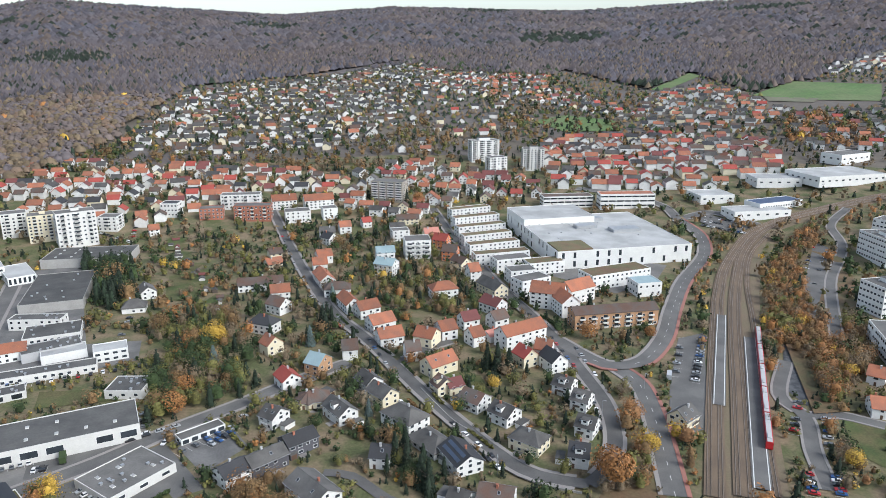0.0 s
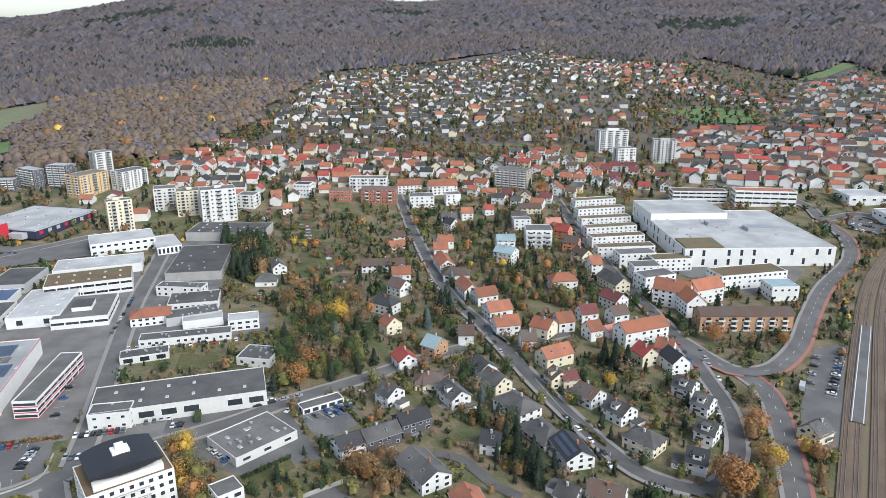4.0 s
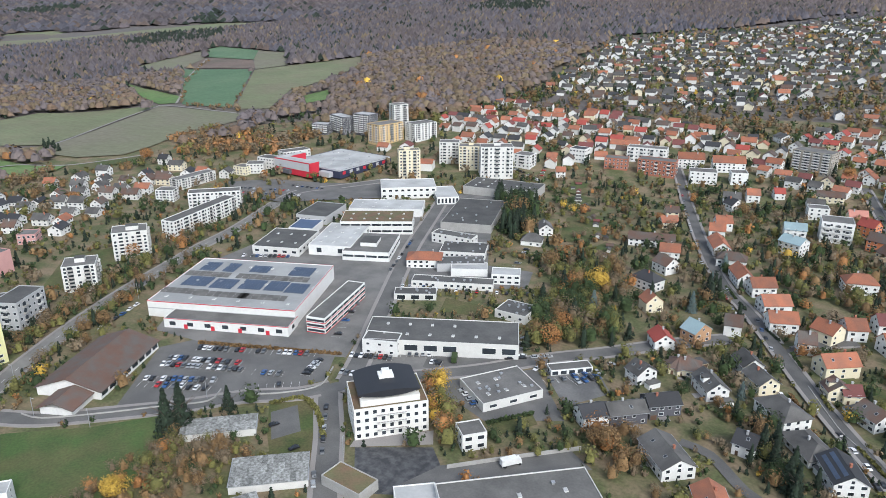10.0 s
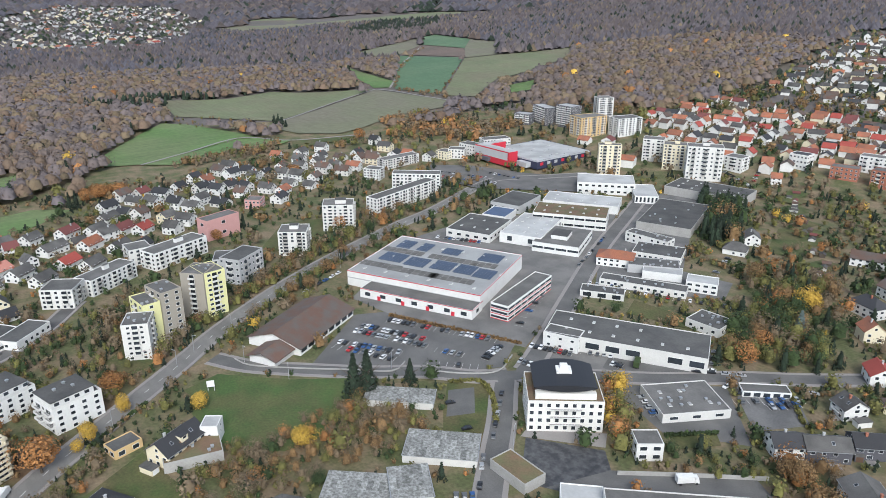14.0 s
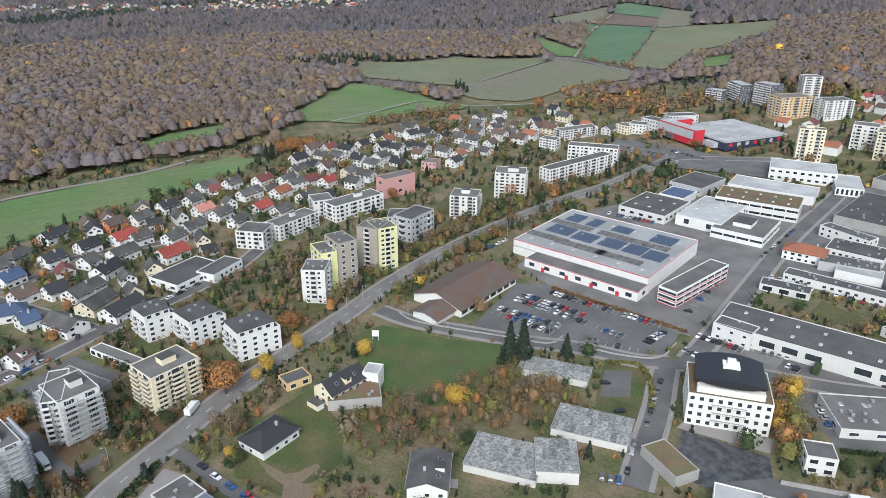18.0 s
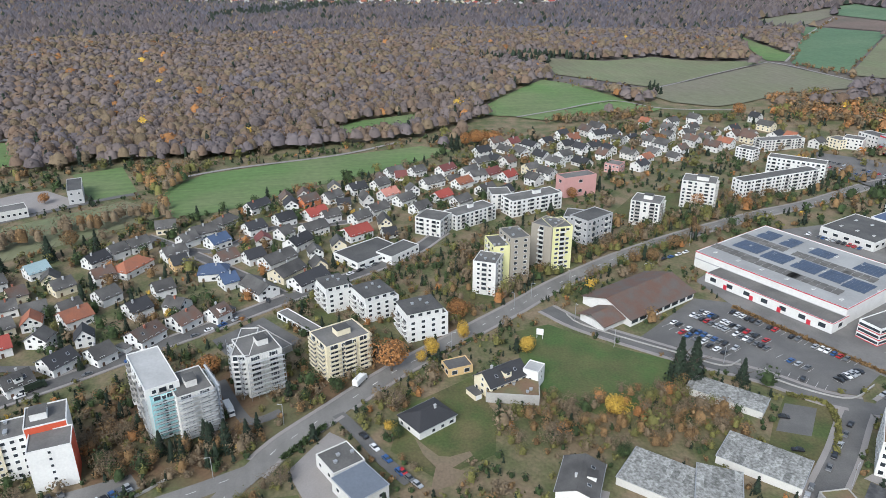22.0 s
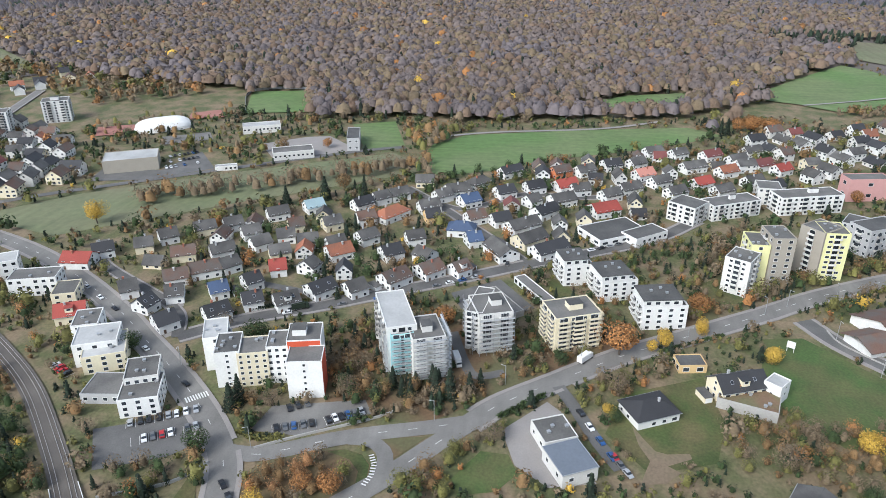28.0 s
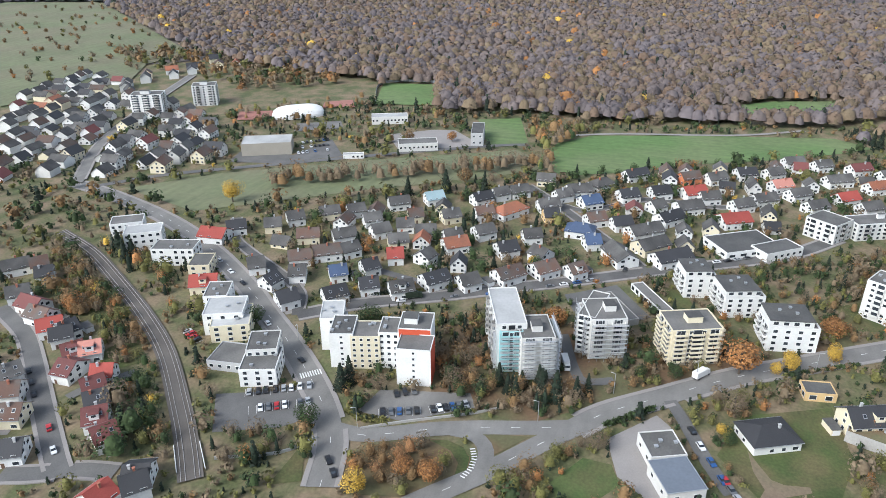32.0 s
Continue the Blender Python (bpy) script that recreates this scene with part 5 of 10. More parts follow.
# streets
road('road_main', 9, [(-201.2, -22.3), (-214.3, -11.8), (-230.8, 7.7), (-251.8, 33.2), (-270.4, 61.2), (-283.2, 80.7), (-297.6, 102.6), (-315.9, 128.4), (-337.0, 165.4), (-353.9, 200.8), (-366.9, 233.3), (-378.6, 267.6), (-390.6, 304.9), (-400.9, 346.8), (-425.9, 413.9)], walk_w=1.6, mark=True, label='wide grey asphalt main road with dashed centre line')
road('road_branch', 8, [(-148.1, -65.7), (-159.4, -55.9), (-168.3, -47.9), (-179.0, -39.6), (-189.2, -32.1), (-201.2, -22.3)], walk_w=0, mark=True)
road('road_junction', 7.5, [(-175.5, -102.8), (-175.2, -92.4), (-178.4, -83.4), (-186.4, -67.6), (-192.1, -52.8), (-196.9, -37.6), (-202.4, -22.4)], walk_w=0, mark=True)
road('slip_lane', 5.5, [(-187.3, -61.7), (-187.3, -54.5), (-183.9, -49.4), (-178.2, -47.1), (-170.5, -47.7)], walk_w=0)
road('road_west', 9, [(-148.6, -93), (-168.2, -99.2), (-183.8, -109.5), (-200.8, -125), (-219.8, -145.3), (-237.6, -166.3), (-258.1, -190.4), (-288.4, -233), (-314.4, -280.7), (-335.8, -337.9), (-346, -377.2)], mark=True, label='grey asphalt road with a zebra crossing')
road('road_west_far', 7, [(-346, -377.2), (-424.9, -427.9), (-529.5, -469.2), (-644.4, -505.8)], walk_w=1.5)
road('street_houses', 7.5, [(-240.2, -152.4), (-258.3, -129.4), (-276.1, -97.3), (-297.8, -61.4), (-314.5, -33.6), (-331.2, -7.2), (-350.3, 26.1), (-373.2, 61.3), (-402.8, 88)], walk_w=1.6)
road('street_inner', 5.5, [(-331.2, -7.2), (-358.3, -27.2), (-381.6, -45.9), (-408.1, -67.3), (-433.1, -90.5)], walk_w=1.2)
road('street_inner', 5, [(-408.1, -67.3), (-402.2, -45.4), (-431.3, -13.7), (-433.4, 34.1), (-472.3, 67.1)], walk_w=1.0)
road('street_inner', 5, [(-240.2, -152.4), (-264.1, -166.9), (-301.3, -224.4), (-328.3, -241.9)], walk_w=1.0)
road('street_inner', 5, [(-293.8, -145.1), (-288, -118.6), (-283.3, -91.2)], walk_w=0)
road('meadow_road', 6, [(-341.9, -364.7), (-379.2, -330.5), (-421.1, -270.3), (-466, -203.7), (-507.7, -137.5), (-520.5, -109.3)], walk_w=0)
road('street_market', 8, [(-292.8, 116.1), (-274, 126), (-252.7, 145.1), (-233.6, 163.6), (-217.5, 182.5), (-198.4, 197.6), (-190.7, 209.8)], walk_w=1.8)
road('street_works', 8.5, [(-137, 142.7), (-153.1, 162.6), (-167, 180.2), (-189.7, 206.7), (-186.5, 213.5), (-200, 245.3), (-225.6, 296.5), (-261.9, 371.9), (-294.1, 450.1), (-319.6, 512.5)], walk_w=2.0, mark=False)
road('street_works', 8, [(-186.5, 213.5), (-167.4, 234.1), (-142.4, 257.9), (-119.9, 284.8), (-98.7, 305.7), (-74.8, 331.5), (-51.2, 353.3)], walk_w=1.6)
road('street_works_far', 8, [(-319.6, 512.5), (-362.1, 509.2), (-386.5, 475.6), (-426.1, 462.3), (-454.1, 436.1), (-483, 418.6)], walk_w=1.5)
road('street_works_far', 8, [(-425.9, 413.9), (-431.5, 447.7), (-411.4, 478.6), (-384.4, 518.5)], walk_w=1.5)
road('street_villas', 6.6, [(56.2, 240.9), (41.7, 245.2), (31.9, 250.9), (21.3, 264.5), (6.4, 288.3), (-10.1, 317.3), (-26.3, 348.8), (-46.8, 387.7), (-69.5, 425.3), (-95.9, 489), (-128.4, 578.3), (-151.5, 641.3), (-170.2, 689.7)], walk_w=1.8)
road('street_villas', 6, [(-26.3, 348.8), (-11.6, 369.1), (4.4, 382.1)], walk_w=1.4)
road('street_villas', 6.6, [(56.2, 240.9), (65.0, 250.8), (71.6, 265.5), (75.4, 283.2), (76.4, 308.5), (71.9, 340.7), (64.9, 382.4), (53.3, 428.6), (38.2, 481.7), (20.8, 560.2), (2.7, 636.9), (-11.1, 692.5)], walk_w=1.8)
road('street_gardens', 5, [(-48.4, 250.2), (-36.8, 247.9), (-21.6, 232.9), (-11.2, 227.4)], walk_w=0)
road('street_station', 9, [(87.5, 234), (92.5, 265.2), (97.2, 298.7), (98.2, 327.5), (91.3, 347.2)], mark=True, red=True, label='grey asphalt street beside a red cycle path')
road('street_station', 9, [(64.9, 382.4), (80.8, 354.3), (91.3, 347.2), (108.2, 354.1), (128, 384.8), (147, 430.5), (172.6, 486.9), (209, 550.4), (224.4, 602), (218.3, 646.4)], mark=True, red=True)
road('street_station_far', 8, [(218.3, 646.4), (214.5, 688.1), (185.1, 728.9), (142.6, 754.2)], walk_w=1.5)
road('street_station_far', 8, [(218.3, 646.4), (254.6, 660.4), (281.6, 622.2)], walk_w=1.5)
road('street_side', 6, [(148, 237.3), (155.2, 264.9), (165.5, 293.2), (163.7, 315.1), (184.3, 353.7)], walk_w=1.2)
road('street_side', 6, [(165.5, 293.2), (181, 295.7), (197.6, 285.5)], walk_w=1.2)
road('street_side', 6, [(227.8, 384.2), (277.7, 486.1), (325.7, 561.4), (341.6, 611.6), (376.6, 650.2)], walk_w=1.2)
road('lane_court', 5, [(-228.3, 9.2), (-217.4, 14.6), (-197.9, 22.8), (-185.7, 29.5)], walk_w=0)
road('lane_towers', 4.5, [(-261.2, -36.1), (-237.4, -27.7), (-230.2, -22.2), (-234.4, -11.8)], walk_w=0)
road('street_rowhouses', 6.5, [(-203.6, -286.2), (-200.2, -278.5), (-189.5, -256.2), (-174.7, -236.1), (-158, -215.4), (-143.6, -197.3), (-132, -182.5), (-128, -177)], walk_w=1.4)
road('street_rowhouses', 6.5, [(-120.8, -194), (-124.6, -183.9), (-128, -177), (-131.3, -169.6), (-133.5, -159)], walk_w=1.2)
road('lane_rowhouses', 4.5, [(-159.9, -204.3), (-166.1, -202.2), (-172.9, -197.6), (-181.2, -191.3)], walk_w=0)

# yards, lawns and fields
area('market_car_park', [(-253.8, 142.7), (-287.6, 193), (-277, 212.5), (-212.1, 239.2), (-197.1, 212), (-215.5, 181.1)], M_ASPHALT, 'grey asphalt car park with marked bays')
area('works_yard', [(-306.1, 204.2), (-361.5, 292.7), (-363.7, 328.7), (-355.2, 376), (-338.4, 400.8), (-310.9, 467.6), (-265.2, 370), (-228.4, 295), (-203, 233.9), (-266.4, 208.7)], M_YARD, 'grey concrete works yard')
area('yard', [(-326.1, 508.9), (-282.9, 532.8), (-205.1, 378.9), (-175.3, 383.9), (-166.5, 357.2), (-226, 319.5), (-255.7, 362.9)], M_LOT, 'concrete yard between workshops')
area('yard', [(-193.6, 239.1), (-185.4, 214.1), (-157.3, 242), (-127.5, 275.4), (-140.2, 295.5), (-158.3, 275)], M_YARD, 'concrete forecourt of a warehouse')
area('yard', [(-154, 236.9), (-120.5, 273), (-92.4, 239.7), (-120.1, 222.1), (-144.6, 231.2)], M_ASPHALT, 'asphalt yard round a low building')
area('yard', [(-153.5, 179.6), (-128, 195.7), (-116.1, 184.6), (-109.3, 173.5), (-136.8, 158.4)], M_DARKASPHALT, 'dark patched asphalt lot')
area('yard', [(-128.9, 163.1), (-119.8, 187.5), (-82.5, 222.3), (-71.1, 215.5)], M_ASPHALT, 'asphalt yard behind a hall')
area('yard', [(-157, 184), (-155.4, 178.6), (-129, 197.3), (-134, 205.3)], M_WALK, 'paved terrace in front of the office building')
area('yard', [(-118.2, 274.3), (-99.2, 291), (-83.5, 270.2), (-96.6, 249.8)], M_LOT, 'asphalt garage court')
area('store_car_park', [(-506.2, 433.5), (-477.6, 460.2), (-428.1, 479.7), (-366.4, 515.4), (-358.4, 470.4), (-421.6, 415.9), (-471.2, 407.6)], M_ASPHALT, 'asphalt car park of a red store')
area('lawn', [(-274.5, 94.6), (-277.8, 111.5), (-252.3, 133.1), (-231.3, 159.1), (-225.3, 146.8), (-206.1, 127.4), (-207.4, 105.4), (-232.4, 86.8), (-250.5, 88.6)], M_VERGE, 'rough green meadow beside the road')
area('lawn', [(-203.4, 183.8), (-192.2, 195.4), (-173.6, 183.3), (-164.1, 169.6), (-175.4, 156.4), (-188.6, 167.9)], M_GRASS, 'grass verge with hedges')
area('yard', [(-198.8, 180.1), (-193.1, 190.1), (-178.6, 176.5), (-184.4, 166)], M_ASPHALT, 'small asphalt parking lot')
area('lawn', [(-227.4, 34), (-242.3, 65), (-214.2, 68), (-193.5, 61.3), (-185.1, 38.7), (-203.2, 25.5)], M_GRASS, 'rough lawn with bare patches')
area('lawn', [(-208.9, -245.6), (-214.5, -244.4), (-221, -232.7), (-215.6, -224.9), (-208.9, -229.9), (-203.5, -238.9)], M_GRASS, 'garden lawn beside the railway')
area('lawn', [(-187.9, -215.4), (-197.8, -212.5), (-198.6, -203), (-189.2, -191.9), (-180, -201.2), (-180.1, -206.9)], M_GRASS, 'garden lawn beside the railway')
area('litter', [(295.8, 592), (324.9, 607.6), (329.9, 560.7), (231.3, 353.4), (195.5, 298.3), (170.6, 295.7), (196.8, 384.4), (255.4, 527.2)], M_LEAFLITTER, 'brown leaf litter under the trees beside the railway')
area('litter', [(58.5, 233.4), (78.1, 269.6), (76.3, 293.6), (90, 301.4), (88.9, 265.2), (84.1, 233.3)], M_LEAFLITTER, 'brown leaf litter beside the street')
area('meadow', [(-2203.3, 936.7), (-2326.4, 1274.2), (-2165, 1541.5), (-1893.4, 1672.8), (-1620.8, 1714.6), (-1691.8, 1472.1), (-1966, 1229.1), (-1973.5, 987.8)], M_MEADOW, 'pale meadows in the far valley', grid=90)
area('meadow', [(-2182.4, 1106.5), (-2433.5, 1239.2), (-2401.9, 1386.7), (-2222.2, 1391.6), (-2089.6, 1200.6)], M_MEADOW, 'pale meadows in the far valley', grid=90)
area('bare_ground', [(-209.2, 35.0), (-203.5, 37.9), (-196.7, 41.7), (-195.6, 45.5), (-197.0, 53.0), (-194.5, 53.4), (-189.8, 45.0), (-187.3, 48.9), (-181.5, 43.4), (-179.9, 35.4), (-186.0, 37.4), (-191.4, 39.5), (-198.7, 36.5)], M_BALLAST, 'bare gravelly ground on the lot')
area('lawn', [(-173.8, -24.5), (-188.1, -16.5), (-187.7, -7.1), (-179.3, -3.6), (-170.2, -9.7), (-167.1, -21.6)], M_VERGE, 'mown green lawn behind a hedge')
area('yard', [(-199.9, -10.3), (-218.3, 5.2), (-213.1, 10.3), (-199.9, 12.6), (-178.3, 21.6), (-174.3, 6.4), (-182.9, -4.8)], M_WALK, 'pale gravel yard round a workshop')
area('tower_lawn', [(-206, -76.3), (-252.3, -89.4), (-271.6, -32.8), (-238.8, -14.4), (-273.3, 29.4), (-305, 78.6), (-286.2, 80.1), (-249.8, 28.7), (-220.6, -12.5), (-199, -38), (-201.6, -59.6)], M_LEAFLITTER, 'leaf-strewn lawn between apartment towers')
area('yard', [(-186.9, -97.7), (-201.2, -94.9), (-209.7, -61.9), (-202.2, -57.6), (-186.6, -80.3)], M_ROAD, 'asphalt car park of an apartment block')
area('yard', [(-160.3, -141.1), (-179.4, -152.8), (-192.8, -120.9), (-180.5, -110), (-170.2, -119.9)], M_ASPHALT, 'asphalt car park behind a wall')
area('yard', [(-295.8, -41.8), (-313.1, -19.6), (-287.1, -1.9), (-263.6, -26.7)], M_ASPHALT, 'garage court roofs and asphalt')
area('island', [(-147.9, -86.4), (-157.1, -89.1), (-166.5, -89.4), (-173.4, -83.4), (-179.2, -73.3), (-182.4, -62.2), (-180.8, -55.7), (-176.2, -51.8), (-170.1, -51.1), (-162.6, -56.0), (-154.5, -60.7)], M_LEAFLITTER, 'traffic island under autumn trees')
area('lawn', [(-180.4, -67.6), (-182.2, -61.7), (-180.6, -55.6), (-176.1, -52.0), (-170.6, -51.4), (-166.2, -54.3), (-172.6, -54.9), (-177.6, -59.1)], M_GRASS, 'grass rim of a traffic island')
area('island', [(-188.9, -51.9), (-192.9, -35.2), (-179.2, -45.4), (-183.2, -47.6)], M_LEAFLITTER, 'small leafy traffic island')
area('lawn', [(-149.2, -100.1), (-168.7, -108.3), (-157.4, -108.5), (-144.4, -109.2)], M_GRASS, 'grass slope beside the road')
area('garage_court', [(193.1, 376.3), (209.9, 374.6), (192.2, 333.3), (171.9, 303.8), (169.2, 321)], M_DARKASPHALT, 'dark asphalt area beside the railway')
area('yard', [(111.9, 321.3), (136.2, 384.7), (153.9, 393.1), (118, 283.4), (102.7, 278.7), (105, 298.7)], M_ASPHALT, 'station forecourt')
area('yard', [(243.5, 667), (274.2, 616.2), (254.9, 604.9), (235.9, 636.4)], M_ASPHALT, 'large car park beside a mall')
area('yard', [(50.4, 528.9), (118.3, 551.2), (172.7, 527.8), (152.3, 487.1), (118.3, 463.1), (81.2, 500.6)], M_YARD, 'paved court beside the mall')
area('yard', [(-175.6, 270.7), (-137.7, 284.6), (-126.5, 275), (-148.5, 245.9), (-166.4, 245.9)], M_ASPHALT, 'asphalt forecourt')
area('yard', [(221.9, 420), (310, 576.6), (315.1, 563.2), (273.7, 486.1), (227.8, 410.5)], M_ASPHALT, 'asphalt car park lane')
area('lawn', [(182.2, 293.1), (196.4, 283), (178.1, 252.4), (171.8, 264.8)], M_GRASS, 'green lawn beside a street')
area('meadow', [(-457.6, -74.1), (-492.8, -94.9), (-530, -89), (-559, -66.6), (-584.3, 16.7), (-606.1, 113), (-585.6, 138.5), (-523.2, 28.9), (-474.5, -39.6)], M_FIELD, 'wide green meadow at the forest edge')
area('meadow', [(-578.3, -166.5), (-592.2, -132.3), (-520.5, -109.3), (-507.7, -137.5)], M_FIELD, 'green sports meadow')
area('meadow', [(-348, -340), (-393.2, -296.7), (-447.8, -213.5), (-504.6, -114.6), (-471, -78.5), (-392.8, -189.1), (-329.2, -272.7)], M_MEADOW, 'pale green meadow strip')
area('sports_pitch', [(-596.7, -271.2), (-673.2, -294.8), (-687, -239), (-608.7, -214.8)], M_FIELD, 'fenced green football pitch')
area('sports_court', [(-512.1, -363.1), (-535.4, -375.4), (-547.7, -349.5), (-525, -333.4)], M_REDWALK, 'red tennis court')
area('sports_court', [(-570.7, -311.9), (-588.8, -318.3), (-604.5, -297.3), (-581.6, -284)], M_REDWALK, 'red tennis court')
area('sports_court', [(-498.9, -300.3), (-520.2, -309.5), (-538.7, -277.2), (-519, -265.2)], M_YARD, 'grey sports court')
area('yard', [(-414.7, -306.6), (-446, -313), (-443.2, -269.3), (-488.2, -260.1), (-452.1, -233.2), (-423.3, -271.6)], M_ASPHALT, 'asphalt car park of the sports hall')
area('yard', [(-478.1, -199.6), (-512.9, -222.9), (-536.5, -193), (-540.9, -175.1), (-506.7, -141.7)], M_WALK, 'paved school yard')
area('meadow', [(-481.5, -595), (-1043, -1216.7), (-1101.6, -1038.2), (-748.4, -582.2), (-676.2, -590.6), (-569.3, -534.2), (-524.1, -564.7)], M_MEADOW, 'wide green pasture with scattered trees')
area('meadow', [(-480.5, -84.4), (-502.4, -86.6), (-544.4, -27.3), (-560.8, 19.9), (-585.2, 101.9), (-569.5, 117.3), (-538.9, 71.2), (-512.3, 16.2), (-472.2, -53)], M_FIELD, 'green meadow strip')
area('field', [(-870.2, 317.9), (-798.5, 252.7), (-723.6, 192.2), (-711.2, 180.9), (-688.2, 230.1), (-733.2, 352.2), (-707.2, 369.2), (-752.2, 365.2), (-843.1, 338.0)], M_FIELD, 'bright green winter crop at the forest edge')
area('field', [(-686.1, 229.3), (-730.7, 350.9), (-686.5, 388.6), (-675.9, 368.7), (-685.6, 312.4), (-666.9, 251.6)], M_FIELD, 'green strip below a gravel path')
area('field', [(-686.5, 388.6), (-651.8, 458.1), (-646.0, 427.7), (-652.8, 372.2)], M_GRASS, 'dull green meadow beside the houses')
area('field', [(-1026.8, 383.4), (-944.0, 358.1), (-900.8, 347.9), (-843.8, 389.0), (-788.5, 428.9), (-884.1, 645.2), (-934.9, 577.9), (-994.3, 535.3), (-979.9, 455.0)], M_MEADOW, 'dull olive field in front of the wood')
area('field', [(-781.5, 426.5), (-877.0, 644.2), (-831.3, 646.9), (-697.2, 650.9), (-693.6, 612.9), (-702.4, 545.8), (-679.4, 477.9), (-675.4, 443.8), (-709.3, 413.0), (-758.0, 404.2)], M_SOIL, 'olive-brown stubble field')
area('field', [(-1172.2, 778.0), (-1044.3, 739.1), (-914.4, 708.7), (-873.5, 669.1), (-890.8, 652.3), (-961.9, 680.1)], M_FIELD, 'narrow green clearing between woods')
area('field', [(-1153.9, 908.5), (-1008.3, 947.6), (-766.4, 675.0), (-854.0, 664.7), (-894.4, 690.8)], M_CROP, 'deep green winter crop')
area('field', [(-1000.7, 943.3), (-972.3, 1001.4), (-890.3, 1125.0), (-846.1, 1062.1), (-814.5, 992.8), (-786.0, 849.1), (-788.0, 813.1), (-712.7, 691.8), (-756.6, 671.6)], M_MEADOW, 'pale green pasture at the forest edge')
area('field', [(-1246.0, 1043.0), (-1105.8, 1038.9), (-1005.4, 956.5), (-1163.1, 921.5)], M_PLOUGH, 'brown ploughed field')
area('field', [(-1290.9, 886.4), (-1358.4, 1128.5), (-1242.1, 1034.9), (-1169.1, 919.0), (-1201.7, 879.6)], M_SOIL, 'tan stubble field')
area('field', [(-1369.7, 1146.8), (-1378.3, 1199.3), (-1213.2, 1160.5), (-1110.0, 1046.0), (-1252.8, 1050.3)], M_CROP, 'green field on the rise')
area('field', [(-1213.2, 1160.5), (-1111.6, 1143.9), (-977.7, 1006.9), (-1004.1, 949.4), (-1103.3, 1039.8)], M_SOIL, 'tan stubble field')
area('field', [(-732.5, 780.0), (-727.8, 836.5), (-680.8, 771.5), (-690.1, 741.0)], M_FIELD, 'small green clearing in the wood')
area('meadow', [(-659.6, 4.8), (-676.8, 32.9), (-708.2, 72.7), (-725.5, 131.8), (-716.4, 142.8), (-670.7, 115.6), (-638.1, 68.9)], M_FIELD, 'green clearing at the wood')
road('field_path', 3.2, [(-782.4, 425.5), (-845.7, 558.4), (-880.3, 647.7)], walk_w=0, material=M_WALK, label='pale gravel path between fields')
road('field_path', 3.2, [(-880.3, 647.7), (-838.8, 652.8), (-785.7, 651.6), (-694.1, 653.1)], walk_w=0, material=M_WALK, label='pale gravel path between fields')
road('field_path', 3.2, [(-869.5, 666.0), (-934.4, 727.8), (-1030.1, 810.5), (-1222.3, 1023.1)], walk_w=0, material=M_WALK, label='pale gravel path between fields')
road('field_path', 3.2, [(-687.8, 227.2), (-707.4, 280.0), (-733.2, 352.2), (-686.5, 388.6), (-651.8, 458.1)], walk_w=0, material=M_WALK, label='pale gravel path between fields')
area('field', [(142.4, 1132.2), (199.1, 1182.1), (266.4, 1113.5), (257.5, 1038.3), (176.9, 1043.8)], M_FIELD, 'green field on the slope')
area('field', [(399.3, 1411.1), (542.2, 1618.3), (548, 1562.3), (428.2, 1398.5)], M_FIELD, 'green field on the hillside')
area('field', [(538.8, 1273.4), (664.6, 1399.6), (772, 1289), (684.1, 1135.1), (612.4, 1184.5)], M_FIELD, 'green field on the hillside')
area('field', [(550.3, 1254.2), (619.8, 1199.7), (595.5, 1168.4), (539.9, 1207.2)], M_SOIL, 'orange-brown bare earth field')
road('field_path', 4, [(-542.8, -100.4), (-568.1, -49.5), (-591.3, 38.7), (-621.1, 93.3)], walk_w=0, material=M_WALK, label='pale gravel path between fields')

# railway
area('trackbed', [(99.4, 233.3), (169.5, 420.4), (223.5, 534.9), (275.1, 606.1), (346.9, 653.4), (432.3, 686.7), (419.9, 664.8), (336.5, 631.8), (288, 604.1), (257.7, 558), (198.9, 420.2), (156, 303.8), (130.5, 233.2)], M_BALLAST, 'brown gravel trackbed with weeds', z=0.12)
railway([(-138.1, -133.5), (-150.9, -144.3), (-167.7, -159.9), (-196.2, -188.6), (-217.6, -216.4), (-242.1, -253.5), (-263.9, -289.5), (-279.4, -325.9)], 2, label='double railway track curving on grey ballast', bed=M_GREYTRACK, steel=M_STEEL)
railway([(102.2, 233.3), (132.1, 315.3), (164.8, 401.8), (188.7, 462.6), (218.5, 527.5), (261.7, 597.1), (306.5, 632.9), (359.3, 657.3), (429.6, 681.9)], 2, label='railway track on brown ballast')
railway([(113.4, 233.2), (144, 315.2), (183, 420.3), (216.1, 499.6), (252, 572.5), (293.4, 620.3), (342.7, 644.6), (425.1, 674)], 2, label='railway track on brown ballast')
railway([(125.6, 233.2), (150.7, 303.9), (187.6, 401.6), (217.9, 486.6), (250.8, 558.1), (282.7, 600.8)], 1, label='railway track on brown ballast')
platform([(129.9, 304), (174.8, 420.4)], 6)
platform([(121.9, 237.4), (177.8, 384.5)], 7)
train([(136.5, 265), (185.6, 392.9)])

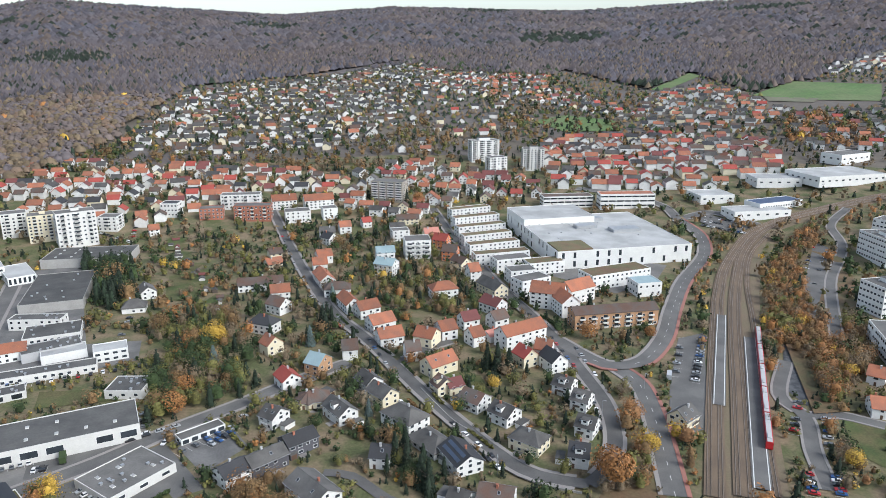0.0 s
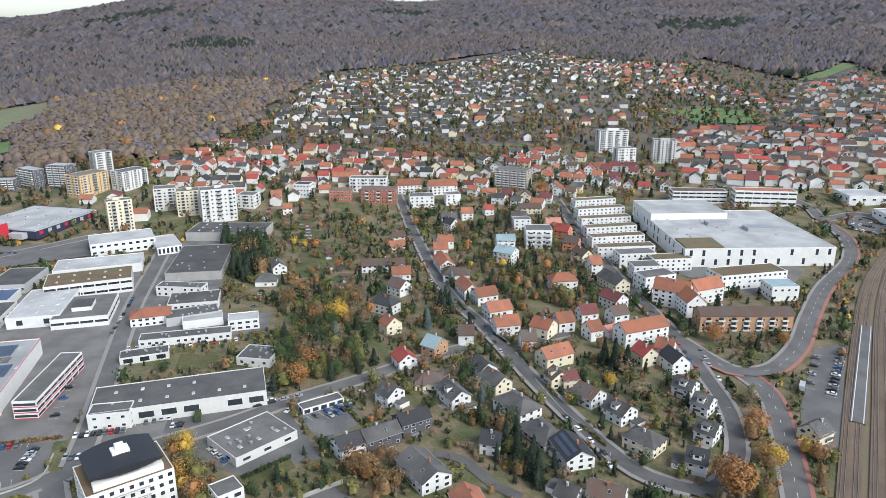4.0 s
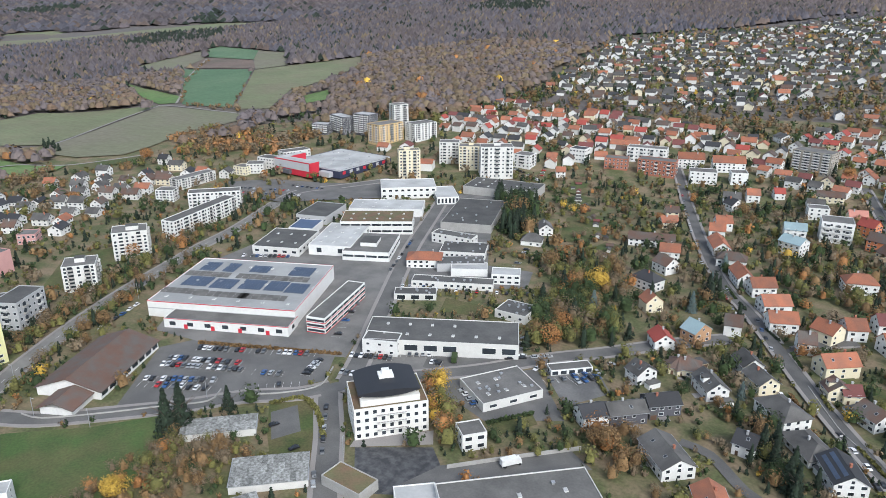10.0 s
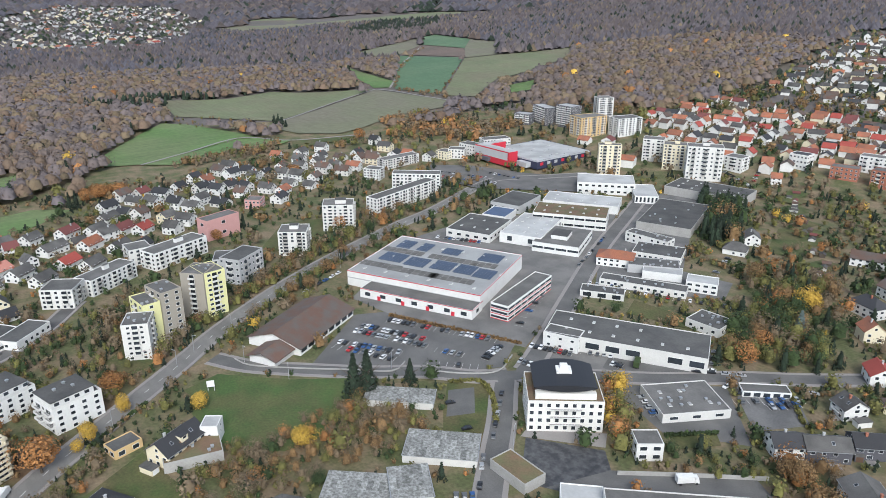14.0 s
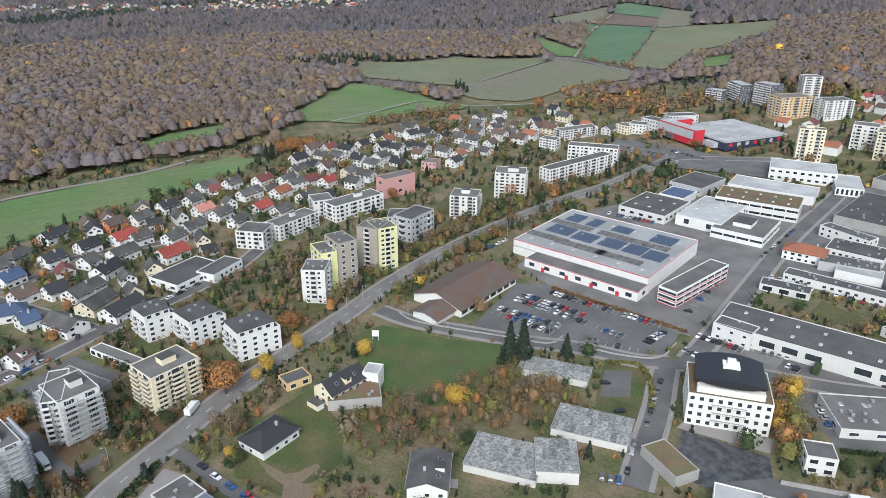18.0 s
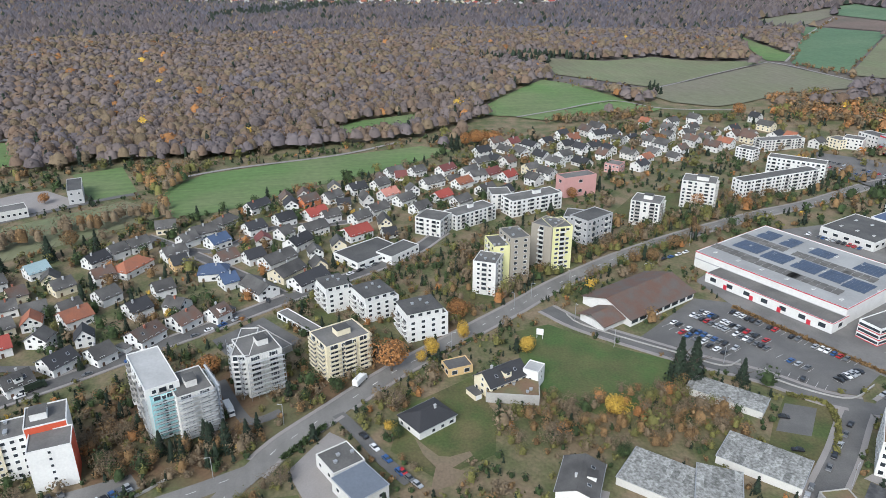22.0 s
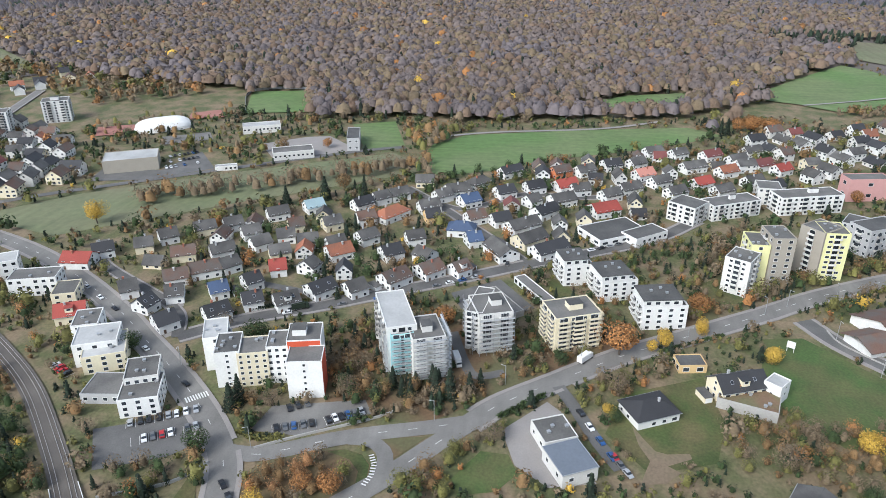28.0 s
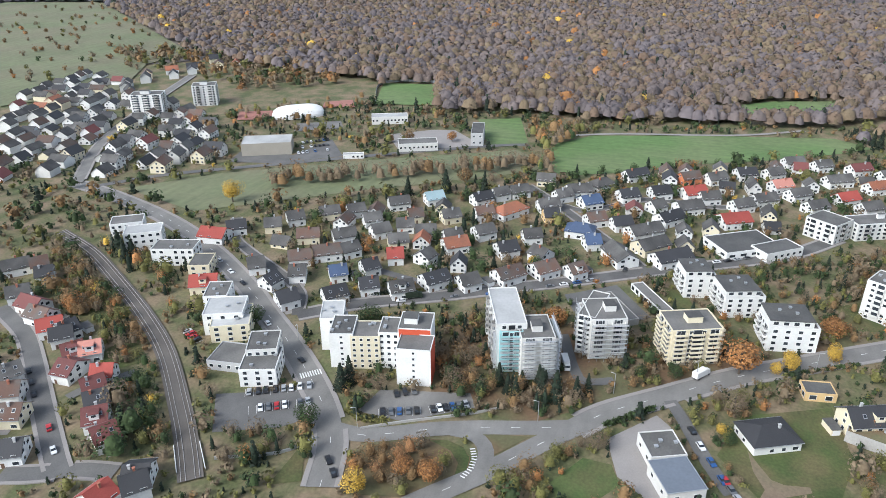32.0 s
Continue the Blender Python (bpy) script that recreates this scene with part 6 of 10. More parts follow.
# works, halls and stores
solar_hall(-298.4, 260.8, 23.1, 83.4, 67, 8.7)
block(-275.8, 228.6, 22.8, 68.3, 14, 5, floors=1, wall='white', roof='gravel', name='loading_annex', label='low white loading annex with red trim', category='building', bay=8, win=(3, 2.2))
annex = bpy.data.objects['loading_annex']
add_stripe(annex, 68.3, 14, 5.15, 5.5, WALL['red'], .09, (0, 1), 'red_edge')
for k in range(4):
    box_part('red_door', [(-1, -.1, 0, 1, -.004, 2.5)], WALL['red'], annex, '', side_pose(0, 68.3, 14) @ pose(-22 + k * 15, 0, .1))
works_office(-239, 270.8, 14.6, 10.5, 50.9, 8.6)
block(-341.3, 338.1, 21.3, 32.9, 39.5, 5.5, floors=1, wall='offwhite', roof='felt', name='workshop', label='grey-roofed workshop with roof lights', lights=6, bay=6, win=(3, 1.6))
block(-312.6, 361.4, 22.6, 29.2, 49.4, 6.7, floors=1, wall='white', roof='pale', name='warehouse', label='white warehouse with red roller doors', lights=12, bay=12, win=(3.4, 3.2))
block(-284.6, 360.9, 25, 31.2, 39.2, 6.2, floors=1, wall='white', roof='gravel', name='showroom', label='grey two-storey showroom beside the works street', ribbon=True, penthouse=0.35)
block(-311.2, 402.8, 31.9, 52.5, 28.2, 9.5, floors=2, wall='offwhite', roof='planted', name='showroom', label='commercial building with a brown gravel roof', lights=10, ribbon=True)
block(-331.2, 441.7, 28.9, 58, 27.3, 6, floors=1, wall='white', roof='pale', name='warehouse', label='long white-roofed warehouse among the town houses', sides=(), lights=8)
block(-366.8, 403.3, 15.8, 25.3, 37, 6, floors=1, wall='grey', roof='felt', name='workshop', label='grey flat-roofed workshop among the town houses', sides=(0,))
block(-353.3, 370.7, 20.7, 18.1, 22.1, 5, floors=1, wall='white', roof='blue', name='workshop', label='workshop with a blue sheet roof', sides=(0,))
red_store(-455.5, 532, -3.5, 68, 74, 6.2)
block(-348.3, 494.7, 38, 47, 30, 9.5, floors=2, wall='white', roof='pale', name='store', label='white store with a yellow canopy band', bay=5, win=(2.6, 1.6))
block(-313, 499.3, 39.8, 18.4, 36.3, 6, floors=1, wall='white', roof='pale', name='store', label='low white annex with tall piers', bay=3, win=(1.6, 4))
block(-279.4, 543.6, 8.7, 64, 34.7, 6.8, floors=1, wall='concrete', roof='felt', name='garage_deck', label='long dark flat-roofed hall', lights=12, sides=())
# wide dark panes put the shade of recessed loading bays on the front
block(-170.9, 270.5, 26.6, 75.3, 25.6, 7.5, floors=1, wall='offwhite', roof='felt', name='warehouse', label='long grey-roofed warehouse with white walls', lights=10, bay=7.5, win=(5.6, 3.0), skip=.1)
block(-192, 248.9, 21, 17.4, 10, 7.8, floors=2, wall='white', roof='felt', name='warehouse_office', label='white two-storey office wing of a warehouse', bay=4, win=(1.3, 1.1))
block(-125.1, 245.8, 55.8, 29, 23.1, 3.8, floors=1, wall='offwhite', roof='gravel', name='workshop', label='low pale workshop with a gravel roof', lights=5, vents=9, bay=7, win=(3, 1.3))
block(-117, 205.8, 48.4, 9.9, 9.3, 7.1, floors=2, wall='offwhite', roof='gravel', name='villa', label='white cube villa with a flat grey roof', bay=4.5, win=(2.6, 1.6))
block(-73.3, 168.5, -137.8, 53.4, 50, 8, floors=1, wall='offwhite', roof='gravel', name='production_hall', label='large grey flat-roofed production hall', lights=8, vents=6, sides=())
block(-111.4, 160.5, -139.3, 14.4, 20, 5, floors=1, wall='white', roof='pale', name='hall_annex', label='low pale-roofed hall annex', sides=())
block(-140, 160.1, 86.2, 10.1, 18, 4, floors=1, wall='concrete', roof='planted', name='shed', label='flat shed with a mossy brown roof', sides=())
block(-107.1, 279.8, 42.6, 20.2, 7, 2.4, floors=1, wall='white', roof='gravel', name='garage_row', label='row of white garages', bay=3, win=(2.4, 1.9), skip=0)
block(-229.3, 390.2, 22.8, 30.5, 21.4, 4.4, floors=1, wall='offwhite', roof='felt', name='workshop', label='low white workshop with a window band', bay=3.2, win=(1.8, 1.4), skip=0, vents=7)
block(-215.9, 312.5, 30.7, 24.1, 10, 3.5, floors=1, wall='offwhite', roof='felt', name='garage_row', label='low white garages beside the works street', bay=6, win=(4, 2.4), skip=0, vents=7)
block(-155.1, 320.5, 0.5, 18.2, 16, 4.4, floors=1, wall='offwhite', roof='felt', name='workshop', label='pale cube-shaped workshop among the town houses', bay=5, vents=9)
block(-182.8, 361.5, 25.8, 17.3, 12, 6.2, floors=2, wall='white', roof='pale', name='workshop', label='white two-storey workshop with garage doors', bay=4, win=(2.4, 1.3))
block(-208.6, 361.5, 28.9, 22.7, 12, 4.5, floors=1, wall='white', roof='pale', name='workshop', label='pale-roofed shed among the town houses', sides=())
block(-206, 337.6, 23.7, 48.7, 10, 4, floors=1, wall='offwhite', roof='felt', name='shed', label='long low shed among the town houses', sides=(0,), vents=7)
block(-245.9, 404.7, 3.3, 31.1, 10, 6.7, floors=2, wall='offwhite', roof='felt', name='workshop', label='white house with red corner panels', bay=4, vents=7)
block(-263, 462.8, 18.6, 38, 67.5, 6, floors=1, wall='concrete', roof='felt', name='workshop', label='old flat-roofed workshop among the town houses', sides=(), vents=9)
block(-218.3, 366.4, 34.5, 30.2, 14, 5, floors=1, wall='grey', roof='felt', name='workshop', label='grey workshop with a gravel roof', sides=(), vents=9)

# office building and sheds
office_building(-154.2, 201.6, 46.5, 29.6, 22.5, 13.4)
shed(-206.1, 159.4, 42.1, 29.1, 11, 1.5)
shed(-168.4, 149.6, 41.2, 27.6, 16.7, 2.9)
shed(-167.8, 111.4, 43.3, 25.2, 18.5, 3.1)
shed(-158.1, 125.7, 57.7, 14.2, 17.5, 5)
supermarket(-291.1, 164, 114.3, 48.2, 30, 4.3)
block(-249.0, 60.6, 100, 11, 8, 3.3, floors=1, wall='yellow', roof='felt', name='garage', label='low ochre garage with a dark roof', bay=4, win=(2.4, 1.8))
block(-233, 88.7, 49.6, 6.6, 7.5, 7.8, floors=3, wall='white', roof='pale', name='stair_tower', label='white cube tower of an inn', bay=4, win=(0.9, 1.1), skip=0.4)
block(-228.6, 78.6, 71.8, 20.8, 16, 4, floors=1, wall='concrete', roof='planted', name='inn_annex', label='flat annex with a mossy brown roof', sides=(), vents=4)

# apartment buildings
block(-430.9, 340.2, 11.8, 10.9, 73.2, 12.8, floors=5, label='long white five-storey apartment block', wall='white', bay=3.2, skip=0, name='apartment_building', category='apartment building')
block(-458.1, 377.3, 44.9, 40.8, 13, 14, floors=5, label='white five-storey apartment block', wall='white', bay=3.2, name='apartment_building', category='apartment building')
block(-508.2, 369.2, 29.1, 15.1, 12, 9.7, floors=4, label='white four-storey apartment block', wall='white', name='apartment_building', category='apartment building')
block(-528.3, 412.8, 90.8, 41.8, 12, 8.6, floors=4, label='pale four-storey apartment block', wall='offwhite', name='apartment_building', category='apartment building')
block(-414.1, 268.5, 53.1, 21.7, 17, 18.9, floors=8, label='pale eight-storey apartment tower', wall='offwhite', roof='gravel', penthouse=0.35, bay=3.4, name='apartment_building', category='apartment building')
block(-392.3, 219.4, 51, 18.2, 17, 15.8, floors=7, label='pale seven-storey apartment tower', wall='offwhite', penthouse=0.3, bay=3.4, name='apartment_building', category='apartment building')
block(-319.7, 93.4, 59.3, 11.9, 14, 18.1, floors=7, label='white end tower of a stepped apartment building', wall='offwhite', bay=4, win=(1.2, 1.1), vents=5, name='apartment_building', category='apartment building')
block(-332.9, 102, 92.2, 8.7, 16, 21, floors=7, label='lime-yellow section of a stepped apartment building', wall='lime', bay=4, vents=3, name='apartment_building', category='apartment building')
block(-332.9, 111.5, 97, 10.8, 16, 25, floors=8, label='taupe and yellow section of a stepped apartment building', wall='taupe', bay=4, vents=3, name='apartment_building', category='apartment building')
block(-343.1, 139.1, 92.3, 11.9, 15, 24.5, floors=9, label='lime-yellow nine-storey apartment tower', wall='lime', bay=4, win=(1.6, 1.2), vents=3, name='apartment_building', category='apartment building')
block(-344.3, 134.7, 39, 12.8, 15, 24.8, floors=9, label='taupe nine-storey stair section of a yellow tower', wall='taupe', bay=6, win=(2.2, 1.6), name='apartment_building', category='apartment building')
stepped_flats(-319, 15.5, 108.8, 14.5, 14.5, 13.2)
stepped_flats(-307.5, 33.7, 109.5, 17.5, 16.5, 12.6)
stepped_flats(-284.2, 52.2, 102, 19.6, 15.7, 13.8)
block(-262, 13.5, 113, 20.2, 15.5, 16.2, floors=8, label='cream eight-storey apartment tower with balconies', wall='cream', penthouse=0.3, balconies=((0, 3, 1.4), (1, 2, 1.4), (3, 2, 1.4)), balcony_wall='cream', bay=5, name='apartment_building', category='apartment building')
block(-256.6, -19.8, 111, 14.6, 17, 18.2, floors=8, label='grey-white eight-storey apartment tower with balconies', wall='offwhite', penthouse=0.3, balconies=((0, 2, 1.2), (3, 3, 1.4)), bay=5, name='apartment_building', category='apartment building')
block(-259.8, -24.3, 81.8, 7.3, 22, 17.9, floors=8, label='stepped wing of a grey-white apartment tower', wall='offwhite', balconies=((0, 2, 1.4),), bay=5, name='apartment_building', category='apartment building')
block(-234, -43.4, 112, 13, 17, 18.6, floors=9, label='white apartment tower under scaffolding', wall='offwhite', balconies=((0, 2, 1.4), (1, 2, 1.3)), penthouse=0.3, bay=5, name='apartment_building', category='apartment building')
block(-235.2, -53.8, 110, 9, 16, 18.3, floors=9, label='apartment tower with pale aqua panels', wall='aqua', balcony_wall='aqua', balconies=((0, 2, 1.2),), bay=5, vents=3, name='apartment_building', category='apartment building')
block(-242.5, -56.8, 22.1, 29, 11.8, 21, floors=8, label='white-roofed slab of an apartment tower', wall='white', roof='pale', bay=4, name='apartment_building', category='apartment building')
block(-213.2, -84.9, 101, 13.2, 11, 15.8, floors=6, label='white apartment block wing with an orange-red side wall', wall='white', bay=7, win=(.9, 1.0), skip=0, panel=(1, 'tomato'), sides=(0,), name='apartment_building', category='apartment building')
block(-224.4, -88.6, 103, 13, 13, 18.2, floors=6, label='taller white block behind with an orange-red recess', wall='white', roof='gravel', bay=6, panel=(0, 'tomato'), sides=(), penthouse=.4, name='apartment_building', category='apartment building')
block(-221.2, -98.4, 104, 8.2, 12, 16.2, floors=6, label='white six-storey apartment wing', wall='white', bay=2.6, win=(1.3, 1.2), skip=0, vents=3, name='apartment_building', category='apartment building')
block(-218, -107.4, 107, 11.6, 12, 14.6, floors=6, label='cream six-storey apartment wing', wall='cream', bay=2.9, win=(1.1, 1.1), skip=0, vents=3, sides=(0,), name='apartment_building', category='apartment building')
block(-217.2, -117, 107, 9.5, 14.5, 15.2, floors=6, label='white apartment wing with a dark flat roof', wall='white', roof='felt', bay=5, win=(1.1, 1.0), vents=5, sides=(0, 3), name='apartment_building', category='apartment building')
block(-227.5, -127, 112, 9.5, 15, 14.6, floors=5, label='white stepped end wing of an apartment block', wall='white', roof='pale', bay=5, vents=3, name='apartment_building', category='apartment building')
block(-196.1, -142.6, 109.9, 14.1, 16, 7.5, floors=3, label='white three-storey office house with roof terrace', wall='white', bay=4, vents=4, name='apartment_building', category='apartment building')
block(-204.2, -146.1, 113.3, 12.1, 14, 10, floors=3, label='white block behind the car park', wall='offwhite', sides=(0, 1), vents=3, name='apartment_building', category='apartment building')
block(-220.4, -172, 116.7, 16.3, 18, 7.6, floors=3, label='cream three-storey block with a pale roof', wall='cream', roof='pale', bay=4, vents=3, name='apartment_building', category='apartment building')
block(-223.3, -176.8, 113.4, 16.9, 15, 10, floors=3, label='white three-storey block with a pale roof', wall='white', roof='pale', bay=4, vents=2, name='apartment_building', category='apartment building')
block(-236.4, -189.8, 112.1, 10.7, 14, 9, floors=3, label='white flat-roofed block among the town houses', wall='white', roof='gravel', bay=4, vents=3, name='apartment_building', category='apartment building')
block(-270.2, -238.8, 107.4, 22, 12, 9, floors=3, label='white stepped terrace block', wall='white', roof='gravel', bay=3, vents=2, name='apartment_building', category='apartment building')
block(-280, -266.9, 122.8, 19.3, 12, 10, floors=3, label='white stepped terrace block', wall='white', roof='pale', bay=3, name='apartment_building', category='apartment building')
block(-287.7, -284, 123.9, 17.2, 12, 10, floors=3, label='white stepped terrace block', wall='white', roof='gravel', bay=3, name='apartment_building', category='apartment building')
block(-200.1, -159.1, 97.3, 14.9, 14, 4, floors=1, label='low grey flat-roofed hall', wall='grey', roof='gravel', name='workshop', category='building', sides=(0,))
block(-264.7, -219.5, 110.6, 10.6, 14, 6, floors=2, label='cream flat-roofed house among the town houses', wall='cream', roof='gravel', name='house', category='house')
block(-405, 82.6, 52, 17.4, 16, 10.9, floors=4, label='white four-storey apartment block', wall='offwhite', bay=3.4, name='apartment_building', category='apartment building')
block(-416.1, 108.7, 116.4, 33.2, 13, 9.4, floors=4, label='long white four-storey apartment block', wall='white', bay=3.4, penthouse=0.12, name='apartment_building', category='apartment building')
block(-429.8, 154.8, 106.4, 39.9, 14, 11, floors=4, label='long white four-storey apartment block', wall='white', bay=3.4, penthouse=0.15, name='apartment_building', category='apartment building')
block(-442.3, 136.1, 85.6, 14, 15, 10.4, floors=4, label='white four-storey apartment block', wall='offwhite', bay=3.4, name='apartment_building', category='apartment building')
block(-389, 170.8, 59.2, 15.3, 16, 10.6, floors=4, label='grey four-storey apartment block', wall='grey', bay=3.4, roof='felt', name='apartment_building', category='apartment building')
block(-375.2, 173.6, 117.5, 23.3, 14, 15.1, floors=4, label='grey and brick four-storey apartment block', wall='grey', bay=3.4, roof='felt', name='apartment_building', category='apartment building')
block(-455.5, 196.7, 101.6, 26.5, 11.3, 14.2, floors=2, wall='pink', roof='gravel', name='church_hall', label='pink rendered flat-roofed community hall', category='hall', bay=14, win=(3, 2))
block(-500.2, 247.3, 43.4, 12.2, 12, 7, floors=2, wall='pink', roof='gravel', name='hall_wing', label='pink rendered wing of a community hall', category='hall')
block(-375, 38.3, 122.8, 32.7, 22, 4, floors=1, wall='white', roof='felt', name='nursery', label='low white building with solar panels on the dark roof', category='building', bay=5, win=(3, 1.4))
block(-374.7, 534.5, 43.3, 20, 9.5, 26.6, floors=9, label='beige nine-storey apartment tower', wall='cream', penthouse=0.3, bay=3.6, name='apartment_building', category='apartment building')
block(-307, 579.1, 33.8, 30, 16, 28.7, floors=8, label='pale eight-storey apartment block', wall='offwhite', bay=3.6, penthouse=0.2, name='apartment_building', category='apartment building')
block(-339.4, 587.5, 29, 22, 16, 22, floors=8, label='beige eight-storey apartment block', wall='cream', bay=3.6, penthouse=0.2, name='apartment_building', category='apartment building')
block(-367.8, 594.9, 29, 19.3, 16, 20, floors=7, label='pale apartment block among the town houses', wall='offwhite', bay=3.6, name='apartment_building', category='apartment building')
block(-296.3, 618.4, 1.7, 16.7, 16, 12, floors=4, label='white apartment block among the town houses', wall='white', bay=3.6, name='apartment_building', category='apartment building')
block(-481.8, 668.4, 58.5, 17.4, 15.4, 29.4, floors=12, label='pale twelve-storey tower block', wall='offwhite', bay=4, name='apartment_building', category='apartment building')
block(-437.9, 648.4, -19.5, 18.6, 29.6, 17.7, floors=8, label='white eight-storey apartment block', wall='white', bay=4, name='apartment_building', category='apartment building')
block(-467.1, 623, -14, 20.2, 33.6, 20.4, floors=8, label='yellow eight-storey apartment tower', wall='yellow', bay=4, name='apartment_building', category='apartment building')
block(-555.5, 619.8, 17.7, 19.4, 14, 11.5, floors=5, label='dark clad apartment block with white balconies', wall='darkgrey', roof='pale', balconies=((0, 3, 1.4),), name='apartment_building', category='apartment building')
block(-539.4, 635.9, -21.7, 30.6, 14, 19, floors=8, label='dark clad apartment block with white balconies', wall='darkgrey', roof='pale', balconies=((0, 3, 1.4),), name='apartment_building', category='apartment building')
block(-506.9, 639.3, -2.3, 22.8, 16, 23.2, floors=10, label='dark clad apartment block with white balconies', wall='darkgrey', roof='pale', balconies=((0, 3, 1.4),), name='apartment_building', category='apartment building')
block(-516.1, 462.4, 10.3, 13.9, 14, 7.5, floors=3, label='cream three-storey apartment house', wall='cream', roof='gravel', name='apartment_building', category='apartment building')
block(-510.3, 472.5, 37.4, 15.9, 14, 8.7, floors=3, label='pale three-storey apartment house', wall='offwhite', name='apartment_building', category='apartment building')
block(-509.4, 490.9, 7.1, 20.4, 14, 10.3, floors=3, label='pale three-storey apartment house', wall='offwhite', name='apartment_building', category='apartment building')
block(-510.1, 525, 68.7, 29.4, 14, 9.3, floors=3, label='pale three-storey apartment house', wall='offwhite', name='apartment_building', category='apartment building')

scaffold(-234, -43.4, 112, 13, 17, 18.6, (0, 1), 'silver scaffolding round a white apartment tower')
scaffold(-235.2, -53.8, 110, 9, 16, 18.3, (0, 3), 'silver scaffolding round an aqua apartment tower')
scaffold(-256.6, -19.8, 111, 14.6, 17, 18.2, (0, 3), 'silver scaffolding round a grey-white tower')

# town centre and station quarter
mall(129.2, 583.9, 11.6, 111.1, 113.3, 13.8)
block(96.1, 630.8, 12.4, 64.8, 50, 17, floors=1, wall='white', roof='pale', name='mall_cinema', label='white upper block of the shopping mall', category='mall', sides=(0, 3), bay=9, win=(1.2, 6), skip=0.4)
block(24.5, 669.3, 23.9, 40.7, 11, 9.5, floors=3, wall='white', roof='planted', name='terraced_flats', label='white terraced row of flats with planted roofs', category='apartment building', group='white rows of flats', bay=4)
block(29.5, 646.4, 22.7, 45, 11, 9.5, floors=3, wall='white', roof='planted', name='terraced_flats', label='white terraced row of flats with planted roofs', category='apartment building', group='white rows of flats', bay=4)
block(32.9, 622, 20.6, 45.5, 11, 9.5, floors=3, wall='white', roof='planted', name='terraced_flats', label='white terraced row of flats with planted roofs', category='apartment building', group='white rows of flats', bay=4)
block(36.3, 593.4, 21.8, 44.6, 11, 9.5, floors=3, wall='white', roof='planted', name='terraced_flats', label='white terraced row of flats with planted roofs', category='apartment building', group='white rows of flats', bay=4)
block(40.2, 564.7, 20, 44.1, 11, 9.5, floors=3, wall='white', roof='planted', name='terraced_flats', label='white terraced row of flats with planted roofs', category='apartment building', group='white rows of flats', bay=4)
block(44.7, 536.1, 15.7, 44.6, 11, 9.5, floors=3, wall='white', roof='planted', name='terraced_flats', label='white terraced row of flats with planted roofs', category='apartment building', group='white rows of flats', bay=4)
block(50.9, 519.1, 18.1, 27.6, 14, 10, floors=3, label='white flat-roofed town house', wall='white', bay=4, name='apartment_building', category='apartment building')
block(55.4, 490, 15.3, 19.3, 14, 10, floors=3, label='white flat-roofed town house', wall='white', bay=4, name='apartment_building', category='apartment building')
block(75.2, 513.5, 17, 28.4, 14, 9, floors=3, label='white flat-roofed town house', wall='white', roof='planted', bay=4, name='apartment_building', category='apartment building')
block(60, 467.3, 30, 23.9, 14, 11, floors=3, label='white flat-roofed town house', wall='white', bay=4, name='apartment_building', category='apartment building')
block(122.4, 487, 23, 49.4, 18, 10.2, floors=3, label='white office block with a brown gravel roof', wall='white', roof='planted', bay=3.6, name='apartment_building', category='apartment building')
block(137.8, 464.8, 12.8, 17.6, 16, 9.5, floors=2, wall='white', roof='teal', name='pavilion', label='white pavilion with a pale blue-grey roof', category='building', bay=4)
block(49.5, 878.3, 16, 35.4, 16, 24.7, floors=10, label='white ten-storey stepped tower block', wall='white', bay=4, penthouse=0.4, name='apartment_building', category='apartment building')
block(105.3, 836.9, -0.8, 24.8, 18, 24.4, floors=10, label='pale ten-storey tower block', wall='offwhite', bay=4, penthouse=0.4, name='apartment_building', category='apartment building')
block(61.3, 823.5, 21.9, 21.6, 14, 18, floors=6, label='white stepped apartment block', wall='white', bay=4, name='apartment_building', category='apartment building')
block(-55.2, 722.7, -16.3, 34.2, 18, 19.4, floors=8, label='brown-grey eight-storey apartment block', wall='taupe', bay=4, balconies=((0, 4, 1.3),), name='apartment_building', category='apartment building')
block(180, 692.2, 2.3, 53.8, 16, 13.5, floors=3, wall='white', roof='orange', name='school', label='white school with an orange roof', category='school', ribbon=True)
block(122.6, 698.8, 5.5, 50, 16, 11, floors=3, wall='white', roof='brown', name='school', label='white school with window bands', category='school', ribbon=True)
block(-199.1, 690.8, 7.6, 37.7, 14, 14, floors=4, label='white and brick four-storey apartment block', wall='white', bay=3.6, name='apartment_building', category='apartment building')
block(-179.2, 658.3, 3.7, 33.9, 14, 14, floors=4, label='white and red brick apartment block', wall='redbrick', bay=3.6, name='apartment_building', category='apartment building')
block(-218.5, 658.4, 11.9, 21.8, 14, 10, floors=3, label='red brick apartment block', wall='redbrick', bay=3.6, name='apartment_building', category='apartment building')
block(-257.2, 660.4, -0.3, 16.2, 14, 12.5, floors=3, label='white town house with a dark roof', wall='white', roof='dark', name='apartment_building', category='apartment building')
block(-137.9, 658.1, 16.7, 23.4, 16, 10, floors=3, label='white apartment block among the town houses', wall='white', bay=4, name='apartment_building', category='apartment building')
block(-109.2, 667.3, 19.4, 14, 14, 10, floors=3, label='white apartment block among the town houses', wall='white', bay=4, name='apartment_building', category='apartment building')
block(-21.4, 555.1, 8.8, 20.6, 18, 15, floors=4, label='white modern apartment house with terraces', wall='white', bay=4, balconies=((0, 3, 1.6),), name='apartment_building', category='apartment building')
block(-38.2, 607.2, 14.5, 15, 12, 9, floors=3, label='white modern apartment house', wall='white', bay=4, name='apartment_building', category='apartment building')
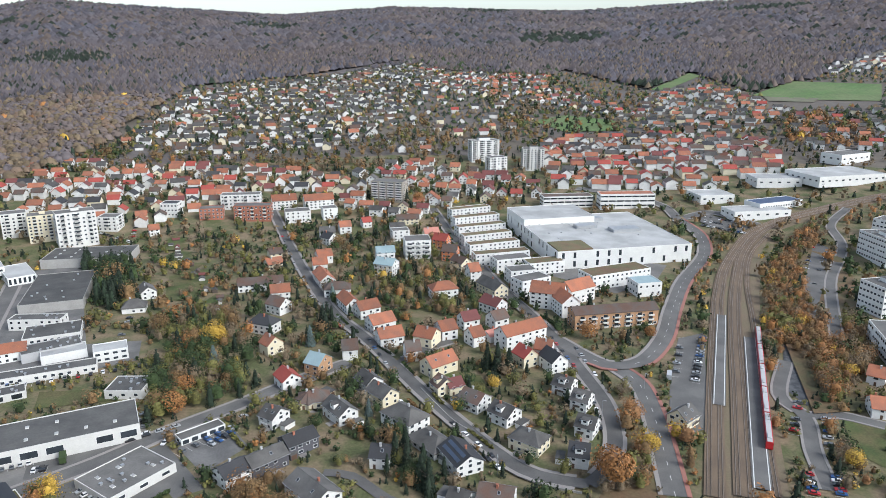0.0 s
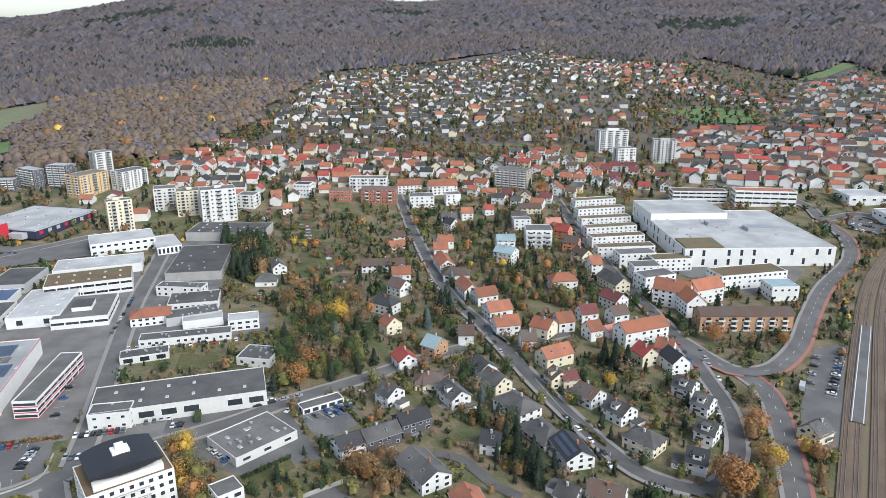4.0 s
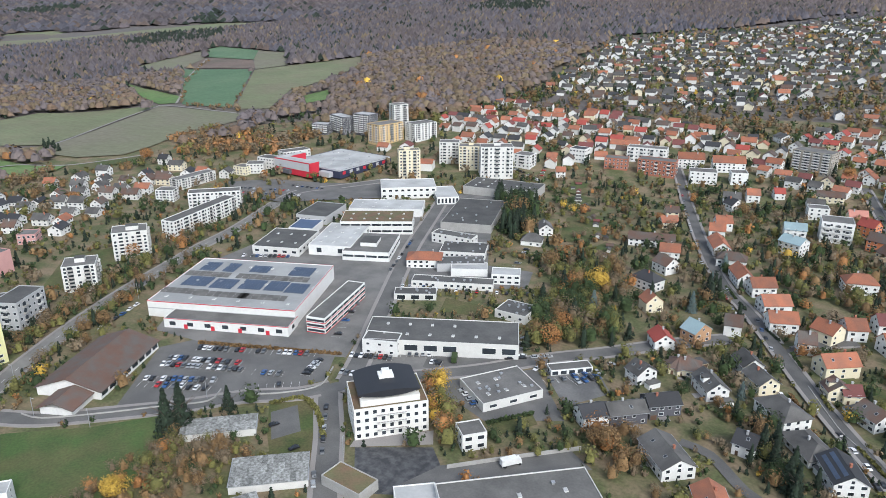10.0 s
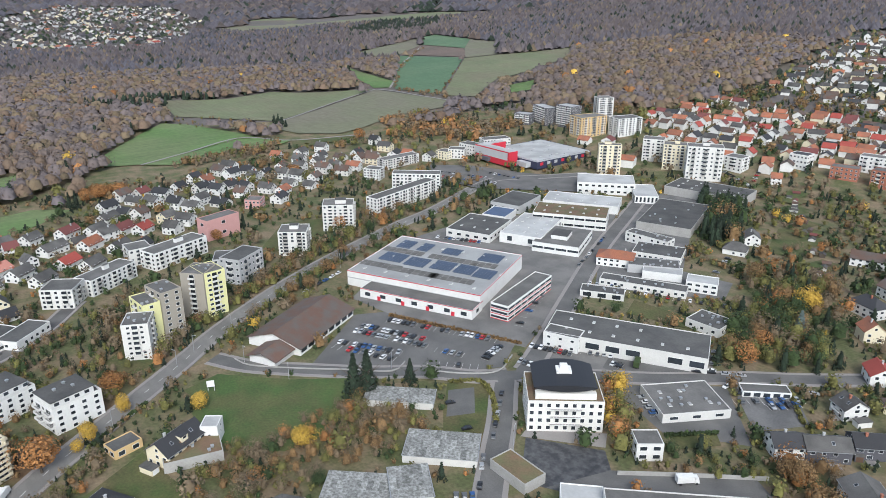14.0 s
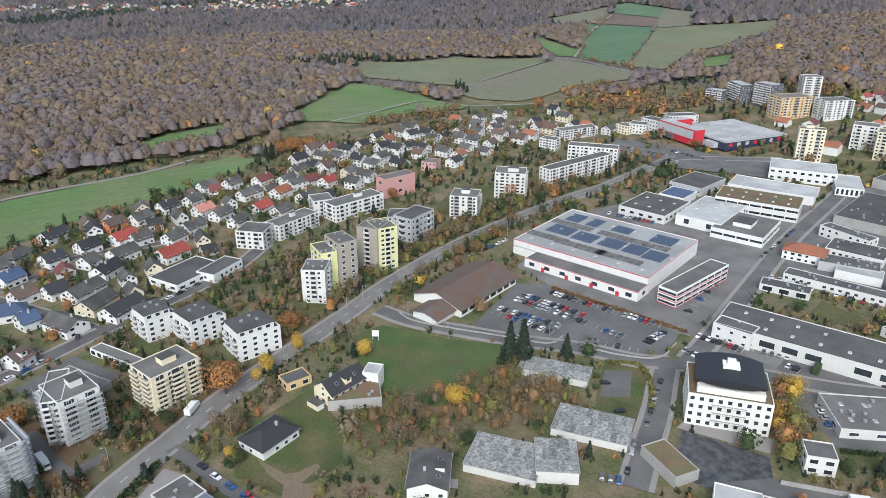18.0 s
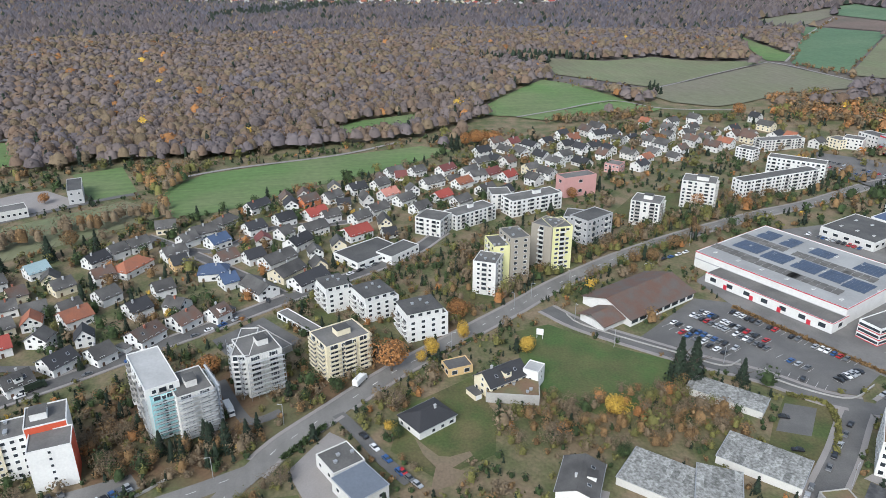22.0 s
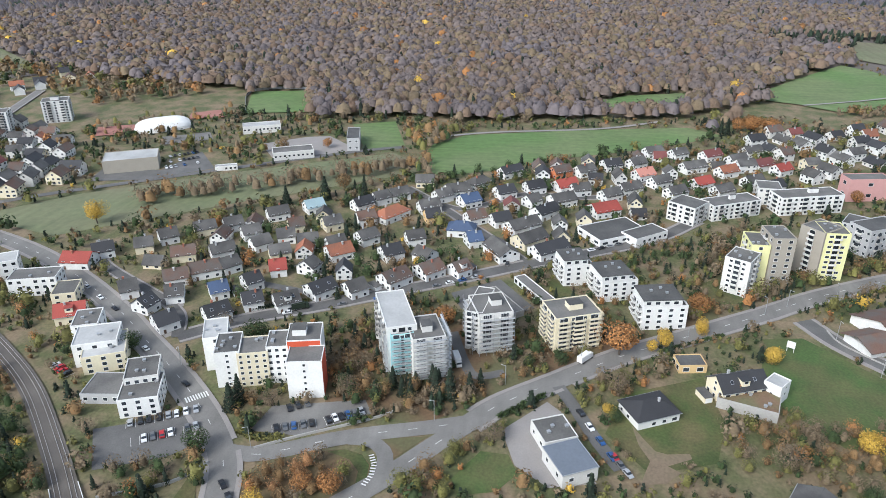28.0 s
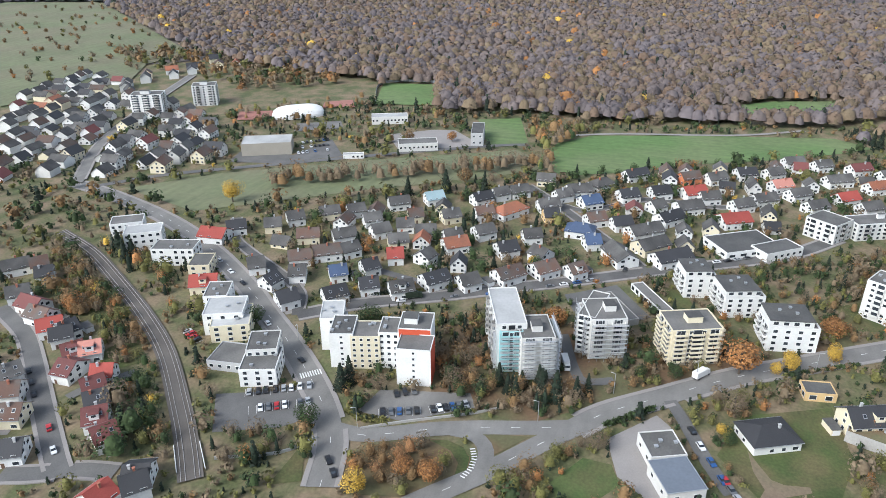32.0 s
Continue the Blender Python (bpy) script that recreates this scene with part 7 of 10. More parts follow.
office_campus(280.3, 427.4, -77.3, 20.1, 22, 19.6)
office_campus(342.2, 534.9, -84.5, 34.3, 18, 20)
office_campus(374.4, 577.9, -54.8, 24, 18, 15)
block(250.1, 352.8, -104.5, 57.9, 26, 11.8, floors=3, wall='white', roof='gravel', name='office_building', label='white flat-roofed office block', category='office building', bay=3.2, win=(2.2, 1.4))
block(290.2, 648, 8.6, 55.9, 24, 7, floors=1, wall='white', roof='pale', name='store', label='low white commercial hall near the railway', category='building', bay=8, win=(3, 1.5))
block(407.6, 736.6, 14.6, 81.3, 50, 9, floors=1, wall='white', roof='pale', name='store', label='low white commercial hall near the railway', category='building', bay=8, win=(3, 1.5))
block(345.4, 738.6, -0.8, 46.1, 30, 8, floors=1, wall='white', roof='pale', name='store', label='low white commercial hall near the railway', category='building', bay=8, win=(3, 1.5))
block(266.5, 701, 8, 35.3, 30, 7, floors=1, wall='white', roof='pale', name='store', label='low white commercial hall near the railway', category='building', bay=8, win=(3, 1.5))
block(452.2, 801.1, 25.2, 46.9, 26, 10, floors=1, wall='white', roof='gravel', name='store', label='low white commercial hall near the railway', category='building', bay=8, win=(3, 1.5))
block(315, 667.9, 21.4, 52.2, 20, 7, floors=1, wall='white', roof='blue', name='store', label='commercial hall with a blue roof', category='building', sides=(0,))
block(-447.2, -292.6, 116, 36.3, 22, 8.9, floors=1, wall='taupe', roof='pale', name='sports_hall', label='grey-brown sports hall with a white roof', category='hall', sides=())
air_dome(-545.7, -321.9, 127.1)
block(-520.1, -149.7, 103.5, 9.6, 30, 9.8, floors=2, wall='grey', roof='felt', name='school_hall', label='grey flat-roofed school building', category='school', bay=4)
block(-485.8, -186.9, 114.7, 29.3, 14, 6, floors=1, wall='offwhite', roof='gravel', name='school_wing', label='low school wing among the town houses', category='school')
block(-547.9, -235.7, 113.6, 30.4, 12, 6, floors=1, wall='offwhite', roof='pale', name='club_house', label='low white club house', category='building')
block(-451.5, -224.1, 113.5, 15.2, 5, 3, floors=1, wall='white', roof='pale', name='site_cabin', label='low white portable cabin', category='cabin')
block(-505.5, -446.7, 114.3, 26.6, 16, 19.1, floors=9, label='white nine-storey apartment tower', wall='white', penthouse=0.3, bay=4, name='apartment_building', category='apartment building')
block(-552.8, -422.2, 119.4, 21.3, 16, 18, floors=8, label='white eight-storey apartment tower', wall='white', penthouse=0.3, bay=4, name='apartment_building', category='apartment building')

# garages, walls and hedges
block(-299.7, -1.6, 33.6, 31.7, 6, 2.8, floors=1, wall='white', roof='gravel', name='garage_row', label='row of white garages beside towers', category='garage', bay=3, win=(2.3, 2), skip=0)
block(-288.2, -16.3, -145, 25.5, 6, 2.8, floors=1, wall='concrete', roof='gravel', name='garage_row', label='row of flat-roofed concrete garages', category='garage', sides=())
block(-372.3, 55, 128.9, 23.3, 12.1, 4.6, floors=1, wall='white', roof='felt', name='nursery_wing', label='low white nursery wing with solar panels', category='building')
wall_line([(-285.1, 123.4), (-274.5, 126.2), (-257.2, 141.5), (-242, 156.9), (-227.5, 171.5), (-230.3, 181.4)], 0.9, 0.4, WALL['concrete'], 'low concrete retaining wall of a car park', 'retaining_wall')
wall_line([(-222.2, 187.6), (-214.7, 186.5), (-203.2, 195.6), (-195.6, 207.5), (-201.5, 223.1)], 0.9, 0.4, WALL['concrete'], 'low concrete retaining wall of a car park', 'retaining_wall')
wall_line([(-178.1, -92.7), (-186, -80), (-197.9, -58.6), (-204.2, -49.6)], 1.0, 0.4, WALL['concrete'], 'concrete retaining wall along the road', 'retaining_wall')
wall_line([(-149.1, -132.4), (-158.4, -113.2), (-169.1, -104.7)], 1.2, 0.3, M_ZINC, 'grey metal guard rail on a slope', 'guard_rail')
wall_line([(-116.6, 187.4), (-100.5, 203.9), (-79.1, 224.7)], 1.8, 0.3, WALL['concrete'], 'pale concrete wall behind a yard', 'garden_wall')
wall_line([(-11.4, 321.9), (3.7, 291.4), (13.5, 279.1)], 1.2, 0.3, WALL['concrete'], 'concrete garden wall along the street', 'garden_wall')
wall_line([(25.9, 251), (38.2, 241.4), (52.5, 235.9)], 1.0, 0.3, WALL['concrete'], 'concrete garden wall along the street', 'garden_wall')
wall_line([(-149.7, -148.9), (-139, -139.5)], 1.1, 0.25, WALL['white'], 'white parapet of a railway bridge', 'parapet_wall')
wall_line([(-154.3, -141.8), (-143.6, -131.8)], 1.1, 0.25, WALL['white'], 'white parapet of a railway bridge', 'parapet_wall')
wall_line([(-594.9, -270.4), (-675.4, -295.8), (-689.5, -238.7), (-607.2, -213.1)], 2.5, 0.1, WALL['silver'], 'pale fence round a football pitch', 'pitch_fence')
hedge([(-206.5, -11.4), (-213.7, -3.6), (-221, 4)], 2.2, 1.8, 'green', 'clipped green hedge along the road')
hedge([(-273.7, 206.6), (-243.8, 219.1), (-207.3, 234.6)], 1.2, 1.6, 'brown', 'brown hedge along a car park')
hedge([(-186.7, -100.9), (-183.4, -96.1), (-184.2, -85.7)], 1.5, 3, 'olive', 'low olive hedge at a car park corner')
hedge([(-202.9, 184.9), (-194.9, 194.7), (-183, 190.8), (-167.9, 178.2)], 1.4, 1.6, 'olive', 'yellowing hedge round a small lawn')
hedge([(-99.4, 287.8), (-85.7, 269), (-82.7, 267.9)], 1.5, 1.2, 'olive', 'olive hedge beside a garage court')
hedge([(-117.7, 220.8), (-105.6, 236.7)], 1.6, 1.4, 'green', 'green garden hedge beside a lawn')
hedge([(-258.2, 50.5), (-274.8, 78.2)], 1.0, 1.2, 'green', 'clipped green hedge along the pavement')
billboard(-266.0, 103.1, 60)
area('lawn', [(-117.8, 223), (-106.2, 237.7), (-100.4, 231.2), (-110.9, 215.7)], M_GRASS, 'mown green back garden lawn')
area('lawn', [(-10.6, 347.7), (18.9, 337.5), (23.3, 315.8), (1.2, 313)], M_GRASS, 'green garden lawn between villas')
area('lawn', [(-203, 502.9), (-182.2, 516.4), (-165.9, 453.9), (-186.7, 448.5)], M_GRASS, 'green allotment lawn')
area('lawn', [(-199.9, 319.9), (-170.4, 322.7), (-159.6, 310.9), (-193.2, 302.8)], M_GRASS, 'green garden strip behind a warehouse')
area('lawn', [(-318.2, 0.4), (-315.3, 12.5), (-304.7, 15.2), (-292.6, 30), (-284.5, 27.4), (-297.4, 7.7)], M_GRASS, 'green lawn in front of an apartment block')
area('lawn', [(-320.7, 74.8), (-334.1, 93.8), (-305.7, 93.9), (-299.8, 77.7)], M_GRASS, 'green lawn beside a tower')
area('lawn', [(-412.1, 205.7), (-450.4, 243.2), (-430.5, 290), (-400.9, 261.7), (-383.7, 216.5)], M_GRASS, 'green lawn between apartment towers')
block(-197.3, 7.7, 114.7, 12.1, 12.4, 5, floors=1, wall='offwhite', roof='gravel', name='workshop', label='flat grey-roofed workshop in a gravel yard', vents=3, bay=5)
block(-183.6, 12.9, 117.6, 12.6, 14.3, 5.6, floors=1, wall='offwhite', roof='slate', name='workshop', label='workshop with a blue-grey sheet roof', bay=5, parapet=0.08, over=0.3)
zebra(-198.9, -128.1, -204.7, -121.5)
zebra(-181.0, -52.6, -176.5, -50.4, n=4, long=1.8)
zebra(-176.5, -50.4, -171.1, -50.2, n=4, long=1.8)
zebra(-171.1, -50.2, -166.3, -51.8, n=4, long=1.8)

# allotment gardens with huts
def garden_hut(x, y, yaw, L, W, wall, roof):
    ob = empty("garden_hut", pose(x, y, terrain(x, y), 0, 0, yaw), "small timber garden hut with a low roof", "hut", "allotment huts")
    PLACED.append((x, y, yaw, L, W))
    v = [(-L / 2, -W / 2, -.4), (L / 2, -W / 2, -.4), (L / 2, W / 2, -.4), (-L / 2, W / 2, -.4), (-L / 2, -W / 2, 2.1), (L / 2, -W / 2, 2.1), (L / 2, W / 2, 2.1), (-L / 2, W / 2, 2.1), (-L / 2, 0, 2.9), (L / 2, 0, 2.9)]
    w = link("wall", v, [(0, 1, 5, 4), (2, 3, 7, 6), (1, 2, 6, 9, 5), (3, 0, 4, 8, 7)], wall, ob)
    rv, rf = roof_mesh(L, W, 2.2, 3.1, False, .3)
    link("roof", rv, rf, roof, ob)


hut_rng = random.Random(5)
for row in range(6):
    for k in range(5):
        hx, hy = -232 + row * 17 + k * 5 + hut_rng.uniform(-5, 5), 592 - row * 30 - k * 9 + hut_rng.uniform(-6, 6)
        if inside([(-261.1, 601.6), (-174.1, 617.2), (-126.9, 422.4), (-173.4, 422.7), (-210.4, 489.9)], np.array([[hx, hy]]))[0] and clear_spot(hx, hy, 3):
            garden_hut(hx, hy, hut_rng.choice((20, 110)) + hut_rng.uniform(-8, 8), hut_rng.uniform(3.5, 6), hut_rng.uniform(3, 4.2), M_BARK if hut_rng.random() < .5 else WALL["offwhite"], ROOF[hut_rng.choice(("felt", "maroon", "brown", "grey"))])
            if k % 2 == 0:
                area('lawn', [(hx - 9, hy - 8), (hx + 6, hy - 10), (hx + 9, hy + 7), (hx - 6, hy + 9)], M_GRASS, 'allotment garden plot of grass and beds')

area('lawn', [(-138, 366), (-122, 362), (-118, 380), (-126, 396), (-141, 390)], M_VERGE, 'green lawn under a yellow tree')

# hedges along the garden fronts
hedge([(-66.8, 421.1), (-62.6, 413.5), (-58.4, 405.9)], 1.5, 1.1, 'green', 'clipped garden hedge along the pavement')
hedge([(-55.4, 400.6), (-53.2, 396.7), (-51.1, 392.7)], 1.8, 1.1, 'conifer', 'clipped garden hedge along the pavement')
hedge([(-36.8, 372.5), (-33, 367.5), (-29.3, 362.4)], 1.5, 1.1, 'conifer', 'clipped garden hedge along the pavement')
hedge([(-21.8, 350.9), (-18.6, 343.9), (-15.3, 336.9)], 1.6, 1.1, 'green', 'clipped garden hedge along the pavement')
hedge([(-5.2, 315), (-2.9, 310.1), (-0.6, 305.3)], 2.0, 1.1, 'olive', 'clipped garden hedge along the pavement')
hedge([(11.2, 281.1), (15.8, 273.8), (20.4, 266.6)], 1.6, 1.1, 'olive', 'clipped garden hedge along the pavement')
hedge([(-86.5, 430.6), (-83.9, 426), (-81.4, 421.3)], 1.9, 1.1, 'olive', 'clipped garden hedge along the pavement')
hedge([(-78, 415.2), (-74.2, 408.5), (-70.5, 401.9)], 1.2, 1.1, 'green', 'clipped garden hedge along the pavement')
hedge([(-67.9, 397.2), (-64.8, 391.6), (-61.7, 386)], 1.3, 1.1, 'brown', 'clipped garden hedge along the pavement')
hedge([(-44.9, 362.4), (-40.8, 356.9), (-36.7, 351.3)], 1.3, 1.1, 'olive', 'clipped garden hedge along the pavement')
hedge([(-16.6, 309.7), (-13.4, 302.9), (-10.3, 296.2)], 1.3, 1.1, 'brown', 'clipped garden hedge along the pavement')
hedge([(0.2, 275.1), (3.4, 270), (6.6, 264.9)], 1.7, 1.1, 'green', 'clipped garden hedge along the pavement')
hedge([(-266.1, -129.2), (-268.3, -125.3), (-270.5, -121.4)], 1.8, 1.1, 'conifer', 'clipped garden hedge along the pavement')
hedge([(-272.6, -117.5), (-275.6, -112.1), (-278.6, -106.7)], 1.3, 1.1, 'olive', 'clipped garden hedge along the pavement')
hedge([(-284.1, -97.2), (-286.4, -93.3), (-288.8, -89.4)], 1.6, 1.1, 'olive', 'clipped garden hedge along the pavement')
hedge([(-339.1, -7.3), (-342.8, -0.7), (-346.5, 5.8)], 1.3, 1.1, 'olive', 'clipped garden hedge along the pavement')
hedge([(-350.2, 12.2), (-352.2, 15.7), (-354.2, 19.2)], 1.7, 1.1, 'green', 'clipped garden hedge along the pavement')
hedge([(51.2, 450.8), (54.1, 442.6), (57, 434.3)], 2.0, 1.1, 'olive', 'clipped garden hedge along the pavement')
hedge([(64.8, 412), (67.6, 404.1), (70.4, 396.2)], 1.9, 1.1, 'green', 'clipped garden hedge along the pavement')
hedge([(82.2, 337.6), (82.9, 332.8), (83.7, 328)], 1.8, 1.1, 'green', 'clipped garden hedge along the pavement')
hedge([(84.9, 320.7), (85.3, 317.7), (85.8, 314.8)], 1.6, 1.1, 'olive', 'clipped garden hedge along the pavement')

# houses of the villa quarter
house(-62.7, 309, 49.8, 13.5, 10, 3.6, 7, 'brown', 'cream', hip=True)
house(-47.6, 294.8, -51.1, 15, 10, 5.4, 8.9, 'grey', 'white', skylights=2)
house(-37.4, 324.1, -54.4, 11.6, 10, 5.4, 8.9, 'grey', 'white')
house(-29.5, 310.8, -47.5, 13, 10, 5.4, 8.9, 'grey', 'cream')
house(-17.5, 288.4, -44.2, 18.5, 13, 5.8, 9.5, 'grey', 'white', hip=True)
house(-5.3, 269.8, -50.9, 18.8, 12, 3.5, 7, 'grey', 'white', hip=True)
house(6.8, 256.2, -64.4, 16.6, 12, 5.4, 8.9, 'dark', 'white', solar=2)
house(-25.5, 257.7, -7.8, 8, 10, 5.4, 8.9, 'dark', 'white')
house(-49.4, 233.6, -47.7, 19.8, 13, 5.4, 8.9, 'grey', 'white', skylights=2)
house(-2.6, 342.8, 38.7, 16.8, 11, 6.6, 10.7, 'orange', 'cream', skylights=2)
house(-0.5, 319.3, -60.9, 8, 10, 5.4, 8.9, 'brown', 'cream')
house(4.6, 319.6, 28.8, 8, 8, 5, 8, 'maroon', 'cream')
house(14.5, 304.5, -40.8, 11.5, 11, 5.4, 8.9, 'brown', 'white', skylights=2)
house(27.6, 291.8, -43.8, 11.3, 11, 5.4, 8.9, 'grey', 'white')
house(-28.6, 214.4, -63.8, 14.9, 11, 5.4, 8.9, 'orange', 'brick')
house(36.2, 269, -35.1, 14.1, 11, 5.6, 9, 'grey', 'cream', hip=True)
house(55.6, 258.6, -14.9, 8, 12, 5.4, 8.9, 'dark', 'white')
house(63.2, 280.8, -29.3, 8.2, 11, 5.4, 8.9, 'grey', 'white')
house(65.3, 304.5, -32.2, 8, 11, 5.4, 8.9, 'grey', 'white')
house(59.6, 319.7, -32.9, 9.2, 11, 5.4, 8.9, 'grey', 'white')
house(57.8, 346.5, -64.8, 12.7, 10, 6.6, 10.7, 'dark', 'white')
house(55, 360.5, -20.9, 8.8, 10, 6.6, 10.7, 'orange', 'white')
house(43.7, 351.6, -58.9, 10.3, 10, 6.6, 10.7, 'red', 'cream')
house(19.6, 229.5, -16.2, 12.8, 11, 5.4, 8.9, 'brown', 'white')
house(6.1, 229.5, -27.1, 8, 10, 3.5, 7, 'grey', 'white')
house(-76.8, 289.9, -33.4, 8.6, 11, 5.4, 8.9, 'grey', 'white')
house(-83.2, 245.5, 47.4, 11.7, 10, 5.6, 8.5, 'dark', 'white')
house(-72.5, 254.4, 42.7, 16, 10, 5.6, 8.5, 'grey', 'darkgrey')
house(-61.8, 268.7, 40.7, 14, 10, 5.6, 8.5, 'dark', 'darkgrey')
house(-61.8, 308.1, 11.7, 14.1, 11, 3.8, 7.2, 'brown', 'cream', hip=True)
house(-78.6, 327.5, -54.7, 11.2, 10, 5.4, 8.9, 'red', 'white')
house(-96, 367.7, -46, 8.9, 10, 6.6, 10.7, 'orange', 'cream')
house(-51.5, 361.2, 10.4, 8.3, 10, 6.6, 10.7, 'brown', 'white')
house(-65.8, 343.6, -27.8, 9.2, 12, 6.6, 10.7, 'teal', 'brick')
house(-61.4, 435.2, -63.1, 19.4, 10, 6.6, 10.7, 'orange', 'white')
house(-48.5, 423.5, 32, 14, 11, 6.6, 10.7, 'orange', 'white')
house(-38.1, 400.5, 32, 15, 12, 6.6, 10.7, 'orange', 'white')
house(-31.1, 379, 22, 14, 12, 6.6, 10.7, 'orange', 'white')
house(-9.5, 378.6, -26.1, 11.6, 12, 6.6, 10.7, 'orange', 'cream')
house(1.1, 389.3, 26, 9.9, 12, 6.6, 10.7, 'orange', 'white')
house(14.8, 403.8, 26.4, 10.5, 10, 6.6, 10.7, 'maroon', 'white')
house(32.5, 405.1, 33.1, 10.3, 10, 6.6, 10.7, 'brown', 'white')
house(43.9, 379.7, 32.3, 28.5, 12, 9.2, 13.3, 'orange', 'white')
house(27.8, 385, 31.5, 8, 9, 4.2, 6.4, 'salmon', 'white')
house(-110.2, 455.1, 15.7, 12.6, 10, 6.6, 10.7, 'orange', 'white')
house(-105.7, 430.1, -31.5, 12.3, 11, 6.6, 10.7, 'brown', 'white')
house(-107.2, 398.3, -22.6, 15.8, 11, 6.8, 10.8, 'dark', 'white', hip=True)
house(-128.6, 475.9, 16.3, 30.8, 11, 5.4, 8.9, 'brown', 'white')
house(-130.1, 522.9, 36.8, 12.4, 10, 5.4, 8.9, 'orange', 'cream')
house(-135.1, 549.7, 28.9, 10.1, 10, 5.4, 8.9, 'brown', 'cream')
house(-94.4, 539.6, 24.4, 11.4, 12, 6.6, 10.7, 'orange', 'white')
house(-93.8, 517.3, 15.7, 10.6, 10, 6.6, 10.7, 'orange', 'white')
house(-85.5, 485.4, -66.8, 23, 11, 6.6, 10.7, 'orange', 'white')
house(-72.2, 460.4, 5.5, 17.5, 11, 6.8, 10.4, 'brown', 'white', hip=True)
house(-45.9, 537.2, 12.6, 14.2, 12, 10.2, 13.8, 'teal', 'white')
house(-42.5, 508.5, -23.1, 15.1, 12, 9.2, 12.8, 'teal', 'white')
house(-1.6, 579.2, -27.3, 12.3, 11, 8.2, 12.8, 'red', 'orange')
house(5.6, 545.1, -16.9, 11.7, 11, 8.2, 12.8, 'brown', 'orange')
house(-11.1, 607.5, 17.4, 12.9, 10, 6.6, 10.7, 'salmon', 'cream')
house(13.3, 520.9, -55.4, 14.6, 10, 6.6, 10.7, 'brown', 'cream')
house(21.3, 495.2, 19.8, 8, 12, 8.2, 12.8, 'orange', 'white')
house(33.3, 464.3, -59.5, 22.6, 11, 6.6, 10.7, 'grey', 'cream')
house(-0.4, 458.4, 18, 17.9, 12, 7.2, 11.3, 'orange', 'white', hip=True)
house(31.7, 430.2, -46.5, 14.7, 11, 6.6, 10.7, 'maroon', 'white')
house(88.8, 451.5, 33.3, 21.4, 13, 10, 15, 'orange', 'white')
house(68.2, 439.9, -19, 21.5, 13, 11.2, 16.8, 'orange', 'white')
house(76.6, 430.1, -74.3, 22.7, 12, 10, 15, 'orange', 'white')
brick_flats = house(103.3, 408.6, 10.3, 53.2, 13, 10, 13, 'brown', 'brick')
for k in range(7):
    for z in (0.6, 3.5, 6.4):
        share('balcony', STACK_BALCONY[1], brick_flats, pose(-22 + k * 7.3, -6.5, z))
house(107.7, 288.3, 40.9, 10.3, 10, 5, 9, 'grey', 'cream')
house(-202.2, 460, -58, 14.1, 10, 5.4, 8.9, 'grey', 'white')
house(-199.6, 433.2, 15.4, 14.1, 11, 4, 8, 'grey', 'white', hip=True)
house(-94.2, 809.4, -51.7, 15.7, 14, 5.4, 8.9, 'grey', 'white')
house(-158.2, 694.4, 19, 23.7, 14, 9, 14, 'orange', 'white')
house(-124.6, 697.6, 19.6, 28.7, 14, 9, 14, 'orange', 'white')
house(-255.4, 610.2, 27.5, 8.4, 11, 5.4, 8.9, 'orange', 'white')
house(219.1, 329.4, -37.5, 8, 12, 5.4, 8.9, 'orange', 'white')
house(200.9, 297.3, -16.5, 8, 12, 5.4, 8.9, 'orange', 'white')
house(-89.3, 627.4, 18.6, 10.3, 10, 6.6, 10.7, 'orange', 'white')
house(-71.7, 643.1, 23.2, 8.2, 10, 5.4, 8.9, 'red', 'white')
house(-98.1, 592.8, -42.3, 11.4, 10, 6.6, 10.7, 'dark', 'white')
house(-34.2, 651.2, 9.3, 21.3, 10, 5.4, 8.9, 'brown', 'cream')
house(-103, 612.1, 14.8, 13.4, 10, 6.6, 10.7, 'grey', 'white')
house(17.6, 378.9, 32.2, 8, 10, 6.6, 10.7, 'orange', 'white')
house(-17.3, 359.4, 15.3, 8, 10, 6.6, 10.7, 'brown', 'white')
house(-41.8, 623.9, 13.8, 12.9, 10, 6.6, 10.7, 'grey', 'white')
house(-240.5, 359.1, 28.9, 22.2, 14, 6, 9, 'orange', 'white', hip=True)

# inn, cottage and houses of the tower quarter
house(-233.5, 75.1, 111.8, 18.7, 11, 6, 10, 'dark', 'cream', skylights=2)
house(-216.3, 41.4, 117.1, 16.9, 13, 4, 7, 'dark', 'white', hip=True)
house(-340.2, -21.5, 33.7, 18.3, 12, 4.6, 8.1, 'grey', 'white')
house(-351.9, -37.5, 117.5, 8, 10, 4.6, 8.1, 'blue', 'white')
house(-365.3, -45.6, 89.5, 15.5, 11, 4.6, 8.1, 'blue', 'white', hip=True)
house(-315.7, -40.4, 134.9, 8.6, 10, 4.6, 8.1, 'brown', 'white')
house(-349.7, -69.5, 117.9, 9.6, 10, 4.6, 8.1, 'grey', 'white')
house(-328.6, -60, 59.4, 9.7, 10, 4.6, 8.1, 'grey', 'white')
house(-329.7, -78.6, 128.1, 10.4, 12, 4.6, 8.1, 'dark', 'white')
house(-326.8, -105.8, 127.4, 12.7, 12, 4.6, 8.1, 'orange', 'white')
house(-337.4, -126.2, 112.3, 10.8, 10, 4.6, 8.1, 'grey', 'white')
house(-336.3, -110.4, 126.9, 9.7, 10, 4.6, 8.1, 'grey', 'white')
house(-347, -95.9, 134.6, 10.7, 11, 4.6, 8.1, 'grey', 'white')
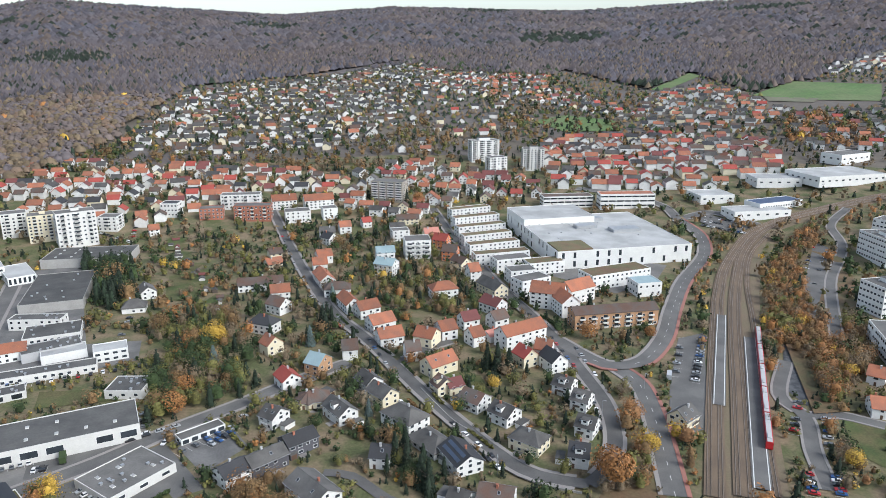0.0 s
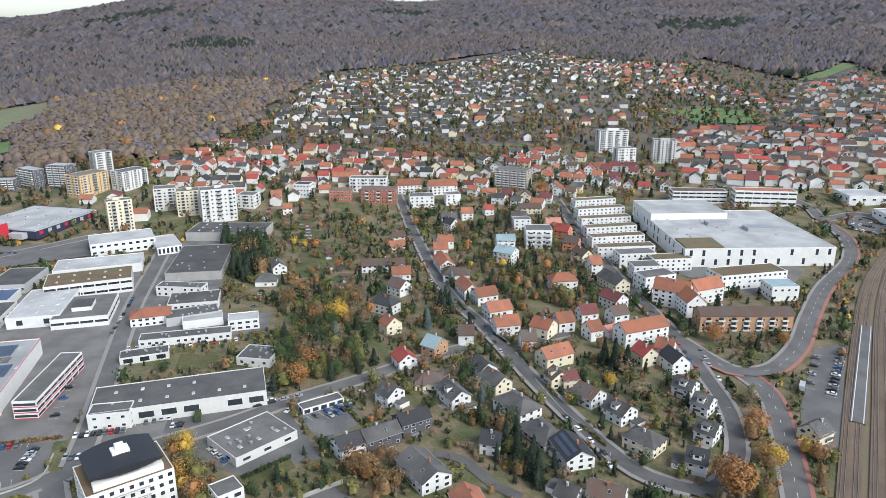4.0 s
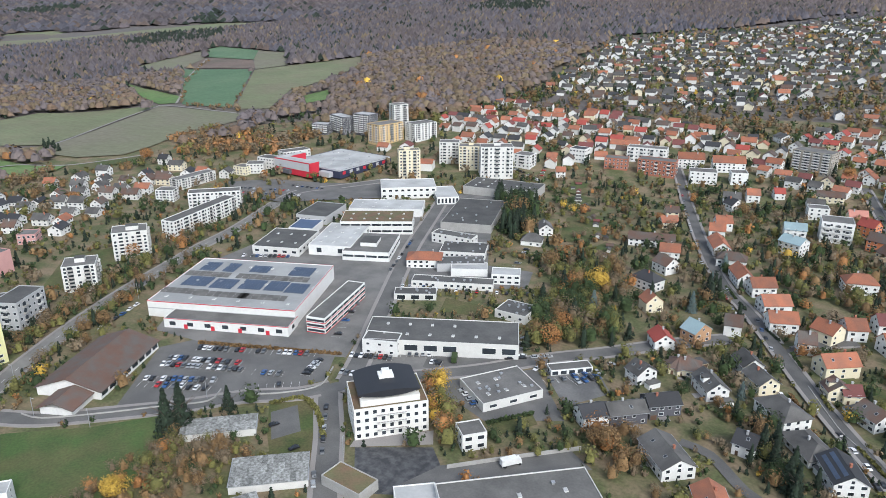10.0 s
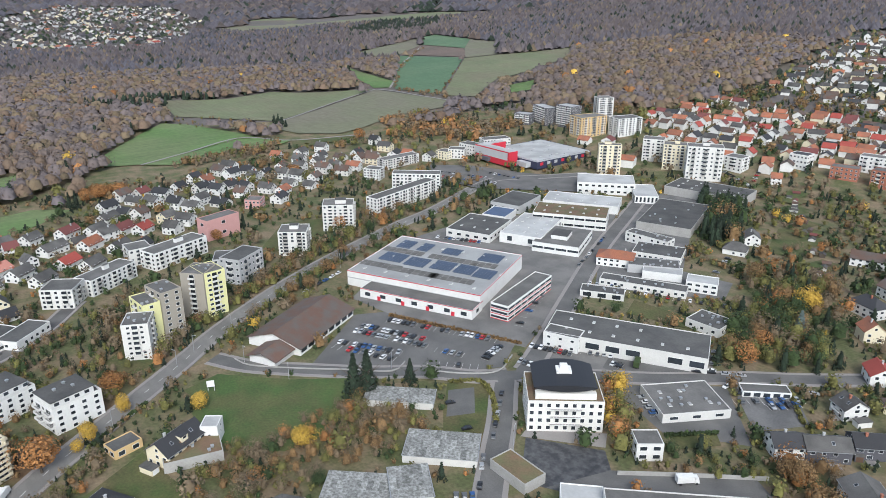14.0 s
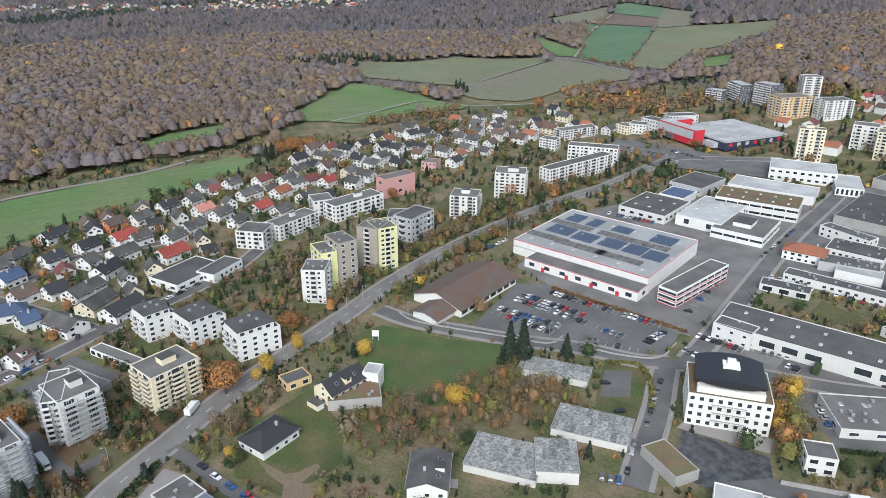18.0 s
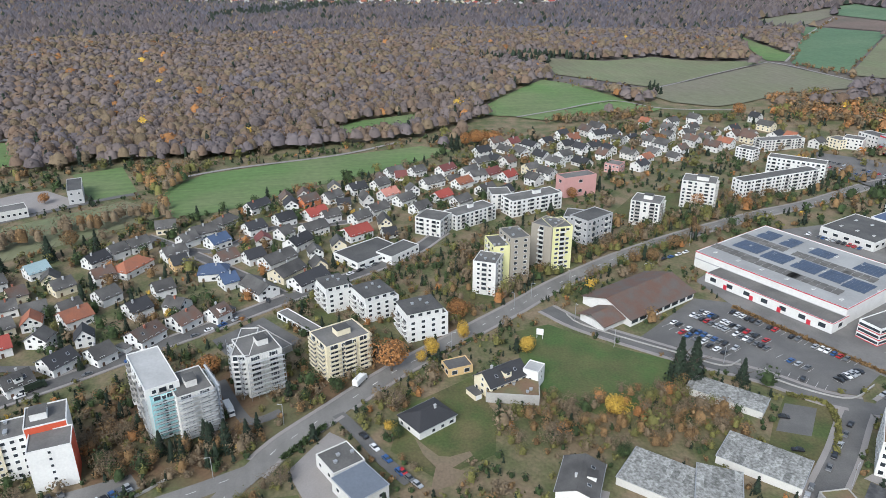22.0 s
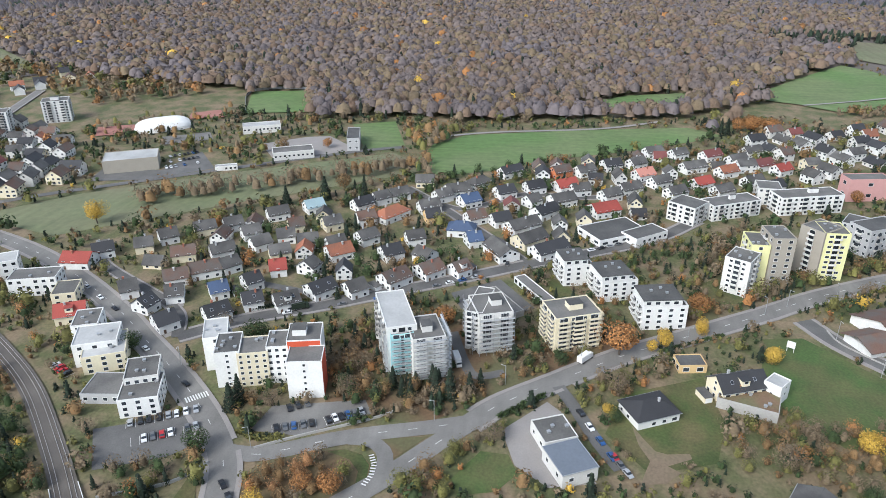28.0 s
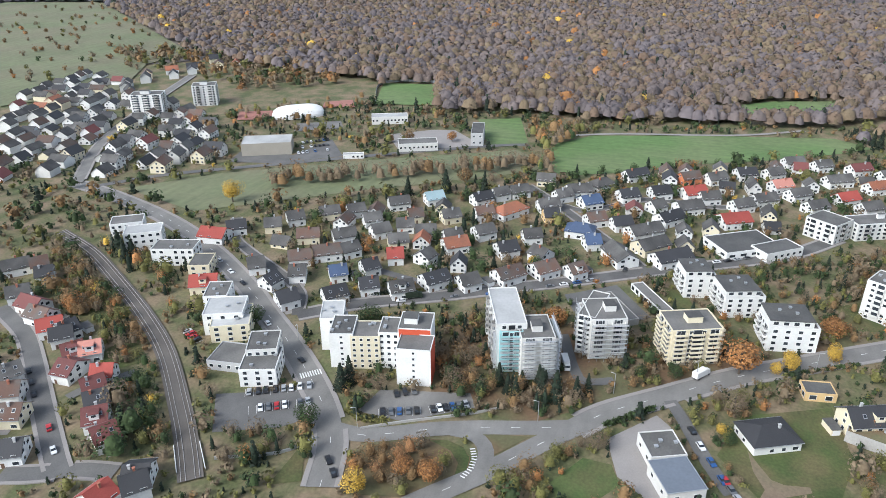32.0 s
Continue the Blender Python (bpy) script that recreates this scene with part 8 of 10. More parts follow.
house(-304.5, -131, 114.1, 8, 11, 4.6, 8.1, 'red', 'white')
house(-307.7, -115.7, 165, 8, 10, 4.6, 8.1, 'grey', 'white')
house(-321.7, -136.5, 120, 10.6, 10, 4.6, 8.1, 'grey', 'cream')
house(-288.7, -138.4, 134.6, 8, 11, 4.6, 8.1, 'dark', 'white')
house(-303.6, -156.6, 139.4, 9.5, 10, 4.6, 8.1, 'grey', 'white')
house(-297.3, -166.3, 123.4, 14.3, 11, 4.6, 8.1, 'brown', 'white')
house(-277.8, -150.5, 125.7, 8.2, 10, 4.6, 8.1, 'blue', 'white')
house(-287.2, -176.8, 121.2, 11.1, 10, 4.6, 8.1, 'brown', 'white')
house(-272.1, -169.4, 114.5, 8, 12, 4.6, 8.1, 'grey', 'white')
house(-270.8, -130.9, 122.9, 8.7, 11, 4.6, 8.1, 'dark', 'white')
house(-258, -142.4, 134.3, 10.7, 11, 4.6, 8.1, 'dark', 'white')
house(-272.5, -115.1, 125.3, 10.8, 11, 4.6, 8.1, 'grey', 'white')
house(-285.9, -103, 138.6, 12.4, 12, 4.6, 8.1, 'dark', 'white')
house(-288.7, -87, 134.7, 9.2, 11, 4.6, 8.1, 'grey', 'white')
house(-301.7, -70.7, 139.6, 13.6, 12, 4.6, 8.1, 'brown', 'white')
house(-312.9, -55.4, 136, 11.9, 12, 4.6, 8.1, 'brown', 'white')
house(-259.9, -177.4, 163.6, 8, 10, 4.6, 8.1, 'dark', 'white')
house(-247.7, -161.7, 138.8, 9.1, 12, 4.6, 8.1, 'dark', 'white')
house(-273.1, -193.7, 126.8, 8, 12, 4.6, 8.1, 'grey', 'white')
house(-298, -235.4, 95.5, 14.7, 12, 4.6, 8.1, 'red', 'white')
house(-310.3, -229.6, 125.9, 10.3, 10, 4.6, 8.1, 'dark', 'white')
house(-319.6, -211.7, 119.1, 9.1, 10, 4.6, 8.1, 'grey', 'cream')
house(-332.9, -205.1, 129.8, 9.5, 12, 4.6, 8.1, 'grey', 'white')
house(-319, -167.1, 129.1, 12.3, 10, 4.6, 8.1, 'grey', 'white')
house(-312.8, -185.6, 114.9, 11.9, 10, 4.6, 8.1, 'brown', 'cream')
house(-330.9, -150.8, 136.5, 10.1, 10, 4.6, 8.1, 'grey', 'white')
house(-342, -140.3, 113.8, 9.4, 10, 4.6, 8.1, 'grey', 'white')
house(-357.2, -7.3, 134.2, 17.5, 12, 4.6, 8.1, 'grey', 'cream')
house(-345.3, 3.4, 129, 19.5, 12, 4.6, 8.1, 'dark', 'white')
house(-374.9, -12.2, 129.1, 18.9, 12, 4.6, 8.1, 'grey', 'white')
house(-381.7, -25.4, 122.3, 10.7, 10, 4.6, 8.1, 'dark', 'white')
house(-382.8, -40, 126.6, 11.1, 10, 4.6, 8.1, 'brown', 'white')
house(-381.7, -89.7, 145.6, 20.1, 12, 4.6, 8.1, 'orange', 'white', hip=True)
house(-396, -69.6, 121.1, 12.6, 10, 4.6, 8.1, 'grey', 'white')
house(-381.4, -65.2, 115.8, 8.5, 10, 4.6, 8.1, 'dark', 'yellow')
house(-426.7, -26.2, 123.7, 11.9, 12, 4.6, 8.1, 'dark', 'white')
house(-438.1, -7.8, 119.3, 11.7, 12, 4.6, 8.1, 'dark', 'white')
house(-444.1, 12, 124.6, 14.6, 12, 4.6, 8.1, 'red', 'white')
house(-405.9, 34.6, 119.3, 16.5, 13, 4.6, 8.1, 'red', 'white')
house(-418.2, 9.8, 121.7, 15.3, 12, 4.6, 8.1, 'grey', 'white')
house(-413.7, -8.2, 135.3, 9, 10, 4.6, 8.1, 'grey', 'white')
house(-397.7, -0.1, 137.3, 15.8, 11, 4.6, 8.1, 'dark', 'white')
house(-430.5, 39.6, 126.2, 12.6, 10, 4.6, 8.1, 'grey', 'white')
house(-437.5, 21.4, 114.2, 11.2, 10, 4.6, 8.1, 'grey', 'white')
house(-466, -25, 129.8, 16, 10, 4.6, 8.1, 'dark', 'white')
house(-470.8, 8.9, 124.3, 13.1, 10, 4.6, 8.1, 'brown', 'orange')
house(-474.9, 25.3, 124.1, 13.2, 10, 4.6, 8.1, 'grey', 'white')
house(-490.3, 43.9, 115, 12.4, 12, 4.6, 8.1, 'dark', 'white')
house(-495.9, 61.6, 127.1, 12.1, 10, 4.6, 8.1, 'grey', 'white')
house(-426.1, -56.2, 115.9, 14.9, 12, 4.6, 8.1, 'grey', 'white')
house(-441.2, -43.8, 138.1, 15.7, 11, 4.6, 8.1, 'grey', 'white', hip=True)
house(-409, -46.8, 127.8, 11.8, 12, 4.6, 8.1, 'blue', 'white')
house(-414.7, -64.2, 132.5, 10.4, 10, 4.6, 8.1, 'grey', 'white')
house(-413.1, -91.8, 129.2, 11.9, 10, 4.6, 8.1, 'grey', 'white')
house(-394.2, -110.5, 137.4, 12.2, 10, 4.6, 8.1, 'dark', 'white')
house(-405.4, -101.7, 133.5, 10.1, 10, 4.6, 8.1, 'grey', 'white')
house(-386.2, -138.7, 129.7, 11.1, 10, 4.6, 8.1, 'teal', 'white')
house(-372.1, -156.3, 126.2, 12.2, 10, 4.6, 8.1, 'grey', 'white')
house(-353.3, -176.1, 129.6, 10.1, 10, 4.6, 8.1, 'grey', 'white')
house(-345.5, -189.4, 126.2, 11.4, 10, 4.6, 8.1, 'grey', 'cream')
house(-362.7, -120.4, 128.2, 10.4, 10, 4.6, 8.1, 'grey', 'cream')
house(-343.8, -161.4, 128.8, 9.9, 10, 4.6, 8.1, 'grey', 'white')
house(-372.9, -102.9, 123.6, 10.4, 10, 4.6, 8.1, 'brown', 'white')
house(-357, -139.9, 122, 8.3, 10, 4.6, 8.1, 'brown', 'cream')
house(-443.8, 52.7, 123.8, 14.6, 10, 4.6, 8.1, 'grey', 'white')
house(-472.9, 64.2, 123.3, 13.2, 10, 4.6, 8.1, 'salmon', 'white')
house(-459.3, 73.1, 126.4, 13.5, 10, 4.6, 8.1, 'grey', 'white')
house(-440.8, 80.9, 125.6, 12.9, 10, 4.6, 8.1, 'grey', 'white')
house(-493.2, 99.6, 119.1, 17.3, 10, 4.6, 8.1, 'grey', 'white')
house(-523.9, 76, 115.3, 13.1, 10, 4.6, 8.1, 'grey', 'white')
house(-522.2, 93.6, 122.5, 11.9, 10, 4.6, 8.1, 'grey', 'white')
house(-522, 116.4, 123.7, 14.7, 10, 4.6, 8.1, 'maroon', 'white')
house(-486.9, 120.8, 122.7, 13.6, 10, 4.6, 8.1, 'orange', 'white')
house(-513.4, 132.7, 123.2, 14.4, 10, 4.6, 8.1, 'grey', 'white')
house(-460.6, 99.8, 125.8, 13.6, 10, 4.6, 8.1, 'red', 'white')
house(-535.5, 147.8, 119.5, 14.1, 10, 4.6, 8.1, 'grey', 'white')
house(-505.2, 148.2, 122.7, 14.2, 10, 4.6, 8.1, 'maroon', 'white')
house(-448.1, 110.5, 125.1, 13.2, 10, 4.6, 8.1, 'grey', 'white')
house(-468.4, 133.6, 121.9, 13, 10, 4.6, 8.1, 'grey', 'white')
house(-496.3, 158.7, 124.9, 12.2, 10, 4.6, 8.1, 'red', 'white')
house(-461, 144.5, 121.5, 12.8, 10, 4.6, 8.1, 'dark', 'white')
house(-181.9, -221.9, 140.9, 8, 10, 4.6, 8.1, 'maroon', 'white', skylights=2)
house(-171.6, -213.5, 91.9, 8, 12, 4.6, 8.1, 'maroon', 'white', skylights=2)
house(-165.7, -196.7, 141.5, 8, 10, 4.6, 8.1, 'maroon', 'white', skylights=2)
house(-159.3, -189.2, 134.9, 8, 11, 4.6, 8.1, 'dark', 'white')
house(-151.6, -182.3, 126.8, 8, 11, 4.6, 8.1, 'maroon', 'white', skylights=2)
house(-144.6, -172.6, 147.4, 8, 11, 4.6, 8.1, 'maroon', 'white', skylights=2)
house(-173.7, -198.9, 114.7, 8, 9, 4.6, 8.1, 'red', 'white')
house(-185.1, -215.6, 127.7, 8, 10, 4.6, 8.1, 'salmon', 'white')
house(-194.4, -237.2, 155.8, 8, 11, 4.6, 8.1, 'dark', 'white')
house(-132.4, -148.1, 115.1, 8, 12, 4.6, 8.1, 'dark', 'white')
house(-248.7, -206.8, 117.1, 12.5, 12, 4.6, 8.1, 'red', 'cream')
house(-168.9, 82.5, -31.4, 17.4, 13, 7, 9.4, 'grey', 'white', dormer=True)
house(-233.7, -307.6, 138.7, 12.5, 10, 4.6, 8.1, 'grey', 'white')
house(-239.3, -298.5, 140.8, 8, 10, 4.6, 8.1, 'brown', 'cream')
house(-232, -287.4, 130.6, 8, 10, 4.6, 8.1, 'dark', 'white')
house(-212.4, -283.1, 134.9, 9.7, 10, 4.6, 8.1, 'grey', 'white')
house(-206.5, -268.3, 83.8, 12.7, 10, 4.6, 8.1, 'maroon', 'white')
house(-200.3, -257.2, 85.8, 11.7, 10, 4.6, 8.1, 'brown', 'white')
house(-194.1, -245.9, 136, 10, 10, 4.6, 8.1, 'red', 'white')
house(-189.9, -235.4, 132.2, 8.7, 10, 4.6, 8.1, 'dark', 'white')
house(-162.3, -233.8, 146.9, 8, 10, 4.6, 8.1, 'grey', 'white')
house(-153.5, -223.7, 119.4, 8, 10, 4.6, 8.1, 'brown', 'white')
house(-143.7, -211.9, 110.8, 8, 10, 4.6, 8.1, 'brown', 'cream')
house(-128.9, -196.3, 120, 8, 10, 4.6, 8.1, 'dark', 'white')
house(-120.9, -153.6, 168.8, 8, 10, 4.6, 8.1, 'red', 'white')
house(-128.9, -146.7, 138.1, 8, 10, 4.6, 8.1, 'dark', 'white')

# estates on the slopes and in the old town
estate([(135.6, 978.6), (308.9, 992.4), (412.8, 925.5), (376.9, 787.2), (272.7, 728.9), (221.7, 723.7), (130.7, 755.5), (115.2, 822.8)], -8, 14.5, (('orange', 6), ('brown', 3), ('red', 2), ('maroon', 2), ('grey', 2), ('dark', 1)), 1, size=1.15)
estate([(-498.9, 797.5), (-437.3, 814.7), (-348.2, 834.4), (-177.1, 839.3), (-84, 778.4), (-85, 728.4), (-182.9, 746.1), (-248.8, 727.4), (-314.1, 662.5), (-384.1, 695.8), (-434.8, 686.5)], 5, 15, (('orange', 6), ('brown', 3), ('red', 2), ('maroon', 2), ('grey', 2), ('dark', 1)), 2)
estate([(-96.3, 835.7), (-30.6, 864), (110.7, 788.4), (96.5, 723.5), (8.7, 706.6), (-34.4, 651.8), (-76.8, 651.4), (-111.7, 710), (-87, 747.8)], -10, 16, (('orange', 6), ('brown', 3), ('red', 2), ('maroon', 2), ('grey', 2), ('dark', 1)), 3, 'bare')
estate([(-418.5, 905.4), (-489.6, 1392), (-370.1, 1576.2), (-219.7, 1741.6), (-63.5, 1880.8), (8, 1775.5), (-27.2, 1451.9), (-75.5, 1144.4), (-98.2, 1001.7), (-168.6, 949.9), (-268.8, 880.4)], 15, 20, (('grey', 8), ('dark', 5), ('brown', 3), ('orange', 0.8), ('maroon', 0.8)), 4)
estate([(-31.8, 1716.3), (254.9, 1691.3), (210.4, 1550.2), (295.4, 1240.9), (277.8, 1125.1), (177, 1294.8), (70.1, 1374.4), (-15.6, 1416.2)], 20, 20, (('grey', 4), ('dark', 2), ('brown', 3), ('orange', 4), ('red', 1), ('maroon', 1)), 5)
estate([(399.3, 1372.1), (545.1, 1424.3), (524.3, 1214.3), (527.8, 1098.7), (390.4, 961.7), (308.9, 992.4), (274.6, 1111.2)], -15, 19, (('grey', 4), ('dark', 2), ('brown', 3), ('orange', 4), ('red', 1), ('maroon', 1)), 6)
estate([(503.9, 1083.1), (636.1, 1051), (526.6, 850.9), (458.1, 830.5), (433.6, 891.5)], -20, 22, (('grey', 4), ('dark', 2), ('brown', 3), ('orange', 4), ('red', 1), ('maroon', 1)), 7)
estate([(-75.5, 1144.4), (-26.5, 1415), (69.1, 1354.2), (173, 1264.7), (121, 985.9), (36.7, 1022), (-30.8, 871.7), (-87.6, 886), (-166.9, 939.7), (-98.2, 1001.7)], 10, 34, (('grey', 4), ('dark', 2), ('brown', 3), ('orange', 4), ('red', 1), ('maroon', 1)), 8, density=0.6)
estate([(787.6, 1565.6), (1013.5, 1694.4), (870, 1445.4), (763.4, 1425.8)], 0, 24, (('grey', 8), ('dark', 5), ('brown', 3), ('orange', 0.8), ('maroon', 0.8)), 9)
estate([(-608, 187.8), (-619.6, 236.1), (-627.3, 298.6), (-629.3, 350.2), (-615.9, 450.3), (-559.3, 437.1), (-517.9, 363.8), (-538.5, 335.5), (-486, 272.2), (-517.1, 262.3), (-516.8, 216.1), (-473.6, 188.8), (-469.3, 164.9), (-496.8, 134.6), (-556.8, 147.1)], 25, 18, (('grey', 8), ('dark', 5), ('brown', 3), ('orange', 0.8), ('maroon', 0.8)), 10, 'full', density=0.9)
estate([(-458.9, -499.7), (-516.3, -518.1), (-547.6, -514.7), (-537.3, -439.8), (-493.6, -369.6), (-413.2, -312.5), (-365.4, -354.7), (-370, -390.4), (-384.7, -428)], 10, 14.5, (('grey', 8), ('dark', 5), ('brown', 3), ('orange', 0.8), ('maroon', 0.8)), 11, 'bare')
estate([(-516.3, -518.1), (-618.4, -554.2), (-727.7, -521), (-706.2, -485), (-635, -492.2), (-601.1, -480.8), (-550.3, -504.5)], 40, 18, (('grey', 8), ('dark', 5), ('brown', 3), ('orange', 0.8), ('maroon', 0.8)), 12)
estate([(-2021.3, 381.8), (-3050.1, 597.3), (-3309.1, 897.7), (-3006, 1195.2), (-2476, 1096.5), (-1956.6, 813.6), (-1902.5, 537.9)], 0, 30, (('grey', 4), ('dark', 2), ('brown', 2), ('orange', 1)), 14, size=1.4, density=0.5, walls=(('offwhite', 3), ('grey', 5), ('cream', 2)))
estate([(-2037.7, -243.4), (-2309.5, -271.1), (-1943.6, 797.6), (-1755.1, 644.2), (-1947.4, 127.3)], 20, 32, (('grey', 4), ('dark', 2), ('brown', 3), ('orange', 4), ('red', 1), ('maroon', 1)), 15, size=1.6, walls=(('offwhite', 3), ('grey', 5), ('cream', 2)), density=.6)
estate([(-563.4, 395.1), (-555.7, 445.1), (-522.6, 461.3), (-497.4, 431.6), (-516.9, 386.7), (-516.9, 361.4)], 25, 19, (('grey', 8), ('dark', 5), ('brown', 3), ('orange', 0.8), ('maroon', 0.8)), 16, 'bare')
estate([(-299, -233.3), (-351.8, -199.9), (-423.6, -107.3), (-516.7, 55.8), (-554.3, 155.4), (-429.6, 128.5), (-375.6, 26.5), (-337.4, -24.9), (-262.1, -131.1), (-253, -166.6)], 8, 14.5, (('grey', 8), ('dark', 5), ('brown', 3), ('orange', 0.8), ('maroon', 0.8)), 21, 'bare', size=0.82)
estate([(-403.7, 640.1), (-359.9, 709.8), (-222.7, 829.8), (-184.1, 703), (-260.3, 634.8), (-323.9, 596), (-363.3, 597.9)], 12, 15, (('orange', 6), ('brown', 3), ('red', 2), ('maroon', 2), ('grey', 2), ('dark', 1)), 31)
estate([(-475.6, 615), (-444.2, 668.2), (-363.3, 597.9), (-368.2, 564.8), (-415.6, 555.5)], 20, 22, (('grey', 4), ('dark', 2), ('brown', 3), ('orange', 4), ('red', 1), ('maroon', 1)), 32, size=1.2)
estate([(-322.3, -418.5), (-446.4, -556.2), (-541.3, -617.1), (-629.7, -636.3), (-588.8, -550.9), (-347, -358), (-354.3, -408.1)], 10, 14.5, (('grey', 8), ('dark', 5), ('brown', 3), ('orange', 0.8), ('maroon', 0.8)), 41)
finish_far()

# woods
forest_edge = [(-1025, -1196.8), (-1073.2, -1050.5), (-755.4, -595.7), (-719.6, -515.6), (-689.4, -405.7), (-680.3, -316.6), (-589.1, -200.7), (-607.9, -123.1), (-592.4, -85.6), (-612.9, -16), (-626.6, 102.7), (-700.1, 204.8), (-577.8, 119.2), (-642.8, 155.2), (-724.6, 225.3), (-661.7, 276.9), (-684.7, 380.3), (-628.9, 549.4), (-649.5, 612.4), (-629, 716.4), (-581.5, 629.9), (-543, 721.4), (-454.1, 737.7), (-428.7, 806), (-434.2, 993.9), (-470.8, 868.2), (-451.1, 946.7), (-465.5, 1136.7), (-514.4, 1465.6), (-391.6, 1671.5), (-230.6, 1831.4), (-67.8, 2012.2), (26, 2134.3), (131.8, 1789.8), (298.4, 1800.3), (399.3, 1411.1), (552.6, 1612.3), (550.7, 1303.1), (713.8, 1412.9), (1072.7, 1797.1)]
forest_far = [(2527.5, 3478.8), (1470.7, 4040.7), (374.8, 4283.6), (-746.7, 4234.7), (-1817.3, 3897.1), (-2764, 3294), (-3522.4, 2466.4), (-4040.7, 1470.7), (-4283.6, 374.8), (-4234.7, -746.7), (-3897.1, -1817.3), (-3388.4, -2647.3), (-2764, -3294), (-2150, -3723.9)]
forest = forest_edge + forest_far
clearings = [p for n, p in AREAS if n.startswith(('field', 'meadow', 'sports'))]
# low ground on the town side of the fields, kept free of tall trees
clearings += [[(x * (1 - 58 / math.hypot(x, y)), y * (1 - 58 / math.hypot(x, y))) for x, y in p] for n, p in AREAS if n == 'field']
estates = [[(-418.5, 905.4), (-489.6, 1392), (-370.1, 1576.2), (-219.7, 1741.6), (-63.5, 1880.8), (8, 1775.5), (-27.2, 1451.9), (-75.5, 1144.4), (-98.2, 1001.7), (-168.6, 949.9), (-268.8, 880.4)], [(-31.8, 1716.3), (254.9, 1691.3), (210.4, 1550.2), (295.4, 1240.9), (277.8, 1125.1), (177, 1294.8), (70.1, 1374.4), (-15.6, 1416.2)], [(399.3, 1372.1), (545.1, 1424.3), (524.3, 1214.3), (527.8, 1098.7), (390.4, 961.7), (308.9, 992.4), (274.6, 1111.2)], [(503.9, 1083.1), (636.1, 1051), (526.6, 850.9), (458.1, 830.5), (433.6, 891.5)], [(787.6, 1565.6), (1013.5, 1694.4), (870, 1445.4), (763.4, 1425.8)], [(-608, 187.8), (-619.6, 236.1), (-627.3, 298.6), (-629.3, 350.2), (-615.9, 450.3), (-559.3, 437.1), (-517.9, 363.8), (-538.5, 335.5), (-486, 272.2), (-517.1, 262.3), (-516.8, 216.1), (-473.6, 188.8), (-469.3, 164.9), (-496.8, 134.6), (-556.8, 147.1)], [(-516.3, -518.1), (-618.4, -554.2), (-727.7, -521), (-706.2, -485), (-635, -492.2), (-601.1, -480.8), (-550.3, -504.5)], [(-2021.3, 381.8), (-3050.1, 597.3), (-3309.1, 897.7), (-3006, 1195.2), (-2476, 1096.5), (-1956.6, 813.6), (-1902.5, 537.9)], [(-2037.7, -243.4), (-2309.5, -271.1), (-1943.6, 797.6), (-1755.1, 644.2), (-1947.4, 127.3)]]
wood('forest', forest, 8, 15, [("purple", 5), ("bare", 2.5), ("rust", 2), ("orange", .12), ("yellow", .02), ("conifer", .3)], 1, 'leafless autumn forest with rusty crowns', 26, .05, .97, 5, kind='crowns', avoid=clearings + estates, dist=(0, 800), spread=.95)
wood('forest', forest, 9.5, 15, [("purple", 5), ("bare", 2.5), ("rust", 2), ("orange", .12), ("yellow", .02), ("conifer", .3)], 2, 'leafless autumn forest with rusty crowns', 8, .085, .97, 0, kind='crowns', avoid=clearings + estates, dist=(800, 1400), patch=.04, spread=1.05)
# far hillsides wear the haze-tinted hill and ochre crown colours
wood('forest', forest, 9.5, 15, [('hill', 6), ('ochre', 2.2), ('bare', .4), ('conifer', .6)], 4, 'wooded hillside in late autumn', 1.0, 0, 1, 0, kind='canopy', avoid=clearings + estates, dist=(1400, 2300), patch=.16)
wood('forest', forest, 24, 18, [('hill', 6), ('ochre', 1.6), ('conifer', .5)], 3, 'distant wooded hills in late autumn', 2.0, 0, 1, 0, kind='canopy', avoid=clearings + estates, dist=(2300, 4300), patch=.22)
wood('thicket', [(-160.4, 355.6), (-173.4, 422.7), (-130.5, 422.4), (-105.8, 355.3), (-95.6, 316.4), (-118.5, 294.5), (-130.5, 292)], 6.5, 11, [('olive', 3), ('brown', 3), ('bare', 3), ('orange', .5), ('conifer', 2), ('green', 2.5)], 20, 'thicket of autumn trees and shrubs', 275, 0.033, 0.6, 2.0)
wood('thicket', [(-261.1, 601.6), (-174.1, 617.2), (-126.9, 422.4), (-173.4, 422.7), (-210.4, 489.9)], 8, 7, [('green', 2), ('olive', 2), ('conifer', 2), ('brown', 2), ('bare', 2), ('orange', .6), ('yellow', .4)], 21, 'thicket of autumn trees and shrubs', 150, 0.042, 0.4, 2.0)
wood('thicket', [(-279.6, 531.6), (-272.4, 554.7), (-245.2, 538.8), (-204.2, 443.3), (-213.8, 432.9), (-242.4, 454.4)], 7, 16, [('conifer', 3), ('green', 1), ('brown', .5)], 22, 'grove of tall dark conifers', 253, 0.034, 0.92, 2.0)
wood('thicket', [(-59.2, 529.8), (-11, 529.4), (17.1, 452.6), (5.3, 421.5), (-30.7, 426.6), (-59.1, 488.7)], 8, 10, [('green', 2), ('olive', 2), ('conifer', 2), ('brown', 2), ('bare', 2), ('orange', .6), ('yellow', .4)], 23, 'thicket of autumn trees and shrubs', 80, 0.036, 0.92, 2.0)
